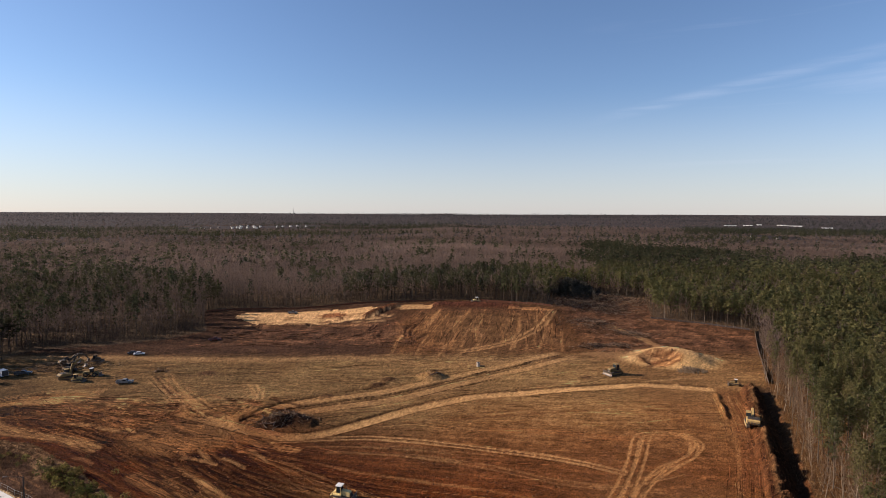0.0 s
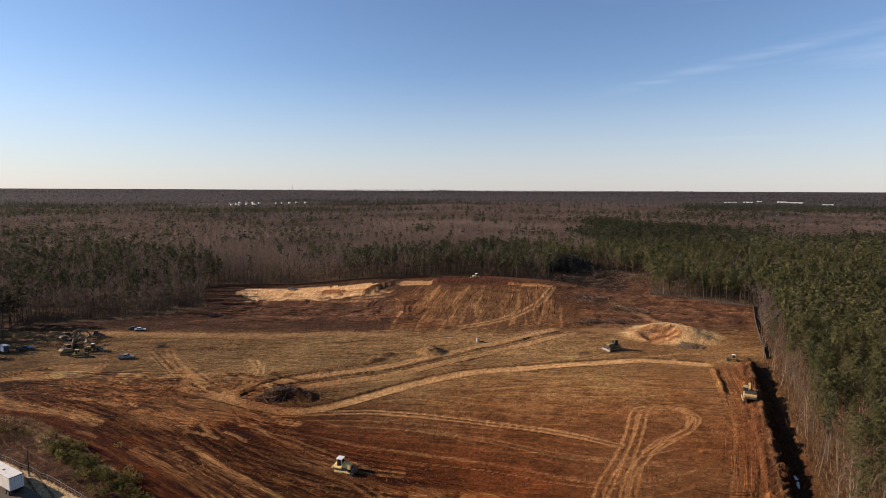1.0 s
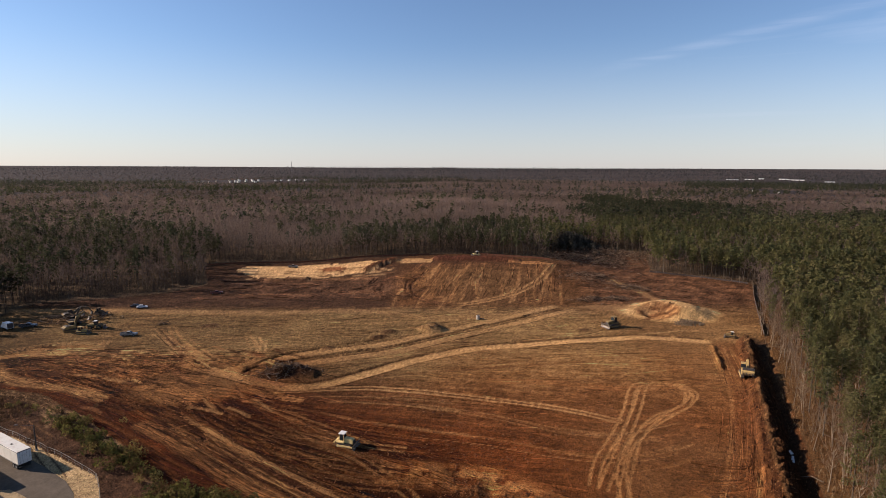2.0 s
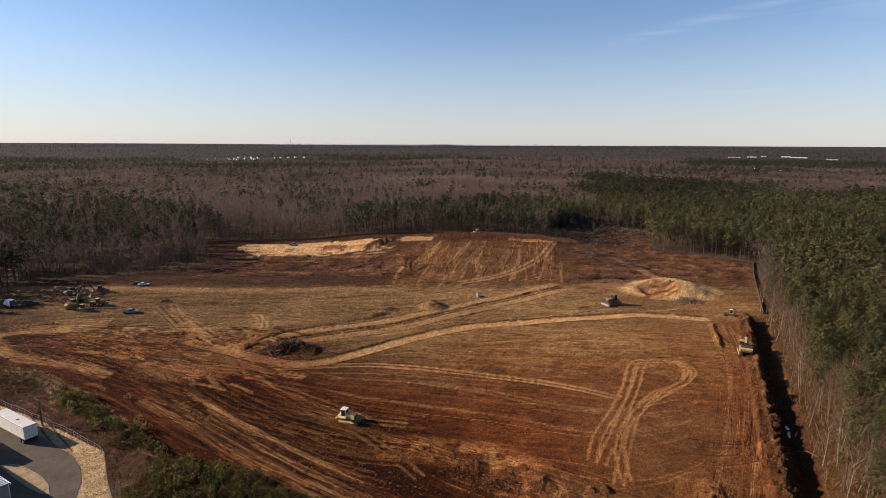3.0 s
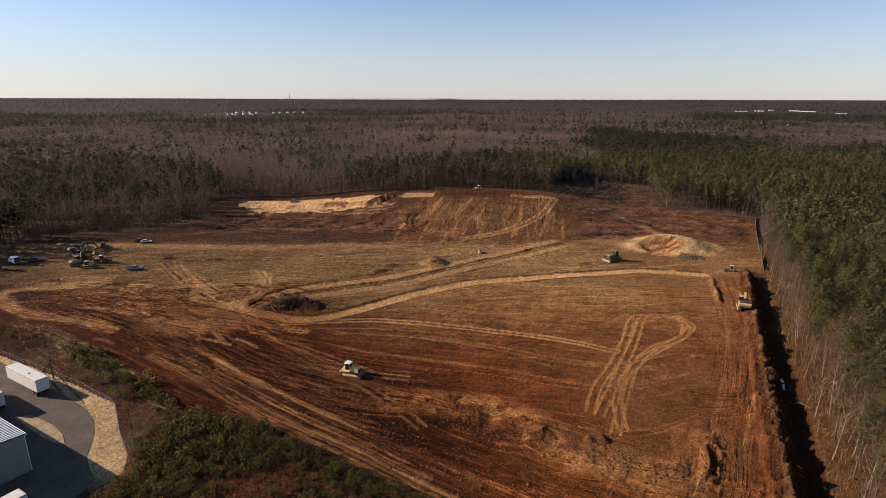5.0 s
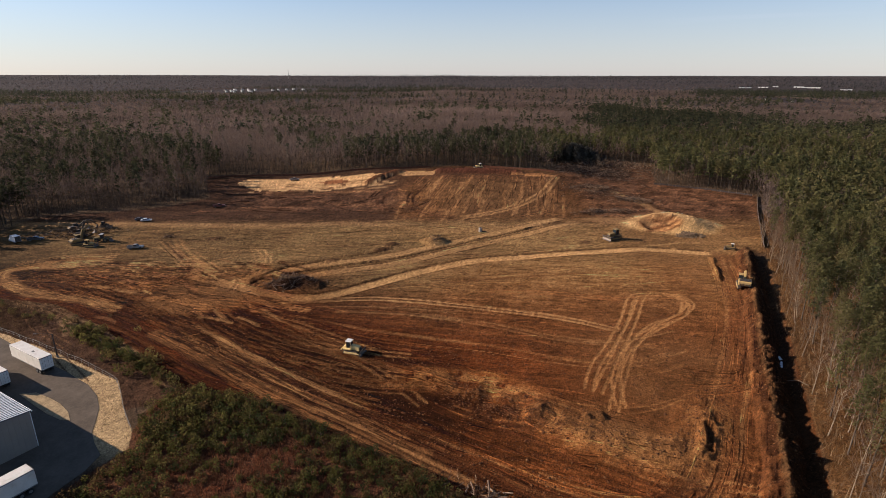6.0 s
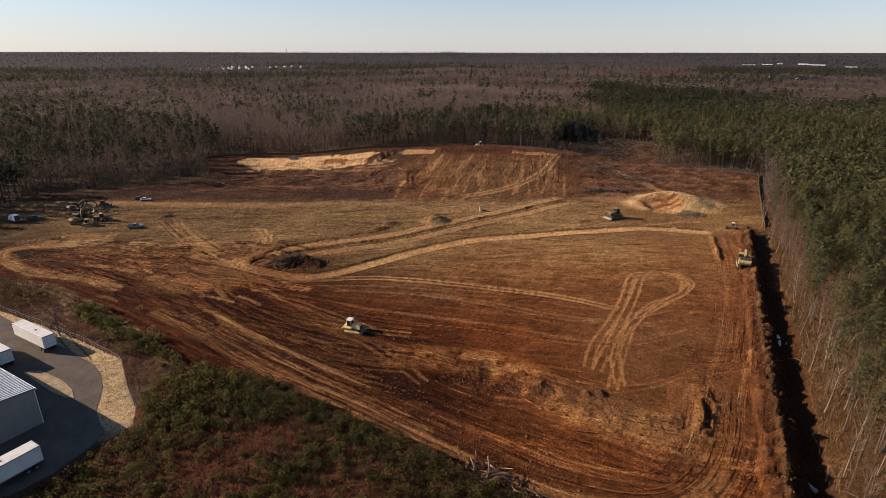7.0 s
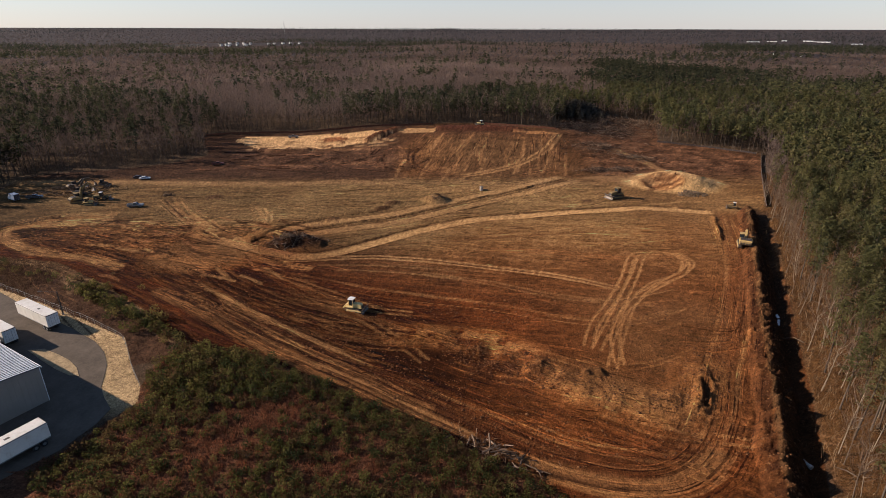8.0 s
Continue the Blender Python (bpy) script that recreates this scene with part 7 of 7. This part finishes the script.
def brush_heap(x, y, long, wide, high, count, label, seed, turn=0.0):
    """a heap of felled branches and stumps"""
    rnd = np.random.RandomState(seed)
    t = tagged(new("brush_heap"), label, "brush heap", "brush heaps")
    c, s = math.cos(radians(turn)), math.sin(radians(turn))
    wood = []
    for k in range(count // 12):
        u, w = rnd.normal(size=2) * 0.4
        px, py = x + u * long * c - w * wide * s, y + u * long * s + w * wide * c
        top = high * math.exp(-1.2 * (u * u + w * w) * 2)
        p = np.array([px, py, ground_height(px, py) + rnd.uniform(0.1, max(0.2, top))])
        d = rnd.normal(size=3) * (1, 1, 0.25)
        d *= rnd.uniform(1.5, 4.5) / np.linalg.norm(d)
        wood.append(tube([p - d / 2, p + rnd.normal(size=3) * 0.15, p + d / 2], [0.17, 0.13, 0.07], 4))
    v, f = joined(wood)
    tagged(link_mesh("log_tangle", v, f, BARK, t, "pale and dark felled logs", tint=np.repeat(rnd.uniform(0.04, 0.20, (len(wood), 1)), 12, axis=0) * np.array([[1.0, 0.68, 0.45]])), kind="stuff")
    u, w = rnd.normal(size=(2, count)) * 0.45
    px, py = x + u * long * c - w * wide * s, y + u * long * s + w * wide * c
    gz = np.array([ground_height(a, b) for a, b in zip(px, py)])
    top = high * np.exp(-1.2 * (u * u + w * w) * 2)
    b = np.stack([px, py, gz + rnd.rand(count) * top], 1)
    d = rnd.normal(size=(count, 3)) * (1, 1, 0.55) + (0, 0, 0.25)
    d *= (rnd.uniform(0.6, 2.6, count) / np.linalg.norm(d, axis=1))[:, None]
    v, f = blades(rnd, b - d * 0.4, b + d * 0.6, rnd.uniform(0.06, 0.22, count))
    tone = np.array([(0.10, 0.060, 0.036), (0.15, 0.090, 0.052), (0.045, 0.028, 0.018), (0.24, 0.16, 0.10)])[rnd.randint(0, 4, count)]
    tagged(link_mesh("branch_tangle", v, f, BARK, t, tint=np.repeat(tone, 3, axis=0)), kind="stuff")
    return t


def build_brush():
    brush_heap(110, 372, 46, 34, 4.6, 7000, "wide heap of felled trunks and branches before the pine wood", 1, -20)
    brush_heap(92, 345, 34, 22, 3.0, 3400, "low heap of grey-brown branches on stripped ground", 2, -10)
    brush_heap(84, 300, 20, 14, 2.2, 1300, "tangle of dark roots and branches on the bare slope", 3, 10)
    brush_heap(99, 284, 14, 9, 1.6, 700, "small dark tangle of brush beside a sandy path", 4, 0)
    brush_heap(73, 262, 10, 6, 1.6, 450, "pale stump and root heap on bare soil", 5, 15)
    brush_heap(84, 262, 14, 6, 1.6, 600, "low brown brush row beside a sandy path", 6, 5)
    brush_heap(-50, 166, 10, 5, 1.8, 600, "dark heap of roots and soil in the ditch bend", 7, 15)
    brush_heap(-158, 224, 24, 9, 2.6, 900, "dark heap of scrap and timber in the machine park", 8, 15)
    brush_heap(-116, 219, 3.5, 1.6, 0.8, 90, "small heap of broken boards on straw ground", 9, 10)
    brush_heap(7.5, 72, 9, 3.0, 0.9, 260, "fallen grey branches at the edge of the scrub", 10, -32)
    brush_heap(-5, 213, 6, 4, 0.6, 60, "few roots sticking out of the sand heap", 11, 0)


build_brush()


# ================= shrubs and grass =================
def bush_shape(seed, size, leaves=120):
    rnd = np.random.RandomState(seed)
    wood = []
    for k in range(4):
        a, r = rnd.uniform(0, 6.28), size * rnd.uniform(0.15, 0.4)
        wood.append(tube([(0, 0, -0.1), (0.5 * r * math.cos(a), 0.5 * r * math.sin(a), size * 0.45), (r * math.cos(a), r * math.sin(a), size * 0.85)], [0.035, 0.025, 0.01], 3))
    p = rnd.normal(size=(leaves, 3))
    p /= np.linalg.norm(p, axis=1)[:, None]
    p *= rnd.uniform(0.45, 1.0, (leaves, 1)) ** 0.5
    lobes = 1 + 0.3 * np.sin(3 * np.arctan2(p[:, 1], p[:, 0]) + seed)[:, None]
    p = p * lobes * (0.58 * size, 0.58 * size, 0.52 * size) + (0, 0, 0.6 * size)
    p[:, 2] = np.maximum(p[:, 2], 0.08)
    return joined(wood), sprigs(rnd, p, rnd.uniform(0.13, 0.30, leaves) * size ** 0.5, 0.5, 0.7)


BUSH_GREENS = [(0.072, 0.065, 0.017), (0.092, 0.080, 0.022), (0.044, 0.047, 0.015), (0.110, 0.085, 0.027), (0.078, 0.048, 0.020)]


def greenness(x, y):
    """1 where evergreen shrubs stand close, 0 in the rust-coloured grass"""
    red = np.exp(-(((x + 39) / 9) ** 2 + ((y - 72) / 9) ** 2)) + 0.9 * np.exp(-(((x + 29) / 7) ** 2 + ((y - 81.5) / 3.5) ** 2)) + 0.7 * np.exp(-(((x + 16) / 10) ** 2 + ((y - 68) / 4) ** 2))
    return np.clip(0.90 - 0.92 * red + 0.5 * (fnoise(x, y, 9, 3, 2) - 0.5), 0.05, 1)


def build_scrub():
    rnd = np.random.RandomState(31)
    masters = [tree_master("shrub", bush_shape(300 + k, 0.95 + 0.10 * k), "dense olive-green evergreen shrub in dry rust-coloured grass", "shrub", "shrubs in the scrub", (0.12, 0.09, 0.06), BUSH_GREENS[k % 5], "crown", LEAF, 50 + k) for k in range(8)]
    shapes = [bush_shape(320 + k, 1.0 + 0.09 * k, 95) for k in range(8)]
    xs, ys = [a.ravel() for a in np.meshgrid(np.arange(-86, 24, 1.25), np.arange(40, 108, 1.25))]
    xs, ys = xs + rnd.uniform(-0.6, 0.6, xs.shape), ys + rnd.uniform(-0.6, 0.6, ys.shape)
    keep = inside(xs, ys, SCRUB) & (rnd.rand(len(xs)) < greenness(xs, ys)) & (np.abs(xs) < 0.92 * ys + 4) & (line_distance(xs, ys, LOT + LOT[:1]) > 1.4)
    xs, ys = xs[keep], ys[keep]
    # tall shrubs of the dark thicket beside the fence, and a few on the dry bank by the lot
    tall = np.exp(-(((xs + 50) / 9) ** 2 + ((ys - 95) / 9) ** 2))
    bank = np.array([(-97 + 36 * k / 110 + rnd.normal() * 1.8, 131.5 - 25 * k / 110 + rnd.normal() * 1.6) for k in range(110)])
    bank2 = np.array([(-135 + 45 * k / 30 + rnd.normal() * 3, 152 - 16 * k / 30 + rnd.normal() * 2.5 - 4) for k in range(34)])
    xs = np.concatenate([xs, bank[:, 0], bank2[:, 0]])
    ys = np.concatenate([ys, bank[:, 1], bank2[:, 1]])
    tall = np.concatenate([tall, np.full(len(bank), 0.7), np.zeros(len(bank2))])
    size = rnd.uniform(0.7, 1.2, len(xs)) * (1 + 0.5 * tall)
    order = np.argsort(np.abs(xs + 30) + np.abs(ys - 85))       # the stretch in the middle is built shrub by shrub
    own, rest = order[:290], order[290:]
    used = set()
    for i in own:
        k = rnd.randint(len(masters))
        m = pose(xs[i], ys[i], ground_height(xs[i], ys[i]) - 0.05, 0, 0, rnd.uniform(0, 360))
        if k in used:
            o = copy_thing(masters[k], m)
        else:
            used.add(k)
            o = masters[k]
            o.matrix_basis = m
        o.scale = (size[i],) * 3
    z = np.array([ground_height(a, b) for a, b in zip(xs[rest], ys[rest])]) - 0.05
    which, turn = rnd.randint(0, 8, len(rest)), rnd.uniform(0, 6.28, len(rest))
    tone = np.array(BUSH_GREENS)[rnd.randint(0, 5, len(rest))]
    t = tagged(new("scrub"), "thick olive-green scrub on rough ground", "scrub", kind="stuff")
    v, f, c = planted([s[1] for s in shapes], xs[rest], ys[rest], z, size[rest], turn, which, tone, 0.25, rnd)
    tagged(link_mesh("leaves", v, f, LEAF, t, tint=c), kind="stuff")
    # rust-coloured grass between the shrubs, straw on the bank
    n = 34000
    gx, gy = rnd.uniform(-86, 24, n), rnd.uniform(40, 108, n)
    k = inside(gx, gy, SCRUB) & (np.abs(gx) < 0.92 * gy + 4) & (rnd.rand(n) < 1.15 - greenness(gx, gy))
    vx, vy = rnd.uniform(-150, -55, n), rnd.uniform(92, 160, n)
    k2 = inside(vx, vy, VERGE) & (rnd.rand(n) < 0.12 + 0.75 * step((-104 - vx) / 12))
    ex, ey = rnd.uniform(-90, -58, n // 3), rnd.uniform(80, 118, n // 3)
    k3 = inside(ex, ey, LOT) & ~inside(ex, ey, PAVED) & (line_distance(ex, ey, [(-96, 116), (-87, 111.5), (-78, 106.5), (-72, 101), (-66, 92), (-62, 84)]) < 6) & (rnd.rand(n // 3) < 0.03)
    for name, label, ax, ay, cols, hi in (("rust_grass", "rust-red dry grass among the shrubs", gx[k], gy[k], [(0.25, 0.085, 0.040), (0.28, 0.105, 0.048), (0.18, 0.085, 0.044), (0.22, 0.12, 0.058)], 0.65),
                                          ("dry_grass", "dry brown grass on the bank by the lot", vx[k2], vy[k2], [(0.105, 0.060, 0.031), (0.080, 0.046, 0.025), (0.135, 0.082, 0.043), (0.056, 0.033, 0.020)], 0.6),
                                          ("straw_tufts", "straw tufts on the sandy edge of the lot", ex[k3], ey[k3], [(0.24, 0.16, 0.08), (0.15, 0.10, 0.055)], 0.4)):
        m = 7 if name == "rust_grass" else 4
        bx, by = np.repeat(ax, m) + rnd.normal(size=len(ax) * m) * 0.22, np.repeat(ay, m) + rnd.normal(size=len(ax) * m) * 0.22
        bz = np.array([ground_height(a, b) for a, b in zip(bx, by)])
        b = np.stack([bx, by, bz - 0.03], 1)
        tip = b + np.stack([rnd.normal(size=len(b)) * 0.22, rnd.normal(size=len(b)) * 0.22, rnd.uniform(0.5, 1.2, len(b)) * hi], 1)
        v, f = blades(rnd, b, tip, rnd.uniform(0.06, 0.13, len(b)))
        g = tagged(new(name), label, "grass", kind="stuff")
        tone = np.array(cols)[rnd.randint(0, len(cols), len(b))] * rnd.uniform(0.4, 0.9, (len(b), 1))
        tagged(link_mesh("blades", v, f, LEAF, g, tint=np.repeat(tone, 3, axis=0)), kind="stuff")


build_scrub()


def build_undergrowth():
    """pale saplings and fallen stems at the foot of the trees by the trench"""
    rnd = np.random.RandomState(77)
    n = 11000
    i = rnd.randint(0, len(TRENCH), n)
    off = rnd.uniform(3.6, 26, n)
    side = beside(TRENCH, 1.0) - TRENCH
    p = TRENCH[i] + side[i] * off[:, None] + rnd.normal(size=(n, 2)) * 1.2
    z = np.array([ground_height(a, b) for a, b in p])
    b = np.column_stack([p, z])
    d = rnd.normal(size=(n, 3)) * (0.3, 0.3, 0.4) + (0, 0, 1.0)
    d *= (rnd.uniform(0.6, 1.0, n) * rnd.choice([1.3, 2.6, 5.5], n, p=[0.5, 0.3, 0.2]) / np.linalg.norm(d, axis=1))[:, None]
    v, f = blades(rnd, b, b + d, rnd.uniform(0.03, 0.085, n))
    tone = np.array([(0.15, 0.098, 0.050), (0.12, 0.075, 0.038), (0.21, 0.145, 0.080), (0.085, 0.053, 0.028)])[rnd.randint(0, 4, n)]
    # thickets along the other edges of the wood
    B, E, TT = [b], [b + d], [tone]
    for line, m, deep, hi in (([(-200, 252), (-163, 267), (-141, 281), (-130, 297), (-152, 340)], 5200, 26, 3.2), ([(-150, 345), (-80, 348), (-31, 349), (21, 353), (64, 342)], 4200, 18, 3.0), ([(128, 328), (148, 316), (173, 300)], 1600, 12, 2.6), ([(173, 298), (150, 250), (128, 206)], 2600, 14, 4.0)):
        l = smooth_line(line, 2)
        out = beside(l, 1.0) - l
        j = rnd.randint(0, len(l), m)
        q = l[j] + out[j] * (rnd.uniform(0, deep, m) )[:, None] + rnd.normal(size=(m, 2))
        if line[0] == (173, 298):
            q = l[j] + out[j] * rnd.uniform(1.5, deep, m)[:, None]
        ok = ~inside(q[:, 0], q[:, 1], SITE)
        q = q[ok]
        bb = np.column_stack([q, [ground_height(*w) for w in q]])
        dd = rnd.normal(size=(len(q), 3)) * (0.35, 0.35, 0.4) + (0, 0, 1.0)
        dd *= (rnd.gamma(2.2, 0.38, len(q)) * hi / np.linalg.norm(dd, axis=1))[:, None]
        B.append(bb), E.append(bb + dd)
        TT.append(np.array([(0.075, 0.052, 0.036), (0.055, 0.040, 0.028), (0.10, 0.068, 0.045)])[rnd.randint(0, 3, len(q))])
    b0, e0, tone = np.concatenate(B), np.concatenate(E), np.concatenate(TT)
    wide = np.concatenate([rnd.uniform(0.03, 0.085, n), rnd.uniform(0.05, 0.15, len(b0) - n)])
    v, f = blades(rnd, b0, e0, wide)
    t = tagged(new("undergrowth"), "pale saplings and dry brush under the edge trees", "undergrowth", kind="stuff")
    tagged(link_mesh("saplings", v, f, BARK, t, tint=np.repeat(tone, 3, axis=0)), kind="stuff")
    w = []
    for k in range(22):
        j = rnd.randint(len(TRENCH))
        q = TRENCH[j] + side[j] * rnd.uniform(6, 20) + rnd.normal(size=2)
        zz = ground_height(*q) + 0.25
        a = rnd.uniform(0, 6.28)
        l = rnd.uniform(2, 7)
        w.append(tube([(q[0], q[1], zz), (q[0] + l / 2 * math.cos(a), q[1] + l / 2 * math.sin(a), zz + 0.3), (q[0] + l * math.cos(a), q[1] + l * math.sin(a), ground_height(q[0] + l * math.cos(a), q[1] + l * math.sin(a)) + 0.3)], [0.14, 0.1, 0.04], 4))
    v, f = joined(w)
    tagged(link_mesh("fallen_stems", v, f, BARK, t, tint=np.zeros((len(v), 3)) + (0.13, 0.092, 0.06)), kind="stuff")


build_undergrowth()


# ================= far buildings =================
def far_house(x, y, z, turn, label, size=(14, 10, 7), wall=WHITE, roof=SHINGLE):
    t = thing("house", pose(x, y, z, 0, 0, turn), label, "house", "far houses")
    w, d, h = size
    part("wall", box((w, d, h), (0, 0, h / 2), bevel=0.0), wall, t)
    part("roof", slab([(-w / 2 - 0.5, h), (w / 2 + 0.5, h), (0, h + 0.32 * w)], -d / 2 - 0.5, d / 2 + 0.5, 0.0), roof, t)
    for k in range(3):
        for zz in (0.25, 0.68):
            part("window", box((1.4, 0.12, 1.6), (-w / 3 + k * w / 3, -d / 2 - 0.03, h * zz), bevel=0.0), GLASS, t)
    return t


def far_warehouse(x, y, z, long, high, turn, label):
    t = thing("warehouse", pose(x, y, z, 0, 0, turn), label, "warehouse", "far warehouses")
    part("wall", box((long, 12, high), (0, 0, high / 2), bevel=0.0), WHITE, t)
    part("roof", box((long + 1, 13, 0.4), (0, 0, high + 0.21), bevel=0.1), RIBWHITE, t)
    for k in range(int(long / 14)):
        part("dock_door", box((3, 0.3, 2.0), (-long / 2 + 8 + 14 * k, -6.05, 1.0), bevel=0.0), DARKPAINT, t)


def build_far_buildings():
    rnd = random.Random(8)
    for k in range(12):
        x, y = -716 + 8 * k + rnd.uniform(-4, 4), 1880 + rnd.uniform(-60, 60)
        far_house(x, y, float(lay(x, y)) - 0.3, rnd.uniform(35, 60), "white two-storey house with dark roof above far woods", (6.5, 6, 5.5))
    for k in range(6):
        x, y = -870 + 24 * k + rnd.uniform(-9, 9), 1890 + rnd.uniform(-40, 30)
        far_house(x, y, float(lay(x, y)) - 0.3, rnd.uniform(35, 60), "pale house half hidden by far woods", (5, 5, 3.0), CONCRETE)
    for k in range(7):
        x, y = -590 + 17 * k + rnd.uniform(-7, 7), 1975 + rnd.uniform(-30, 30)
        far_house(x, y, float(lay(x, y)) - 0.3, rnd.uniform(30, 60), "pale house on a far wooded hill", (7, 6, 4))
    for x, y, l, h in ((1095, 2080, 40, 2.6), (1150, 2060, 30, 2.4), (1205, 2080, 16, 3.2), (1290, 2080, 30, 3.2), (1345, 2090, 52, 2.6), (1465, 2080, 34, 3)):
        far_warehouse(x, y, float(lay(x, y)) - 0.3, l, h, rnd.uniform(-40, -20), "long white warehouse among far woods")
    for x, y in ((742, 1310), (792, 1290)):
        far_house(x, y, float(lay(x, y)) - 0.3, 50, "white house among far pine tops", (4.5, 4, 3.5))
    m = thing("radio_mast", pose(-960, 3500, float(lay(-960, 3500))), "thin grey lattice radio mast on the horizon", "radio mast")
    for a in range(3):
        q = a * 2.094
        part("leg", rod((2.2 * math.cos(q), 2.2 * math.sin(q), 0), (0.7 * math.cos(q), 0.7 * math.sin(q), 62), 0.5, 5), GALV, m)
    for k in range(10):
        part("brace", rod((2.0 - 0.13 * k, 0, 6 * k + 2), (-1.0 + 0.06 * k, 1.7 - 0.11 * k, 6 * k + 6), 0.25, 4), GALV, m)
    part("antenna", rod((0, 0, 60), (0, 0, 72), 0.4, 5), GALV, m)


build_far_buildings()
